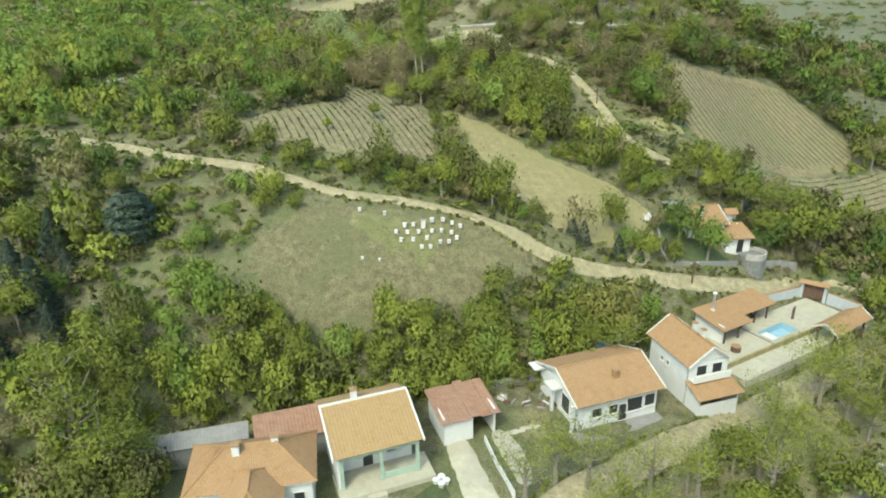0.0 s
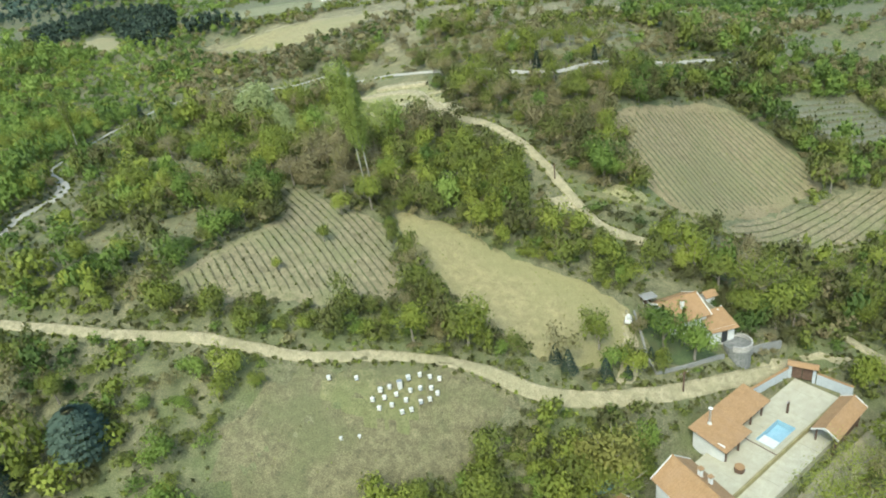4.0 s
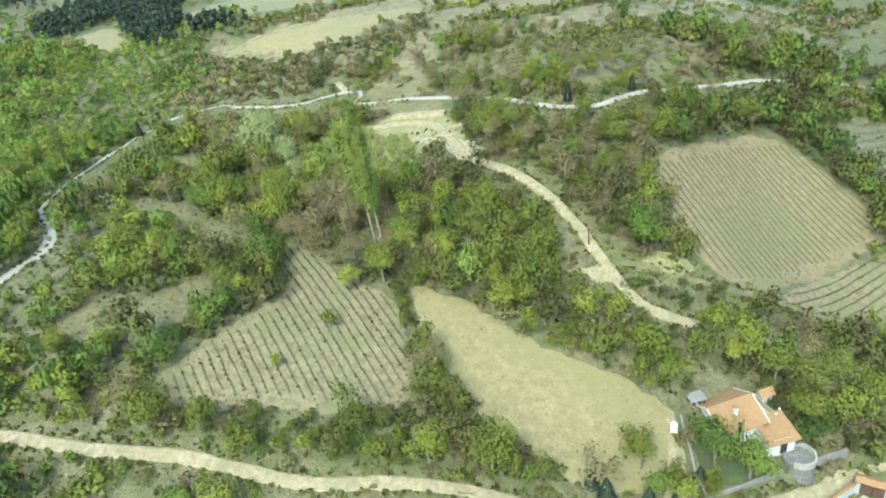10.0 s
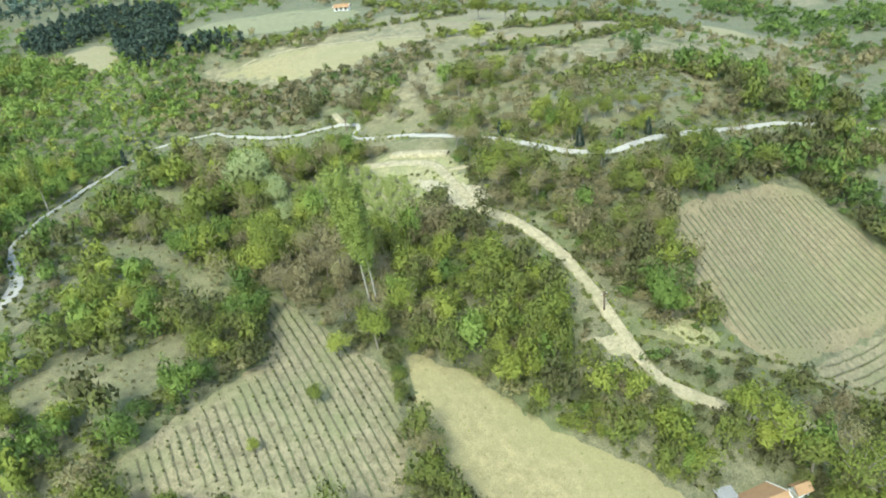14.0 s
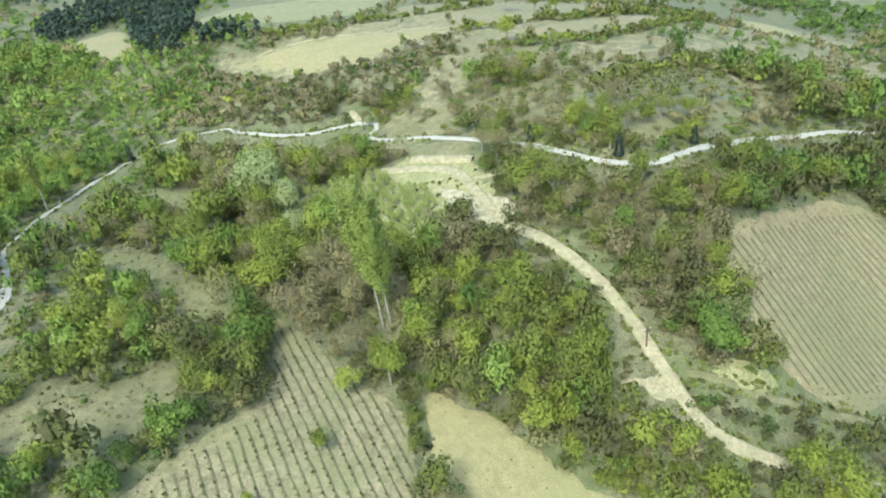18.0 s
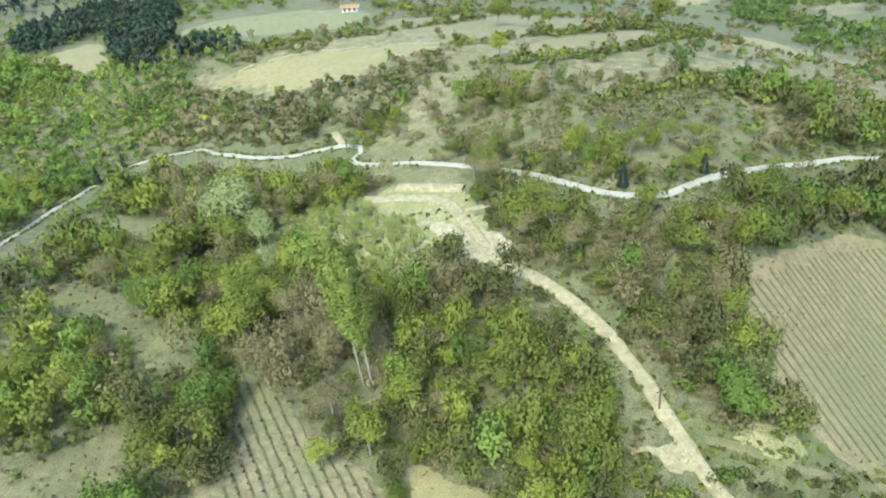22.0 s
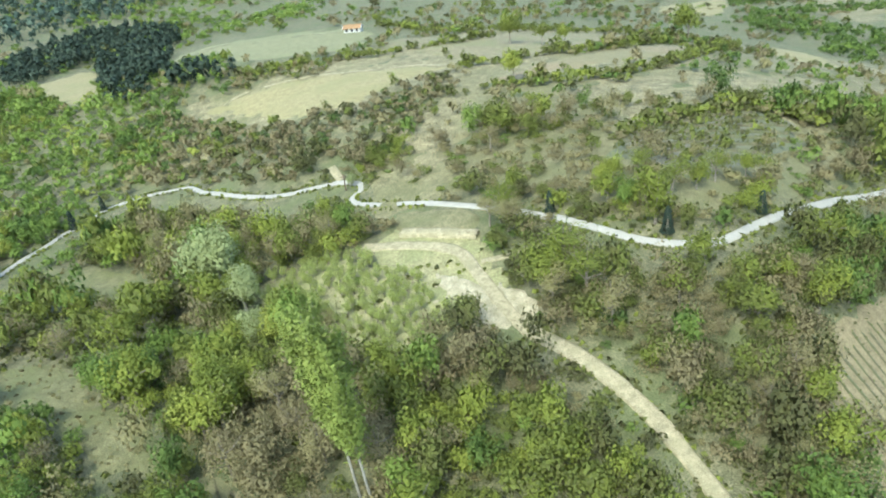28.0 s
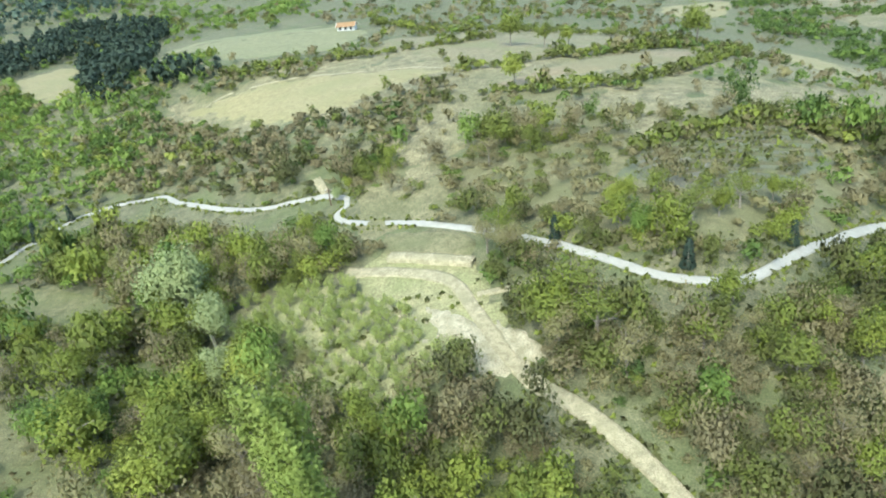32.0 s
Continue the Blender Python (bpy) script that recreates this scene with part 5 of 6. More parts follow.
hedges = [[(-61.4, 265.5), (-48.6, 267.9), (-35.5, 267.7), (-25.6, 266.2), (-13.1, 271.1), (-3.4, 274.1), (8.4, 281.7)], [(0.6, 241.1), (10.4, 242.3), (19.0, 244.8), (32.2, 248.8), (47.0, 262.6), (66.3, 290.8)], [(3.8, 220.1), (14.3, 216.7), (23.4, 214.6), (33.1, 216.9), (44.2, 226.9), (57.4, 244.2), (82.0, 290.7)], [(-30, 345), (-5, 305), (15, 300), (62, 300)], [(24, 181), (32, 186.5), (40, 191), (50, 193.5), (58, 190)]]
hx, hy = [], []
for h in hedges:
    for p in curve(h, 1.6):
        for _ in range(2):
            hx.append(p.x + wood.normal(0, .7))
            hy.append(p.y + wood.normal(0, .7))
hx, hy = np.array(hx), np.array(hy)
planted("field_hedges", wood, hx, hy, FARB, 1.5, np.clip(wood.normal(.5, .15, len(hx)), 0, 1), LEAF, "dark hedges between the far fields", "hedge")

# ---- houses ----
def base(name, x, y, z, turn):
    e = new(name)
    e.matrix_world = pose(x, y, z, 0, 0, turn)
    return e


def tiled(bm, a, b, c, d, pitch=.34, rise=.028, thick=.09):
    """A roof slope a-b (eave), c-d (upper edge, over b and a) with rounded tile columns and a thickness."""
    a, b, c, d = map(Vector, (a, b, c, d))
    n = max(2, int((b - a).length / pitch))
    up = (b - a).cross(d - a)
    up = (up / up.length) if up.length else Vector((0, 0, 1))
    if up.z < 0:
        up = -up
    low, high = [], []
    for i in range(n * 2 + 1):
        f = i / (n * 2)
        o = up * (rise if i % 2 else 0)
        low.append(bm.verts.new(a.lerp(b, f) + o))
        high.append(bm.verts.new(d.lerp(c, f) + o))
    for i in range(n * 2):
        bm.faces.new((low[i], low[i + 1], high[i + 1], high[i]))
    under = [bm.verts.new(p - up * thick) for p in (a, b, c, d)]
    bm.faces.new(under[::-1])
    bm.faces.new((under[0], under[1], low[-1], low[0]))
    bm.faces.new((under[1], under[2], high[-1], low[-1]))
    bm.faces.new((under[3], under[0], low[0], high[0]))


def slope(parent, pts, material=None, label=""):
    bm = bmesh.new()
    tiled(bm, *pts)
    return part("roof", bm, material or TILE, parent, label)


def ridge_cap(parent, p, q, material=None):
    return part("ridge", tube([p, Vector(p).lerp(Vector(q), .5), q], [.12, .12, .12], 6), material or TILE, parent)


def gable(parent, x, y0, y1, z0, z1, zr, t=.2, material=None):
    """A gable wall's triangle at x, between y0 and y1."""
    bm = bmesh.new()
    ym = (y0 + y1) / 2
    f = [bm.verts.new((x, p, q)) for p, q in ((y0, z1), (y1, z1), (ym, zr))]
    g = [bm.verts.new((x + t, p, q)) for p, q in ((y0, z1), (y1, z1), (ym, zr))]
    bm.faces.new(f)
    bm.faces.new(g[::-1])
    for i in range(3):
        j = (i + 1) % 3
        bm.faces.new((f[i], g[i], g[j], f[j]))
    return part("gable", bm, material or PLASTER, parent)


def shell(parent, w, d, h, deep=2.0, material=None, t=.25):
    """Four outer walls round 0, 0."""
    m = material or PLASTER
    part("wall", boxed((-w/2, w/2, -d/2, -d/2 + t, -deep, h)), m, parent)
    part("wall", boxed((-w/2, w/2, d/2 - t, d/2, -deep, h)), m, parent)
    part("wall", boxed((-w/2, -w/2 + t, -d/2 + t, d/2 - t, -deep, h)), m, parent)
    part("wall", boxed((w/2 - t, w/2, -d/2 + t, d/2 - t, -deep, h)), m, parent)


def opening(parent, name, x, y, z, w, h, face, arch=False):
    """A window or door on a wall: face is the wall's outer direction."""
    e = new(name)
    e.parent = parent
    e.matrix_local = pose(x, y, z, 0, 0, face)
    fr = .07
    part("frame", boxed((-w/2 - fr, -w/2, -.06, .05, 0, h), (w/2, w/2 + fr, -.06, .05, 0, h), (-w/2 - fr, w/2 + fr, -.06, .05, h, h + fr), (-w/2 - fr, w/2 + fr, -.06, .05, -fr, 0)), WHITE, e)
    part("pane", boxed((-w/2, w/2, -.03, .01, 0, h)), DARK, e, "dark glass pane")
    if name == "window":
        part("sill", boxed((-w/2 - .12, w/2 + .12, -.16, .02, -fr - .06, -fr)), WHITE, e)
    return e


def chimney(parent, x, y, z0, z1, s=.32, material=None):
    c = part("chimney", bevelled((x - s, x + s, y - s, y + s, z0, z1)), material or PLASTER, parent, "short chimney with a cap")
    part("cap", bevelled((x - s - .1, x + s + .1, y - s - .1, y + s + .1, z1 + .12, z1 + .22)), TILE, c)
    for i, (u, v) in enumerate(((-1, -1), (1, -1), (1, 1), (-1, 1))):
        part("pier", boxed((x + u * s * .7 - .06, x + u * s * .7 + .06, y + v * s * .7 - .06, y + v * s * .7 + .06, z1, z1 + .12)), material or PLASTER, c)
    return c


def gabled(parent, w, d, h, rise, over=.45, material=None, back_over=.3):
    """A saddle roof along x over a body w by d."""
    x0, x1 = -w/2 - over, w/2 + over
    k = rise / (d / 2)
    slope(parent, ((x0, -d/2 - over, h - k * over), (x1, -d/2 - over, h - k * over), (x1, 0, h + rise), (x0, 0, h + rise)), material)
    slope(parent, ((x1, d/2 + back_over, h - k * back_over), (x0, d/2 + back_over, h - k * back_over), (x0, 0, h + rise), (x1, 0, h + rise)), material)
    ridge_cap(parent, (x0, 0, h + rise + .03), (x1, 0, h + rise + .03), material)
    for x, s in ((x0, 1), (x1, -1)):
        gable(parent, -w/2 if s == 1 else w/2 - .2, -d/2, d/2, 0, h, h + rise - .08)
        bm = bmesh.new()
        for sy in (-1, 1):
            o = over if sy == -1 else back_over
            a, b = (x - .06, sy * (d/2 + o), h - k * o - .12), (x - .06, 0, h + rise - .12)
            v = [bm.verts.new(p) for p in (a, (a[0] + .12, a[1], a[2]), (b[0] + .12, b[1], b[2]), b)]
            u = [bm.verts.new((p.co.x, p.co.y, p.co.z + .2)) for p in v]
            for f in ((v[3], v[2], v[1], v[0]), u, (v[0], v[1], u[1], u[0]), (v[1], v[2], u[2], u[1]), (v[2], v[3], u[3], u[2]), (v[3], v[0], u[0], u[3])):
                bm.faces.new(f)
        part("bargeboard", bm, WHITE, parent, "white painted bargeboards")


def hipped(parent, w, d, h, rise, over=.5, material=None):
    """A hipped roof over a body w by d, ridge along x."""
    k = (w - d) / 2
    X, Y = w/2 + over, d/2 + over
    low = h - rise / (d/2) * over
    r0, r1 = (-k, 0, h + rise), (k, 0, h + rise)
    slope(parent, ((-X, -Y, low), (X, -Y, low), r1, r0), material)
    slope(parent, ((X, Y, low), (-X, Y, low), r0, r1), material)
    slope(parent, ((X, -Y, low), (X, Y, low), (r1[0], .01, r1[2]), (r1[0], -.01, r1[2])), material)
    slope(parent, ((-X, Y, low), (-X, -Y, low), (r0[0], -.01, r0[2]), (r0[0], .01, r0[2])), material)
    ridge_cap(parent, r0, r1, material)
    for sx in (-1, 1):
        for sy in (-1, 1):
            ridge_cap(parent, (sx * X, sy * Y, low + .03), (sx * k, 0, h + rise), material)
    part("soffit", boxed((-X + .05, X - .05, -Y + .05, Y - .05, low - .16, low - .1)), WHITE, parent)


# house with a many-sided hipped roof
h1 = base("hipped_house", -21.5, 48.0, -.8, 14)
shell(h1, 10.6, 6.2, 4.4)
hipped(h1, 10.6, 6.2, 4.6, 1.9)
wing = new("wing")
wing.parent = h1
wing.matrix_local = pose(.2, -4.4, 0, 0, 0, 90)
shell(wing, 5.2, 4.6, 4.2)
hipped(wing, 7.2, 4.6, 4.4, 1.5)
chimney(h1, -1.2, -.6, 5.2, 6.9)
chimney(h1, 2.2, .2, 5.8, 6.8)
opening(h1, "window", 4.1, -3.1, 1.9, .9, 1.0, 0)
opening(h1, "window", 3.2, -3.1, -.2, .9, 1.6, 0)
opening(h1, "window", -4.0, -3.1, 1.9, 1.2, 1.1, 0)
balcony = part("balcony", bevelled((-5.9, -2.4, -4.6, -3.1, 1.2, 1.4), (-5.9, -2.4, -4.65, -4.55, 1.4, 2.2)), WHITE, h1, "white balcony parapet")
for x in (-5.8, -2.6):
    part("post", boxed((x - .12, x + .12, -4.6, -4.36, -2, 4.2)), PLASTER, h1)
tagged(h1, "white house under a many-sided orange tiled hipped roof", "house")

# house with a mint porch
h2 = base("porch_house", -12.3, 55.0, -.2, 24)
shell(h2, 7.8, 5.6, 4.6)
slope(h2, ((-4.4, -5.7, 4.15), (4.3, -5.7, 4.15), (4.3, 0, 6.25), (-4.4, 0, 6.25)), TILE2)
slope(h2, ((4.3, 3.2, 4.9), (-4.4, 3.2, 4.9), (-4.4, 0, 6.25), (4.3, 0, 6.25)), TILE2)
part("verge", boxed((-4.45, 4.35, -.12, .14, 6.2, 6.36)), WHITE, h2, "white ridge flashing")
for x in (-4.5, 4.28):
    bm = bmesh.new()
    v = [bm.verts.new(p) for p in ((x, -5.72, 3.95), (x + .16, -5.72, 3.95), (x + .16, 0, 6.1), (x, 0, 6.1), (x, -5.72, 4.25), (x + .16, -5.72, 4.25), (x + .16, 0, 6.4), (x, 0, 6.4))]
    for f in ((3, 2, 1, 0), (4, 5, 6, 7), (0, 1, 5, 4), (1, 2, 6, 5), (2, 3, 7, 6), (3, 0, 4, 7)):
        bm.faces.new([v[i] for i in f])
    part("bargeboard", bm, WHITE, h2)
bm = bmesh.new()
v = [bm.verts.new(p) for p in ((-4.0, -5.2, -2), (-4.0, 0, -2), (-4.0, 0, 6.1), (-4.0, -5.2, 4.2), (-3.78, -5.2, -2), (-3.78, 0, -2), (-3.78, 0, 6.1), (-3.78, -5.2, 4.2))]
for f in ((0, 3, 2, 1), (4, 5, 6, 7), (0, 1, 5, 4), (1, 2, 6, 5), (2, 3, 7, 6), (3, 0, 4, 7)):
    bm.faces.new([v[i] for i in f])
part("side_wall", bm, PLASTER, h2, "tall white side wall")
bm = bmesh.new()
n = 34
top = [bm.verts.new((-3.8 + 7.8 * i / n, -5.25, 3.95)) for i in range(n + 1)]
low = [bm.verts.new((-3.8 + 7.8 * i / n, -5.25, 3.2 + .28 * abs(math.sin(i / n * math.pi * 4)))) for i in range(n + 1)]
top2 = [bm.verts.new((p.co.x, -5.05, p.co.z)) for p in top]
low2 = [bm.verts.new((p.co.x, -5.05, p.co.z)) for p in low]
for i in range(n):
    bm.faces.new((low[i], low[i + 1], top[i + 1], top[i]))
    bm.faces.new((low2[i + 1], low2[i], top2[i], top2[i + 1]))
    bm.faces.new((low[i + 1], low[i], low2[i], low2[i + 1]))
part("valance", bm, MINT, h2, "mint scalloped porch beam")
for x in (-3.6, .2, 3.8):
    c = part("column", bevelled((x - .16, x + .16, -5.3, -4.98, .25, 3.5), (x - .24, x + .24, -5.38, -4.9, .25, .5)), MINT, h2, "mint porch column")
part("terrace", bevelled((-4.2, 5.2, -6.6, -2.8, -1.5, .25)), PAVING, h2, "tiled porch floor")
part("parapet", bevelled((.4, 3.7, -5.26, -5.06, .25, .95)), MINT, h2, "mint porch parapet")
part("step", bevelled((-1.6, .2, -7.1, -6.6, -1.2, 0)), PAVING, h2)
opening(h2, "window", 2.0, -2.8, 1.3, 1.4, 1.2, 0)
opening(h2, "house_door", -.6, -2.8, .27, 1.0, 2.1, 0)
ch = chimney(h2, -.9, .5, 5.6, 7.0, .28)
part("antenna", tube([(-.9, .5, 7.2), (-1.0, .55, 8.6)], [.03, .02], 5), METAL, ch)
tagged(h2, "house with an ochre tiled roof and a mint-green porch", "house")

# lean-tos behind the first two houses
lean = base("lean_to", -20.2, 55.7, -.2, 22)
part("wall", boxed((-3.6, 3.4, -1.9, -1.7, -2, 1.9), (-3.6, -3.4, -1.7, 1.7, -2, 2.2), (3.2, 3.4, -1.7, 1.7, -2, 2.2), (-3.6, 3.4, 1.5, 1.7, -2, 2.5)), CONCRETE, lean)
slope(lean, ((-3.8, -2.1, 2.0), (3.6, -2.1, 2.0), (3.6, 2.0, 2.8), (-3.8, 2.0, 2.8)), REDTILE, "dull red sheet roof")
tagged(lean, "lean-to with a dull red sheet roof behind the house", "lean-to")
store = base("long_shed", -29.6, 53.6, -.5, 19)
part("wall", boxed((-5, 5, -.9, -.75, -2, 1.7), (-5, 5, .75, .9, -2, 2.2), (-5, -4.85, -.75, .75, -2, 1.9), (4.85, 5, -.75, .75, -2, 1.9)), CONCRETE, store)
bm = bmesh.new()
tiled(bm, (-5.2, -1.1, 1.75), (5.2, -1.1, 1.75), (5.2, 1.1, 2.35), (-5.2, 1.1, 2.35), .3, .03)
part("roof", bm, CONCRETE, store, "grey corrugated roof")
tagged(store, "long low shed with a grey corrugated roof", "shed")

# garage with a rusty roof
gar = base("garage", -2.8, 59.7, -.2, 23)
part("wall", boxed((-2.9, .3, -2.6, -2.4, -1.5, 2.5), (-2.9, -2.7, -2.4, 2.6, -1.5, 2.8), (2.7, 2.9, -2.4, 2.6, -1.5, 2.8), (-2.7, 2.7, 2.4, 2.6, -1.5, 2.9), (.1, .3, -2.4, 2.4, -1.5, 2.6)), PLASTER, gar)
# near-black sheet paints the shade inside the open bay
part("back", boxed((.3, 2.7, 1.4, 1.5, -1.5, 2.6)), DARK, gar, "near-black panel, painted shade of the open garage bay")
for i in range(6):
    a, b = -3.3 + i * 1.1, -3.3 + (i + 1) * 1.1
    j = .05 * (i % 2) + (.12 if i == 3 else 0)
    bm = bmesh.new()
    tiled(bm, (a, -3.0 + j, 2.55 + j * .4), (b - .02, -3.0 + j, 2.55 + j * .4), (b - .02, 2.9 + j * 2, 3.1 + j * .4), (a, 2.9 + j * 2, 3.1 + j * .4), .22, .03, .04)
    part("roof_sheet", bm, REDTILE, gar)
tagged(gar, "white garage with a rusty red sheet roof, door open", "garage")

# long house with a big single slope to the street
h3 = base("long_house", 12.2, 64.6, -.1, 23)
shell(h3, 9.6, 8.6, 3.4)
gabled(h3, 9.6, 8.6, 3.5, 1.7, .6, TILE)
chimney(h3, .6, -2.4, 3.6, 5.0, .28, TILE)
for x, w in ((-2.6, 1.1), (-.6, 1.0)):
    opening(h3, "window", x, -4.3, 1.2, w, 1.0, 0)
opening(h3, "window", 2.0, -4.3, .9, 1.9, 1.6, 0)
opening(h3, "window", 3.9, -4.3, 1.1, 1.2, 1.4, 0)
opening(h3, "house_door", .6, -4.3, 0, 1.0, 2.0, 0)
opening(h3, "window", -4.8, -1.6, .6, 1.6, 2.0, -90)
for x, y in ((-5.6, -4.4), (-5.6, 0)):
    part("post", boxed((x - .15, x + .15, y - .15, y + .15, -1.5, 3.3)), PLASTER, h3)
part("terrace", bevelled((-5.8, 5, -6.3, -4.3, -2, -.1)), CONCRETE, h3, "grey concrete terrace")
part("eave_return", bevelled((-6.2, -4.9, -.9, .9, 3.0, 3.25)), WHITE, h3)
part("eave_return", bevelled((-6.2, -4.9, 3.2, 4.8, 3.1, 3.3)), WHITE, h3)
tagged(h3, "white house with a broad clay-tiled roof and dark windows", "house")

# tall narrow house
h4 = base("tall_house", 22.9, 68.2, -.3, -69)
shell(h4, 7.2, 5.0, 5.4)
gabled(h4, 7.2, 5.0, 5.5, 1.8, .45, TILE)
for x in (-1.2, -.1):
    opening(h4, "window", x, -2.5, 3.2, .35, .45, 0)
part("veranda_wall", bevelled((3.6, 5.9, -2.5, -2.3, -3, 2.6), (3.6, 5.9, 2.3, 2.5, -3, 2.6), (5.7, 5.9, -2.3, 2.3, -3, 1.4)), PLASTER, h4)
slope(h4, ((6.4, -2.9, 2.45), (6.4, 2.9, 2.45), (3.65, 2.9, 3.3), (3.65, -2.9, 3.3)), TILE, "lower porch roof")
opening(h4, "window", 3.6, -.9, 3.7, 1.2, 1.2, 90)
opening(h4, "window", 3.6, 1.1, 3.7, 1.2, 1.2, 90)
part("balcony", bevelled((3.62, 4.5, -2.4, 2.4, 3.35, 3.5), (4.38, 4.5, -2.4, 2.4, 3.5, 4.2)), WHITE, h4, "white balcony")
part("pipe", tube([(3.55, -2.58, -2), (3.55, -2.58, 5.2)], [.05, .05], 6), METAL, h4)
chimney(h4, -.6, .9, 6.2, 7.6, .22)
chimney(h4, .6, 1.2, 6.0, 7.3, .2)
tagged(h4, "tall narrow white house with a clay-tiled saddle roof", "house")

# ---- the courtyard with its pool ----
CY = .75
court = base("courtyard", 36.5, 79.0, CY, 34)
# paving round the pool: local x along the yard, y across
for s in ((-11.7, -1.6, -2.5, 3.7), (3.9, 13.2, -2.5, 3.7), (-1.6, 3.9, 1.0, 3.7), (-1.6, 3.9, -2.5, -1.6)):
    nx, ny = max(1, round((s[1] - s[0]) / 2.4)), max(1, round((s[3] - s[2]) / 2.4))
    for i in range(nx):
        for j in range(ny):
            u, v = (s[1] - s[0]) / nx, (s[3] - s[2]) / ny
            part("paving_slab", boxed((s[0] + i * u, s[0] + (i + 1) * u - .015, s[2] + j * v, s[2] + (j + 1) * v - .015, -2.5 if (i in (0, nx - 1) or j in (0, ny - 1)) else -.15, .004 * ((i + j) % 3))), PAVING, court)
for i in range(9):
    part("paving_slab", boxed((-11.7 + i * 2.75, -11.7 + (i + 1) * 2.75 - .02, -5.4, -2.62, -1.8, -.3 + .004 * (i % 3))), PAVING, court)
part("expansion_joint", boxed((-2.2, -2.05, -2.4, 3.4, .012, .04)), TIMBER, court)
tagged(court, "pale paved courtyard round a swimming pool", "courtyard", kind="structure")
pool = base("swimming_pool", 36.5, 79.0, CY, 34)
part("basin_floor", boxed((-1.6, 3.9, -1.6, 1.0, -1.5, -1.3)), POOLBLUE, pool)
part("basin_wall", boxed((-1.6, -1.45, -1.6, 1.0, -1.3, .05)), POOLBLUE, pool)
part("basin_wall", boxed((3.75, 3.9, -1.6, 1.0, -1.3, .05)), POOLBLUE, pool)
part("basin_wall", boxed((-1.45, 3.75, -1.6, -1.45, -1.3, .05)), POOLBLUE, pool)
part("basin_wall", boxed((-1.45, 3.75, .85, 1.0, -1.3, .05)), POOLBLUE, pool)
part("beach", bevelled((-1.45, .6, -1.45, .85, -1.3, -.45)), WHITE, pool, "pale silted shallow end")
part("coping", bevelled((-1.85, -1.5, -1.85, 1.25, .03, .09), (3.8, 4.15, -1.85, 1.25, .03, .09), (-1.5, 3.8, -1.85, -1.5, .03, .09), (-1.5, 3.8, .9, 1.25, .03, .09), r=.01), PAVING, pool)
part("water", boxed((.6, 3.75, -1.45, .85, -1.3, -.8)), POOLBLUE, pool, "shallow blue water")
tagged(pool, "nearly empty pale blue swimming pool", "pool")
shower = base("pool_shower", 40.9, 82.9, CY, 34)
part("post", boxed((-.12, .12, -.12, .12, 0, 1.9)), TIMBER, shower)
part("head", tube([(0, 0, 1.85), (-.3, 0, 1.95), (-.4, 0, 1.85)], [.04, .04, .06]), METAL, shower)
tagged(shower, "dark wooden shower post by the pool", "shower")


def garden_wall(name, pts, tall, thick, material, label):
    """A low wall that follows the fall of the ground, in sections with an uneven top."""
    rng = random.Random(name)
    e = new(name)
    e.location = (*pts[0], 0)
    for a, b in zip(pts, pts[1:]):
        a, b = Vector(a), Vector(b)
        n = max(1, round((b - a).length / 1.5))
        side = Vector((-(b - a).y, (b - a).x)).normalized() * thick / 2
        for k in range(n):
            bm, v = bmesh.new(), []
            for p in (a.lerp(b, k / n), a.lerp(b, (k + .985) / n)):
                z, o = float(height(p.x, p.y)), rng.uniform(-.05, .05)
                for q, h in ((p - side, -1), (p + side, -1), (p + side, tall + o), (p - side, tall + o)):
                    v.append(bm.verts.new((q.x - pts[0][0], q.y - pts[0][1], z + h)))
            for f in ((0, 1, 2, 3), (7, 6, 5, 4), (0, 4, 5, 1), (1, 5, 6, 2), (2, 6, 7, 3), (3, 7, 4, 0)):
                bm.faces.new([v[i] for i in f])
            part("wall_section", bm, material, e)
    return tagged(e, label, "wall", kind="structure")


def wall_run(name, pts, tall, thick, material, cap, label, deep=1.5, category="wall", level=None):
    e = new(name)
    e.location = (*pts[0], 0)
    for (x0, y0), (x1, y1) in zip(pts, pts[1:]):
        n = max(1, round(math.hypot(x1 - x0, y1 - y0) / 2.6))
        for k in range(n):
            ax, ay, bx, by = (x0 + (x1 - x0) * k / n, y0 + (y1 - y0) * k / n, x0 + (x1 - x0) * (k + 1) / n, y0 + (y1 - y0) * (k + 1) / n)
            z = level if level is not None else float(height((ax + bx) / 2, (ay + by) / 2))
            l = math.hypot(bx - ax, by - ay)
            a = math.degrees(math.atan2(by - ay, bx - ax))
            p = part("wall_section", bevelled((0, l, -thick / 2, thick / 2, -deep, tall), r=.03), material, e)
            p.matrix_local = pose(ax - pts[0][0], ay - pts[0][1], z, 0, 0, a)
            if cap:
                c = part("coping", bevelled((0, l - .01, -thick / 2 - .07, thick / 2 + .07, tall, tall + .09), r=.02), cap, p)
    return tagged(e, label, category, kind="structure")


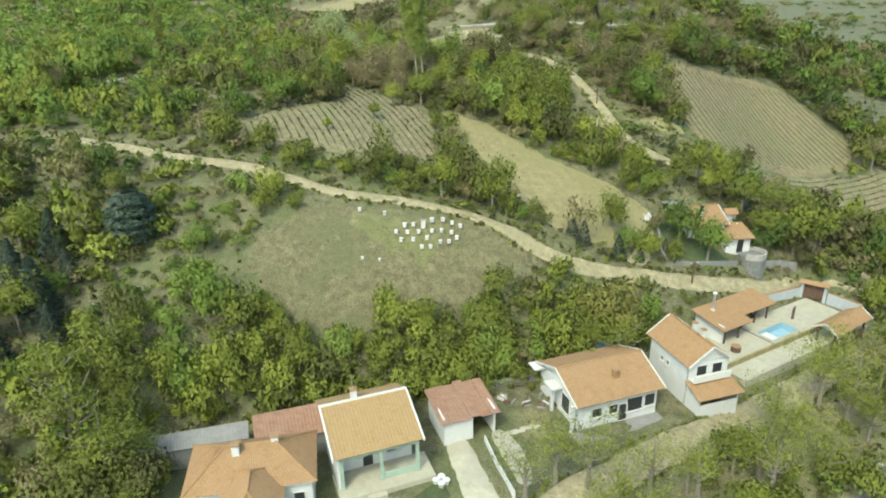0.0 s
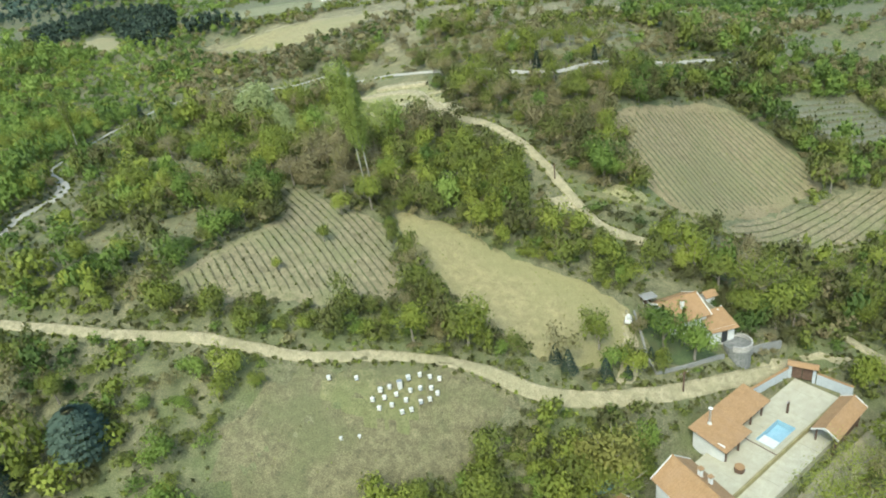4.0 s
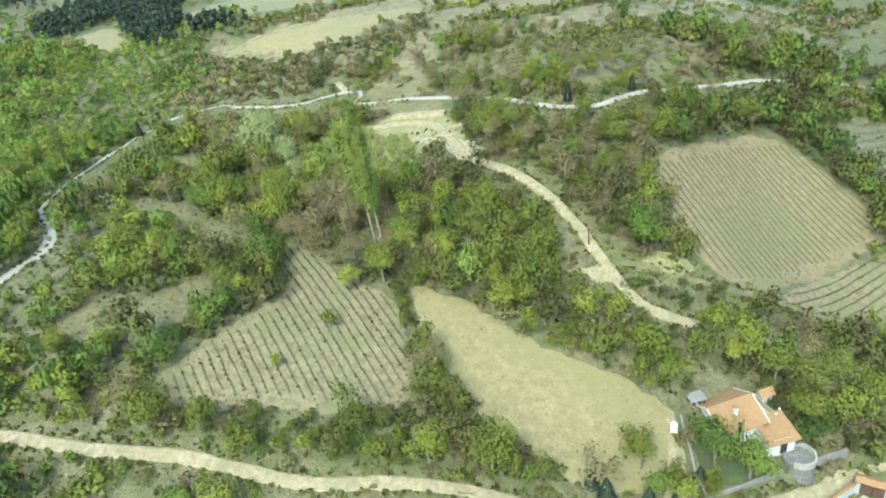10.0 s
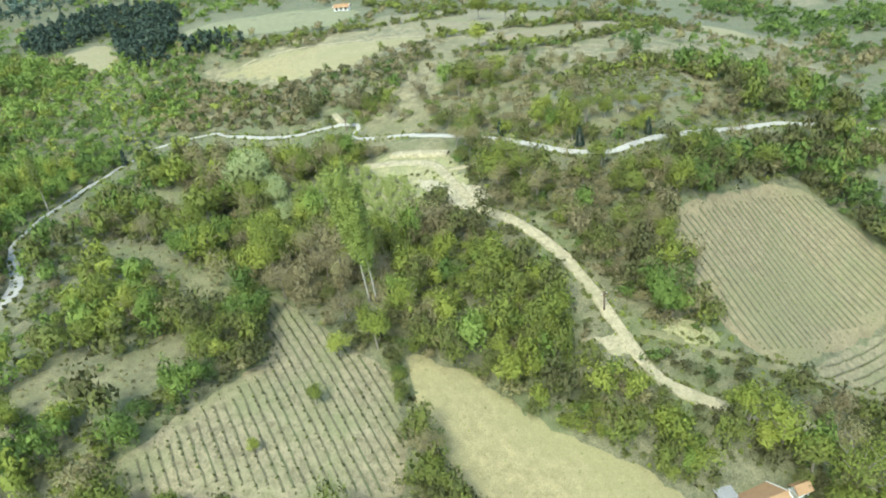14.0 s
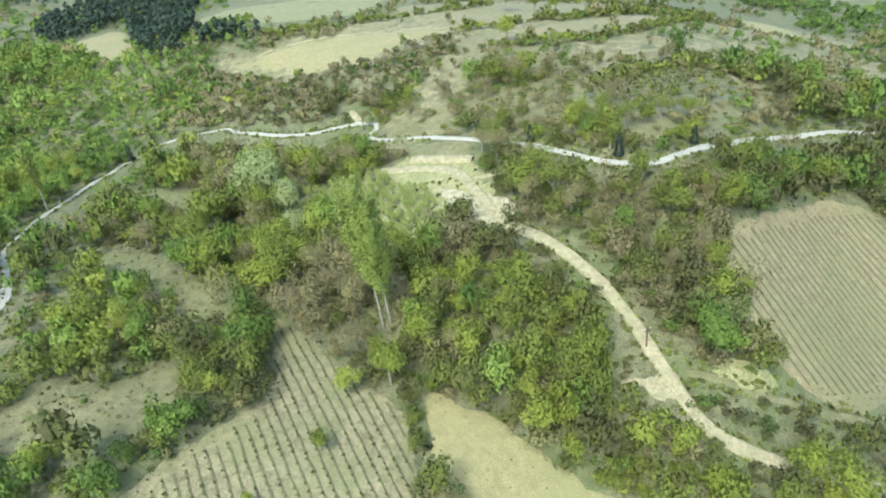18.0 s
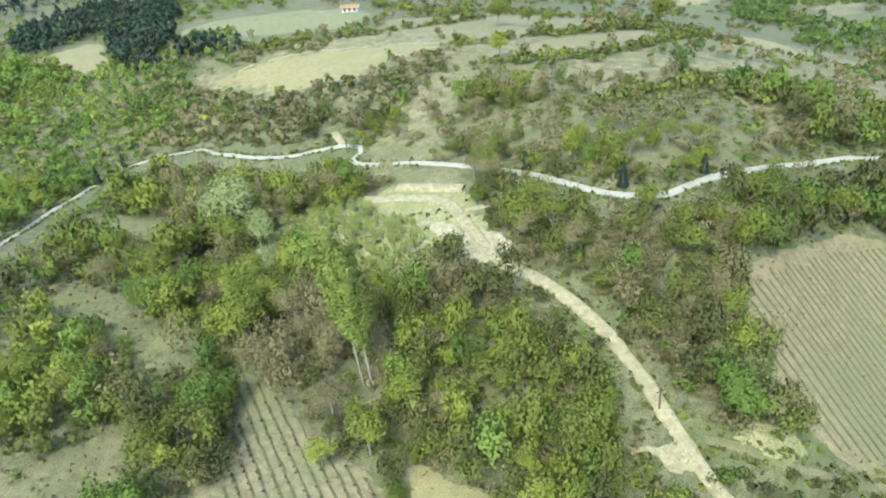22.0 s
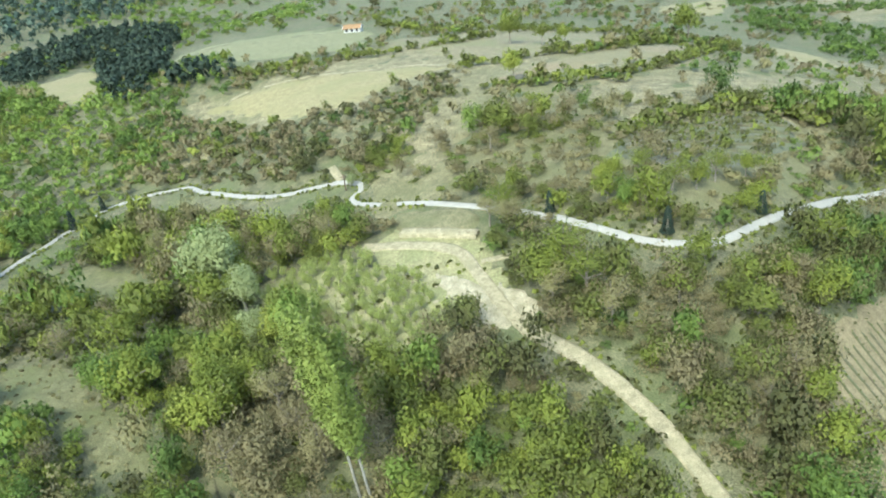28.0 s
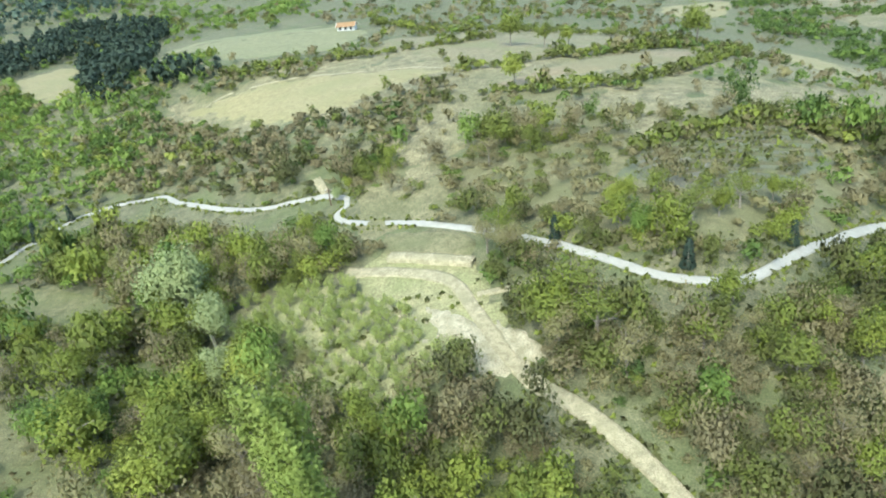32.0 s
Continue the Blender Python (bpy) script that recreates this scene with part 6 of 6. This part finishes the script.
wall_run("courtyard_wall", [(37.3, 86.4), (44.6, 90.0)], 1.5, .25, BLUEPLASTER, TILE, "pale blue rendered wall with a tiled coping", level=CY)
wall_run("courtyard_wall_east", [(47.6, 88.0), (50.4, 84.4)], 1.5, .25, BLUEPLASTER, TILE, "pale blue courtyard wall beside the gate", level=CY)
wall_run("courtyard_kerb", [(28.2, 70.4), (35.2, 75.1), (42.4, 79.9), (48.8, 84.2)], .4, .25, PLOUGH, None, "low ochre kerb wall along the courtyard", deep=3, level=CY)
gate = base("courtyard_gate", 46.1, 89.1, CY, -32)
for x in (-1.5, 1.5):
    part("pillar", bevelled((x - .2, x + .2, -.2, .2, -1, 2.4)), BLUEPLASTER, gate)
for x in (-.66, .66):
    leaf = part("gate_leaf", boxed((x - .62, x + .62, -.05, .05, .05, 2.1)), TIMBER, gate, "dark wooden gate leaf")
    for k in range(5):
        part("board", boxed((x - .6 + k * .25, x - .38 + k * .25, -.08, -.052, .1, 2.05)), TIMBER, leaf)
slope(gate, ((-1.95, -.75, 2.4), (1.95, -.75, 2.4), (1.95, 0, 2.75), (-1.95, 0, 2.75)))
slope(gate, ((1.95, .75, 2.4), (-1.95, .75, 2.4), (-1.95, 0, 2.75), (1.95, 0, 2.75)))
tagged(gate, "dark timber double gate under a small tiled canopy", "gate")

lounge = base("pool_house", 32.7, 81.0, CY, 34)
part("wall", boxed((-5.6, 5.6, 1.7, 1.9, -2, 2.6), (-5.6, -5.4, -2.4, 1.7, -2, 2.4), (5.2, 5.4, -.6, 1.7, -2, 2.4)), PLASTER, lounge)
part("back_room", boxed((-5.4, -2, .4, .5, -2, 2.4)), TIMBER, lounge, "dark timber partition")
for x in (-5.3, -2.6, 0, 2.6, 5.1):
    y = -2.5 if x < -.5 else -1.0
    part("post", boxed((x - .09, x + .09, y - .09, y + .09, -.05, 2.2)), TIMBER, lounge)
slope(lounge, ((-6.2, -3.0, 2.15), (-.6, -3.0, 2.15), (-.6, 2.3, 3.0), (-6.2, 2.3, 3.0)), TILE)
slope(lounge, ((-.6, -1.6, 2.35), (6.0, -1.6, 2.35), (6.0, 2.3, 3.0), (-.6, 2.3, 3.0)), TILE)
flue = part("flue", tube([(-3.6, 1.0, 2.4), (-3.6, 1.0, 5.2)], [.13, .13], 9), METAL, lounge, "tall steel flue pipe")
part("cowl", tube([(-3.6, 1.0, 5.15), (-3.6, 1.0, 5.25), (-3.6, 1.0, 5.45)], [.3, .3, .05], 9), WHITE, flue)
part("collar", tube([(-3.6, 1.0, 2.78), (-3.6, 1.0, 3.0)], [.3, .22], 9), WHITE, flue)
tagged(lounge, "open pool house with a stepped clay-tiled roof", "pool house")

hut = base("tiled_canopy", 45.4, 79.2, .1, 37)
for x in (-3.5, 0, 3.5):
    for y in (-1.1, 1.1):
        part("post", boxed((x - .1, x + .1, y - .1, y + .1, -2, 2.5)), TIMBER, hut)
gabled(hut, 7.6, 2.6, 2.5, .75, .4, TILE)
part("side_board", boxed((-3.6, 3.6, -1.25, -1.15, 0, 1.0)), TIMBER, hut)
tagged(hut, "open-sided canopy with a clay-tiled saddle roof", "canopy")
tub = base("wooden_tub", 30.6, 74.2, CY, 0)
part("body", tube([(0, 0, 0), (0, 0, .35), (0, 0, .7)], [.55, .62, .55], 12), TIMBER, tub)
part("rim", tube([(0, 0, .7), (0, 0, .78)], [.6, .6], 12), TILE, tub)
tagged(tub, "round brown tub on the paving", "tub")

# ---- the villa above the lane ----
VZ = 7.2
villa = base("villa", 30.6, 96, VZ, 16)
shell(villa, 5.6, 6.0, 3.4)
gabled(villa, 5.6, 6.0, 3.5, 1.6, .5, TILE)
low = new("side_wing")
low.parent = villa
low.matrix_local = pose(4.0, -3.6, -.6, 0, 0, -6)
shell(low, 3.6, 3.4, 2.5)
slope(low, ((-2.1, -2.3, 2.35), (2.2, -2.3, 2.35), (2.2, 2.0, 3.3), (-2.1, 2.0, 3.3)), TILE)
chimney(villa, -.2, -1.5, 4.0, 5.4, .22)
for y, z in ((1.2, 1.2), (-1.2, 1.2)):
    opening(villa, "window", 2.8, y, z, .9, 1.1, 90)
opening(low, "window", 1.8, -.2, .9, 1.0, 1.1, 90)
opening(low, "house_door", .3, -1.7, 0, .95, 2.0, 0)
opening(villa, "window", -1.2, -3.0, 1.2, 1.1, 1.2, 0)
part("upper_terrace", bevelled((2.9, 5.6, -2.0, 1.6, 1.6, 1.8), (5.48, 5.6, -2.0, 1.6, 1.8, 2.5)), PAVING, villa, "paved upper terrace with a parapet")
part("terrace_wall", boxed((2.95, 5.5, -1.95, 1.55, -2.5, 1.6)), PLASTER, villa, "white wall under the terrace")
for y in (-2.2, 1.8):
    part("post", boxed((5.3, 5.5, y - .1, y + .1, -2.5, 2.7)), PLASTER, villa)
part("turret", boxed((5.62, 7.2, .6, 1.8, -3.2, 3.1)), PLASTER, villa, "white turret")
slope(villa, ((5.3, .3, 3.05), (7.5, .3, 3.05), (7.5, 1.2, 3.8), (5.3, 1.2, 3.8)), TILE)
slope(villa, ((7.5, 2.1, 3.05), (5.3, 2.1, 3.05), (5.3, 1.2, 3.8), (7.5, 1.2, 3.8)), TILE)
lampost = part("lamp_post", tube([(6.6, -1.4, -3), (6.6, -1.4, 2.2)], [.05, .05], 6), METAL, villa)
part("globe", tube([(6.6, -1.4, 2.2), (6.6, -1.4, 2.36), (6.6, -1.4, 2.52)], [.12, .2, .1], 8), WHITE, lampost)
part("terrace", tube([(5.4, -6.6, -5), (5.4, -6.6, -.5)], [1.9, 1.85], 20), GRAVEL, villa, "round paved terrace")
bm = bmesh.new()
for k in range(15):
    a0, a1 = radians(-150 + k * 18), radians(-150 + (k + 1) * 18)
    q = [bm.verts.new((5.4 + r * math.cos(a), -6.6 + r * math.sin(a), z)) for a in (a0, a1) for r in (1.7, 1.92) for z in (-.8, .05)]
    for f in ((0, 1, 5, 4), (2, 6, 7, 3), (1, 3, 7, 5), (0, 4, 6, 2)):
        bm.faces.new([q[i] for i in f])
part("parapet", bm, STONE, villa, "curved stone parapet")
tagged(villa, "small white villa with a clay-tiled roof and round terrace", "villa")
garden_wall("garden_wall", [(24.4, 95.5), (24.2, 91), (24.0, 88.4), (24.4, 86.1), (30.2, 88.0), (35.2, 89.9)], .5, .25, CONCRETE, "low grey garden wall falling towards the lane")
garden_wall("garden_wall_east", [(39.4, 91.2), (45.1, 93.4)], 1.1, .25, CONCRETE, "grey concrete garden wall by the lane")

# ---- beehives ----
def beehive(box_colour, lid_colour):
    e = new("beehive")
    part("stand", boxed((-.26, .26, -.2, -.14, 0, .14), (-.26, .26, .14, .2, 0, .14)), TIMBER, e)
    part("body", bevelled((-.27, .27, -.24, .24, .14, .52)), box_colour, e)
    part("super", bevelled((-.26, .26, -.23, .23, .52, .76)), box_colour, e)
    part("lid", bevelled((-.31, .31, -.28, .28, .76, .86)), lid_colour, e, "white sheet lid")
    part("entrance", boxed((-.16, .16, -.262, -.241, .17, .21)), DARK, e)
    return tagged(e, "white wooden beehive in the dry meadow", "beehive", "beehives of the apiary")


hive = beehive(WHITE, WHITE)
hive2 = beehive(BLUEPLASTER, WHITE)
tagged(hive2, "pale blue beehive with a white lid", "beehive")
spots = [(-10.9, 80.3), (-11.9, 79.4), (-10.5, 79.7), (-11.2, 78.7), (-9.8, 80.7), (-8.5, 81.2), (-7.5, 81.7), (-6.1, 82.1), (-4.9, 82), (-9.7, 79.1), (-9.1, 80.1), (-8, 79.7), (-7.4, 80.6), (-6.2, 80.9), (-4.9, 81), (-8.6, 78.6), (-7.5, 78.9), (-6.3, 79.7), (-5.2, 80), (-4.2, 80.6), (-3.8, 81.9), (-17, 81.9), (-13.7, 81.8)]
rnd = random.Random(4)
for i, (x, y) in enumerate(spots):
    src = hive2 if i in (6, 13, 17, 22) else hive
    m = pose(x, y, float(height(x, y)) + .08, 0, 0, rnd.uniform(-25, 25)) @ Matrix.Scale(.86, 4)
    if i in (0, 6):
        src.matrix_world = m
    else:
        copy_thing(src, m)
stack = base("hive_stack", -8.6, 80.9, float(height(-8.6, 80.9)) + .08, 15)
for k in range(4):
    part("hive_box", bevelled((-.26 + k * .02, .26 + k * .02, -.24, .24, k * .27, k * .27 + .26)), WHITE, stack)
part("lid", bevelled((-.3, .34, -.28, .28, 1.08, 1.15)), METAL, stack)
tagged(stack, "tall stack of white hive boxes", "beehive", "beehives of the apiary")
for x, y in ((-15.8, 75.9), (-13.7, 76.2)):
    t = base("feed_bucket", x, y, float(height(x, y)) + .08, 0)
    part("bucket", tube([(0, 0, 0), (0, 0, .32)], [.15, .18], 10), WHITE, t)
    part("rim", tube([(0, 0, .3), (0, 0, .34)], [.2, .2], 10), WHITE, t)
    tagged(t, "white bucket in the grass", "bucket")

# ---- cart at the field's edge ----
cart = base("garden_trailer", 23.0, 93.6, float(height(23.0, 93.6)) + .1, 70)
part("tray", bevelled((-.7, .7, -.45, .45, .38, .78)), WHITE, cart)
part("tank", tube([(-.5, 0, .95), (.5, 0, .95)], [.3, .3], 12), WHITE, cart, "white plastic tank")
part("drawbar", tube([(.7, 0, .42), (1.3, 0, .35)], [.04, .04], 6), METAL, cart)
for y in (-.52, .52):
    w = part("wheel", tube([(0, y - .07, .28), (0, y + .07, .28)], [.28, .28], 14), DARK, cart)
    part("rim", tube([(0, y - .08, .28), (0, y + .08, .28)], [.14, .14], 10), METAL, w)
tagged(cart, "small white garden trailer with a tank", "trailer")
junk = base("wood_shelter", 27.0, 97.4, float(height(27.0, 97.4)), 10)
for u in (-.8, .8):
    for v in (-.6, .6):
        part("post", boxed((u - .05, u + .05, v - .05, v + .05, -.3, 1.3)), TIMBER, junk)
part("roof_sheet", bevelled((-1.1, 1.1, -.9, .9, 1.3, 1.36)), CONCRETE, junk)
for k in range(6):
    part("log", tube([(-.6 + .2 * k, -.55, .15 + .2 * (k % 2)), (-.55 + .2 * k, .5, .15 + .2 * (k % 2))], [.1, .1], 7), TIMBER if k % 3 else WHITE, junk)
tagged(junk, "small shelter heaped with grey timber beside the villa", "shelter")
field("villa_lawn", [(24.5, 86.6), (24.6, 95), (28, 95), (33, 91.5), (35, 89.6), (30, 88.4)], LAWN, "shaded green lawn inside the garden wall", "lawn", 1.2, .07, .2)
field("field_edge_path", [(18.2, 83.8), (20.4, 88.2), (21.6, 92), (22.4, 96), (23.9, 96), (23.6, 91), (22.8, 87.5), (21, 84)], DIRT, "worn pale strip along the garden wall", "path", .8, .1, .15)

field("lane_apron", [(33, 86.4), (39, 89.6), (45.5, 92.5), (50, 93), (56, 92.3), (55, 89.6), (46, 90.2), (39, 87.7)], DIRT, "wide pale dirt apron in front of the gate", "earth", 1.0, .13, .25)
field("garden_ramp", [(35.4, 90), (37.6, 92), (39.6, 91.4), (37.4, 89.9)], GRAVEL, "short gravel ramp into the garden", "path", .8, .16, .1)

# ---- poles ----
def pole(tall, wires=True):
    e = new("utility_pole")
    part("post", tube([(0, 0, -.5), (0, 0, tall)], [.13, .09], 8), TIMBER, e)
    part("crossarm", boxed((-.6, .6, -.05, .05, tall - .5, tall - .38)), TIMBER, e)
    for x in (-.5, 0, .5):
        part("insulator", tube([(x, 0, tall - .38), (x, 0, tall - .2)], [.05, .04], 6), WHITE, e)
    return tagged(e, "dark wooden utility pole", "pole", "utility poles")


pl = pole(3.4)
stand(pl, 27.6, 84.7, 20)
for x, y, t in ((59.6, 116.9, 60), (18.6, 120.3, 30), (-22.6, 189.5, 0)):
    again(pl, x, y, t, .9)

# ---- yard clutter behind the garages ----
for i, (x, y, w, d, a) in enumerate(((13.6, 73.3, 3.0, 1.6, 20), (16.2, 74.5, 2.0, 1.2, 30))):
    t = base("blue_tarp", x, y, float(height(x, y)) + 1.9, a)
    bm = bmesh.new()
    grid = [[bm.verts.new((-w/2 + w * u / 6, -d/2 + d * v / 4, .16 * math.sin(u * 1.3 + i) * math.cos(v * 1.1))) for v in range(5)] for u in range(7)]
    for u in range(6):
        for v in range(4):
            bm.faces.new((grid[u][v], grid[u + 1][v], grid[u + 1][v + 1], grid[u][v + 1]))
    bmesh.ops.solidify(bm, geom=bm.faces[:], thickness=.02)
    part("sheet", bm, BLUE, t)
    for u, v in ((-1, -1), (1, -1), (1, 1), (-1, 1)):
        part("prop", boxed((u * w * .42 - .04, u * w * .42 + .04, v * d * .42 - .04, v * d * .42 + .04, -2.4, 0)), TIMBER, t)
    tagged(t, "sagging light blue tarpaulin on props", "tarpaulin")
rnd = random.Random(9)
for i in range(16):
    x, y = 1.5 + rnd.uniform(0, 6.5), 62.5 + rnd.uniform(0, 2.0) + .2 * i / 3
    t = base("stacked_boards", x, y, float(height(x, y)), rnd.uniform(0, 180))
    for k in range(rnd.randint(2, 4)):
        part("board", bevelled((-.5, .5, -.08 + k * .17, .06 + k * .17, 0, .25 + .2 * rnd.random())), rnd.choice((TIMBER, WHITE, STONE, CONCRETE)), t)
    tagged(t, "small heap of boards and blocks behind the garage", "heap", "heaps in the yard")
field("lawn", [(-8.5, 46.5), (-5, 51), (-3.6, 50.2), (-3.2, 47), (-5, 44)], LAWN, "short green lawn in front of the porch", "lawn", 1, .08, .2)
field("driveway", [(-4.9, 57), (-2.4, 57.9), (-.6, 53.5), (1.2, 49), (3, 45), (0, 44), (-2.6, 50)], PAVING, "pale concrete driveway", "driveway", 1, .12, .1, 1)
field("garden_path", [(-.1, 58.6), (1.8, 59.4), (3.6, 56), (4.6, 51), (3.2, 50), (1.6, 54.5)], PAVING, "pale concrete path", "path", 1, .12, .1, 1)
field("yard_bare", [(1.8, 62), (6.4, 64), (7.4, 59), (5.4, 55), (4, 57), (2.4, 60)], DRY, "trampled yard between the houses", "yard", 1, .06, .3)
field("cross_path", [(1.4, 58.6), (5.6, 60.4), (5.8, 59.4), (1.8, 57.7)], PAVING, "narrow pale path across the yard", "path", .8, .16, .05, 1)
wall_run("yard_fence", [(-.3, 57), (.9, 53.2), (2.6, 49)], .7, .14, PLASTER, None, "low white wall beside the driveway", deep=.6)
wall_run("back_wall", [(-1, 66.5), (4, 67.5), (8, 69.4)], 1.0, .2, CONCRETE, None, "grey concrete wall behind the yard", deep=1)
cluster = base("garden_ornaments", -4.4, 50.6, float(height(-4.4, 50.6)), 0)
for k in range(4):
    part("pot", tube([(math.cos(k * 1.6) * .5, math.sin(k * 1.6) * .5, 0), (math.cos(k * 1.6) * .5, math.sin(k * 1.6) * .5, .5)], [.25, .38], 9), WHITE, cluster)
tagged(cluster, "cluster of white garden pots on the lawn", "pots")

# ---- river ----
field("river_bed", RIVER, GRAVEL, "grey gravel river bed", "river bed", 2, .1, .8)
field("river_water", [(-34, -32), (-4, 10), (14, 28), (32, 45), (45, 56), (60, 66), (90, 75), (120, 82), (122, 79), (92, 71), (64, 62), (48, 51), (36, 40), (20, 24), (2, 4), (-22, -34)], WATER, "shallow grey river water", "water", 1.5, .25, .5)
dw = base("driftwood_trunk", 42.4, 58.8, float(height(42.4, 58.8)) + .35, -38)
part("stem", tube([(-2.2, 0, 0), (0, .1, .05), (2.4, -.1, 0)], [.2, .17, .08]), PALEBARK, dw)
part("root", tube([(-2.1, 0, 0), (-2.6, .3, .35)], [.14, .04], 5), PALEBARK, dw)
tagged(dw, "bleached driftwood trunk on the gravel", "driftwood")

# ---- farmhouse on the far hill ----
fz = float(height(-38, 331))
far = base("farmhouse", -38, 331, fz, -8)
shell(far, 6, 3.6, 1.6)
gabled(far, 6, 3.6, 1.7, .9, .45, TILE)
for x in (-1.9, 0, 1.9):
    opening(far, "window", x, -1.8, .4, .9, .95, 0)
tagged(far, "low farmhouse with a tan tiled roof on the hilltop", "farmhouse")
wood_bits = random.Random(12)
for i in range(40):
    x, y = wood_bits.uniform(-10, 2), wood_bits.uniform(0, 1)
    y = 150.3 - .55 * (x - -2) + wood_bits.uniform(-2.2, 2.2)
    s = wood_bits.uniform(.08, .28)
    bm = bmesh.new()
    bmesh.ops.create_icosphere(bm, subdivisions=1, radius=s)
    for v in bm.verts:
        v.co *= wood_bits.uniform(.7, 1.2)
    me = bpy.data.meshes.new("boulder")
    bm.to_mesh(me)
    bm.free()
    me.materials.append(SPOIL)
    r = new("boulder", me)
    r.location = (x, y, float(height(x, y)) + s * .4)
    tagged(r, "pale boulder on the scraped earth", "boulder", "boulders by the track")
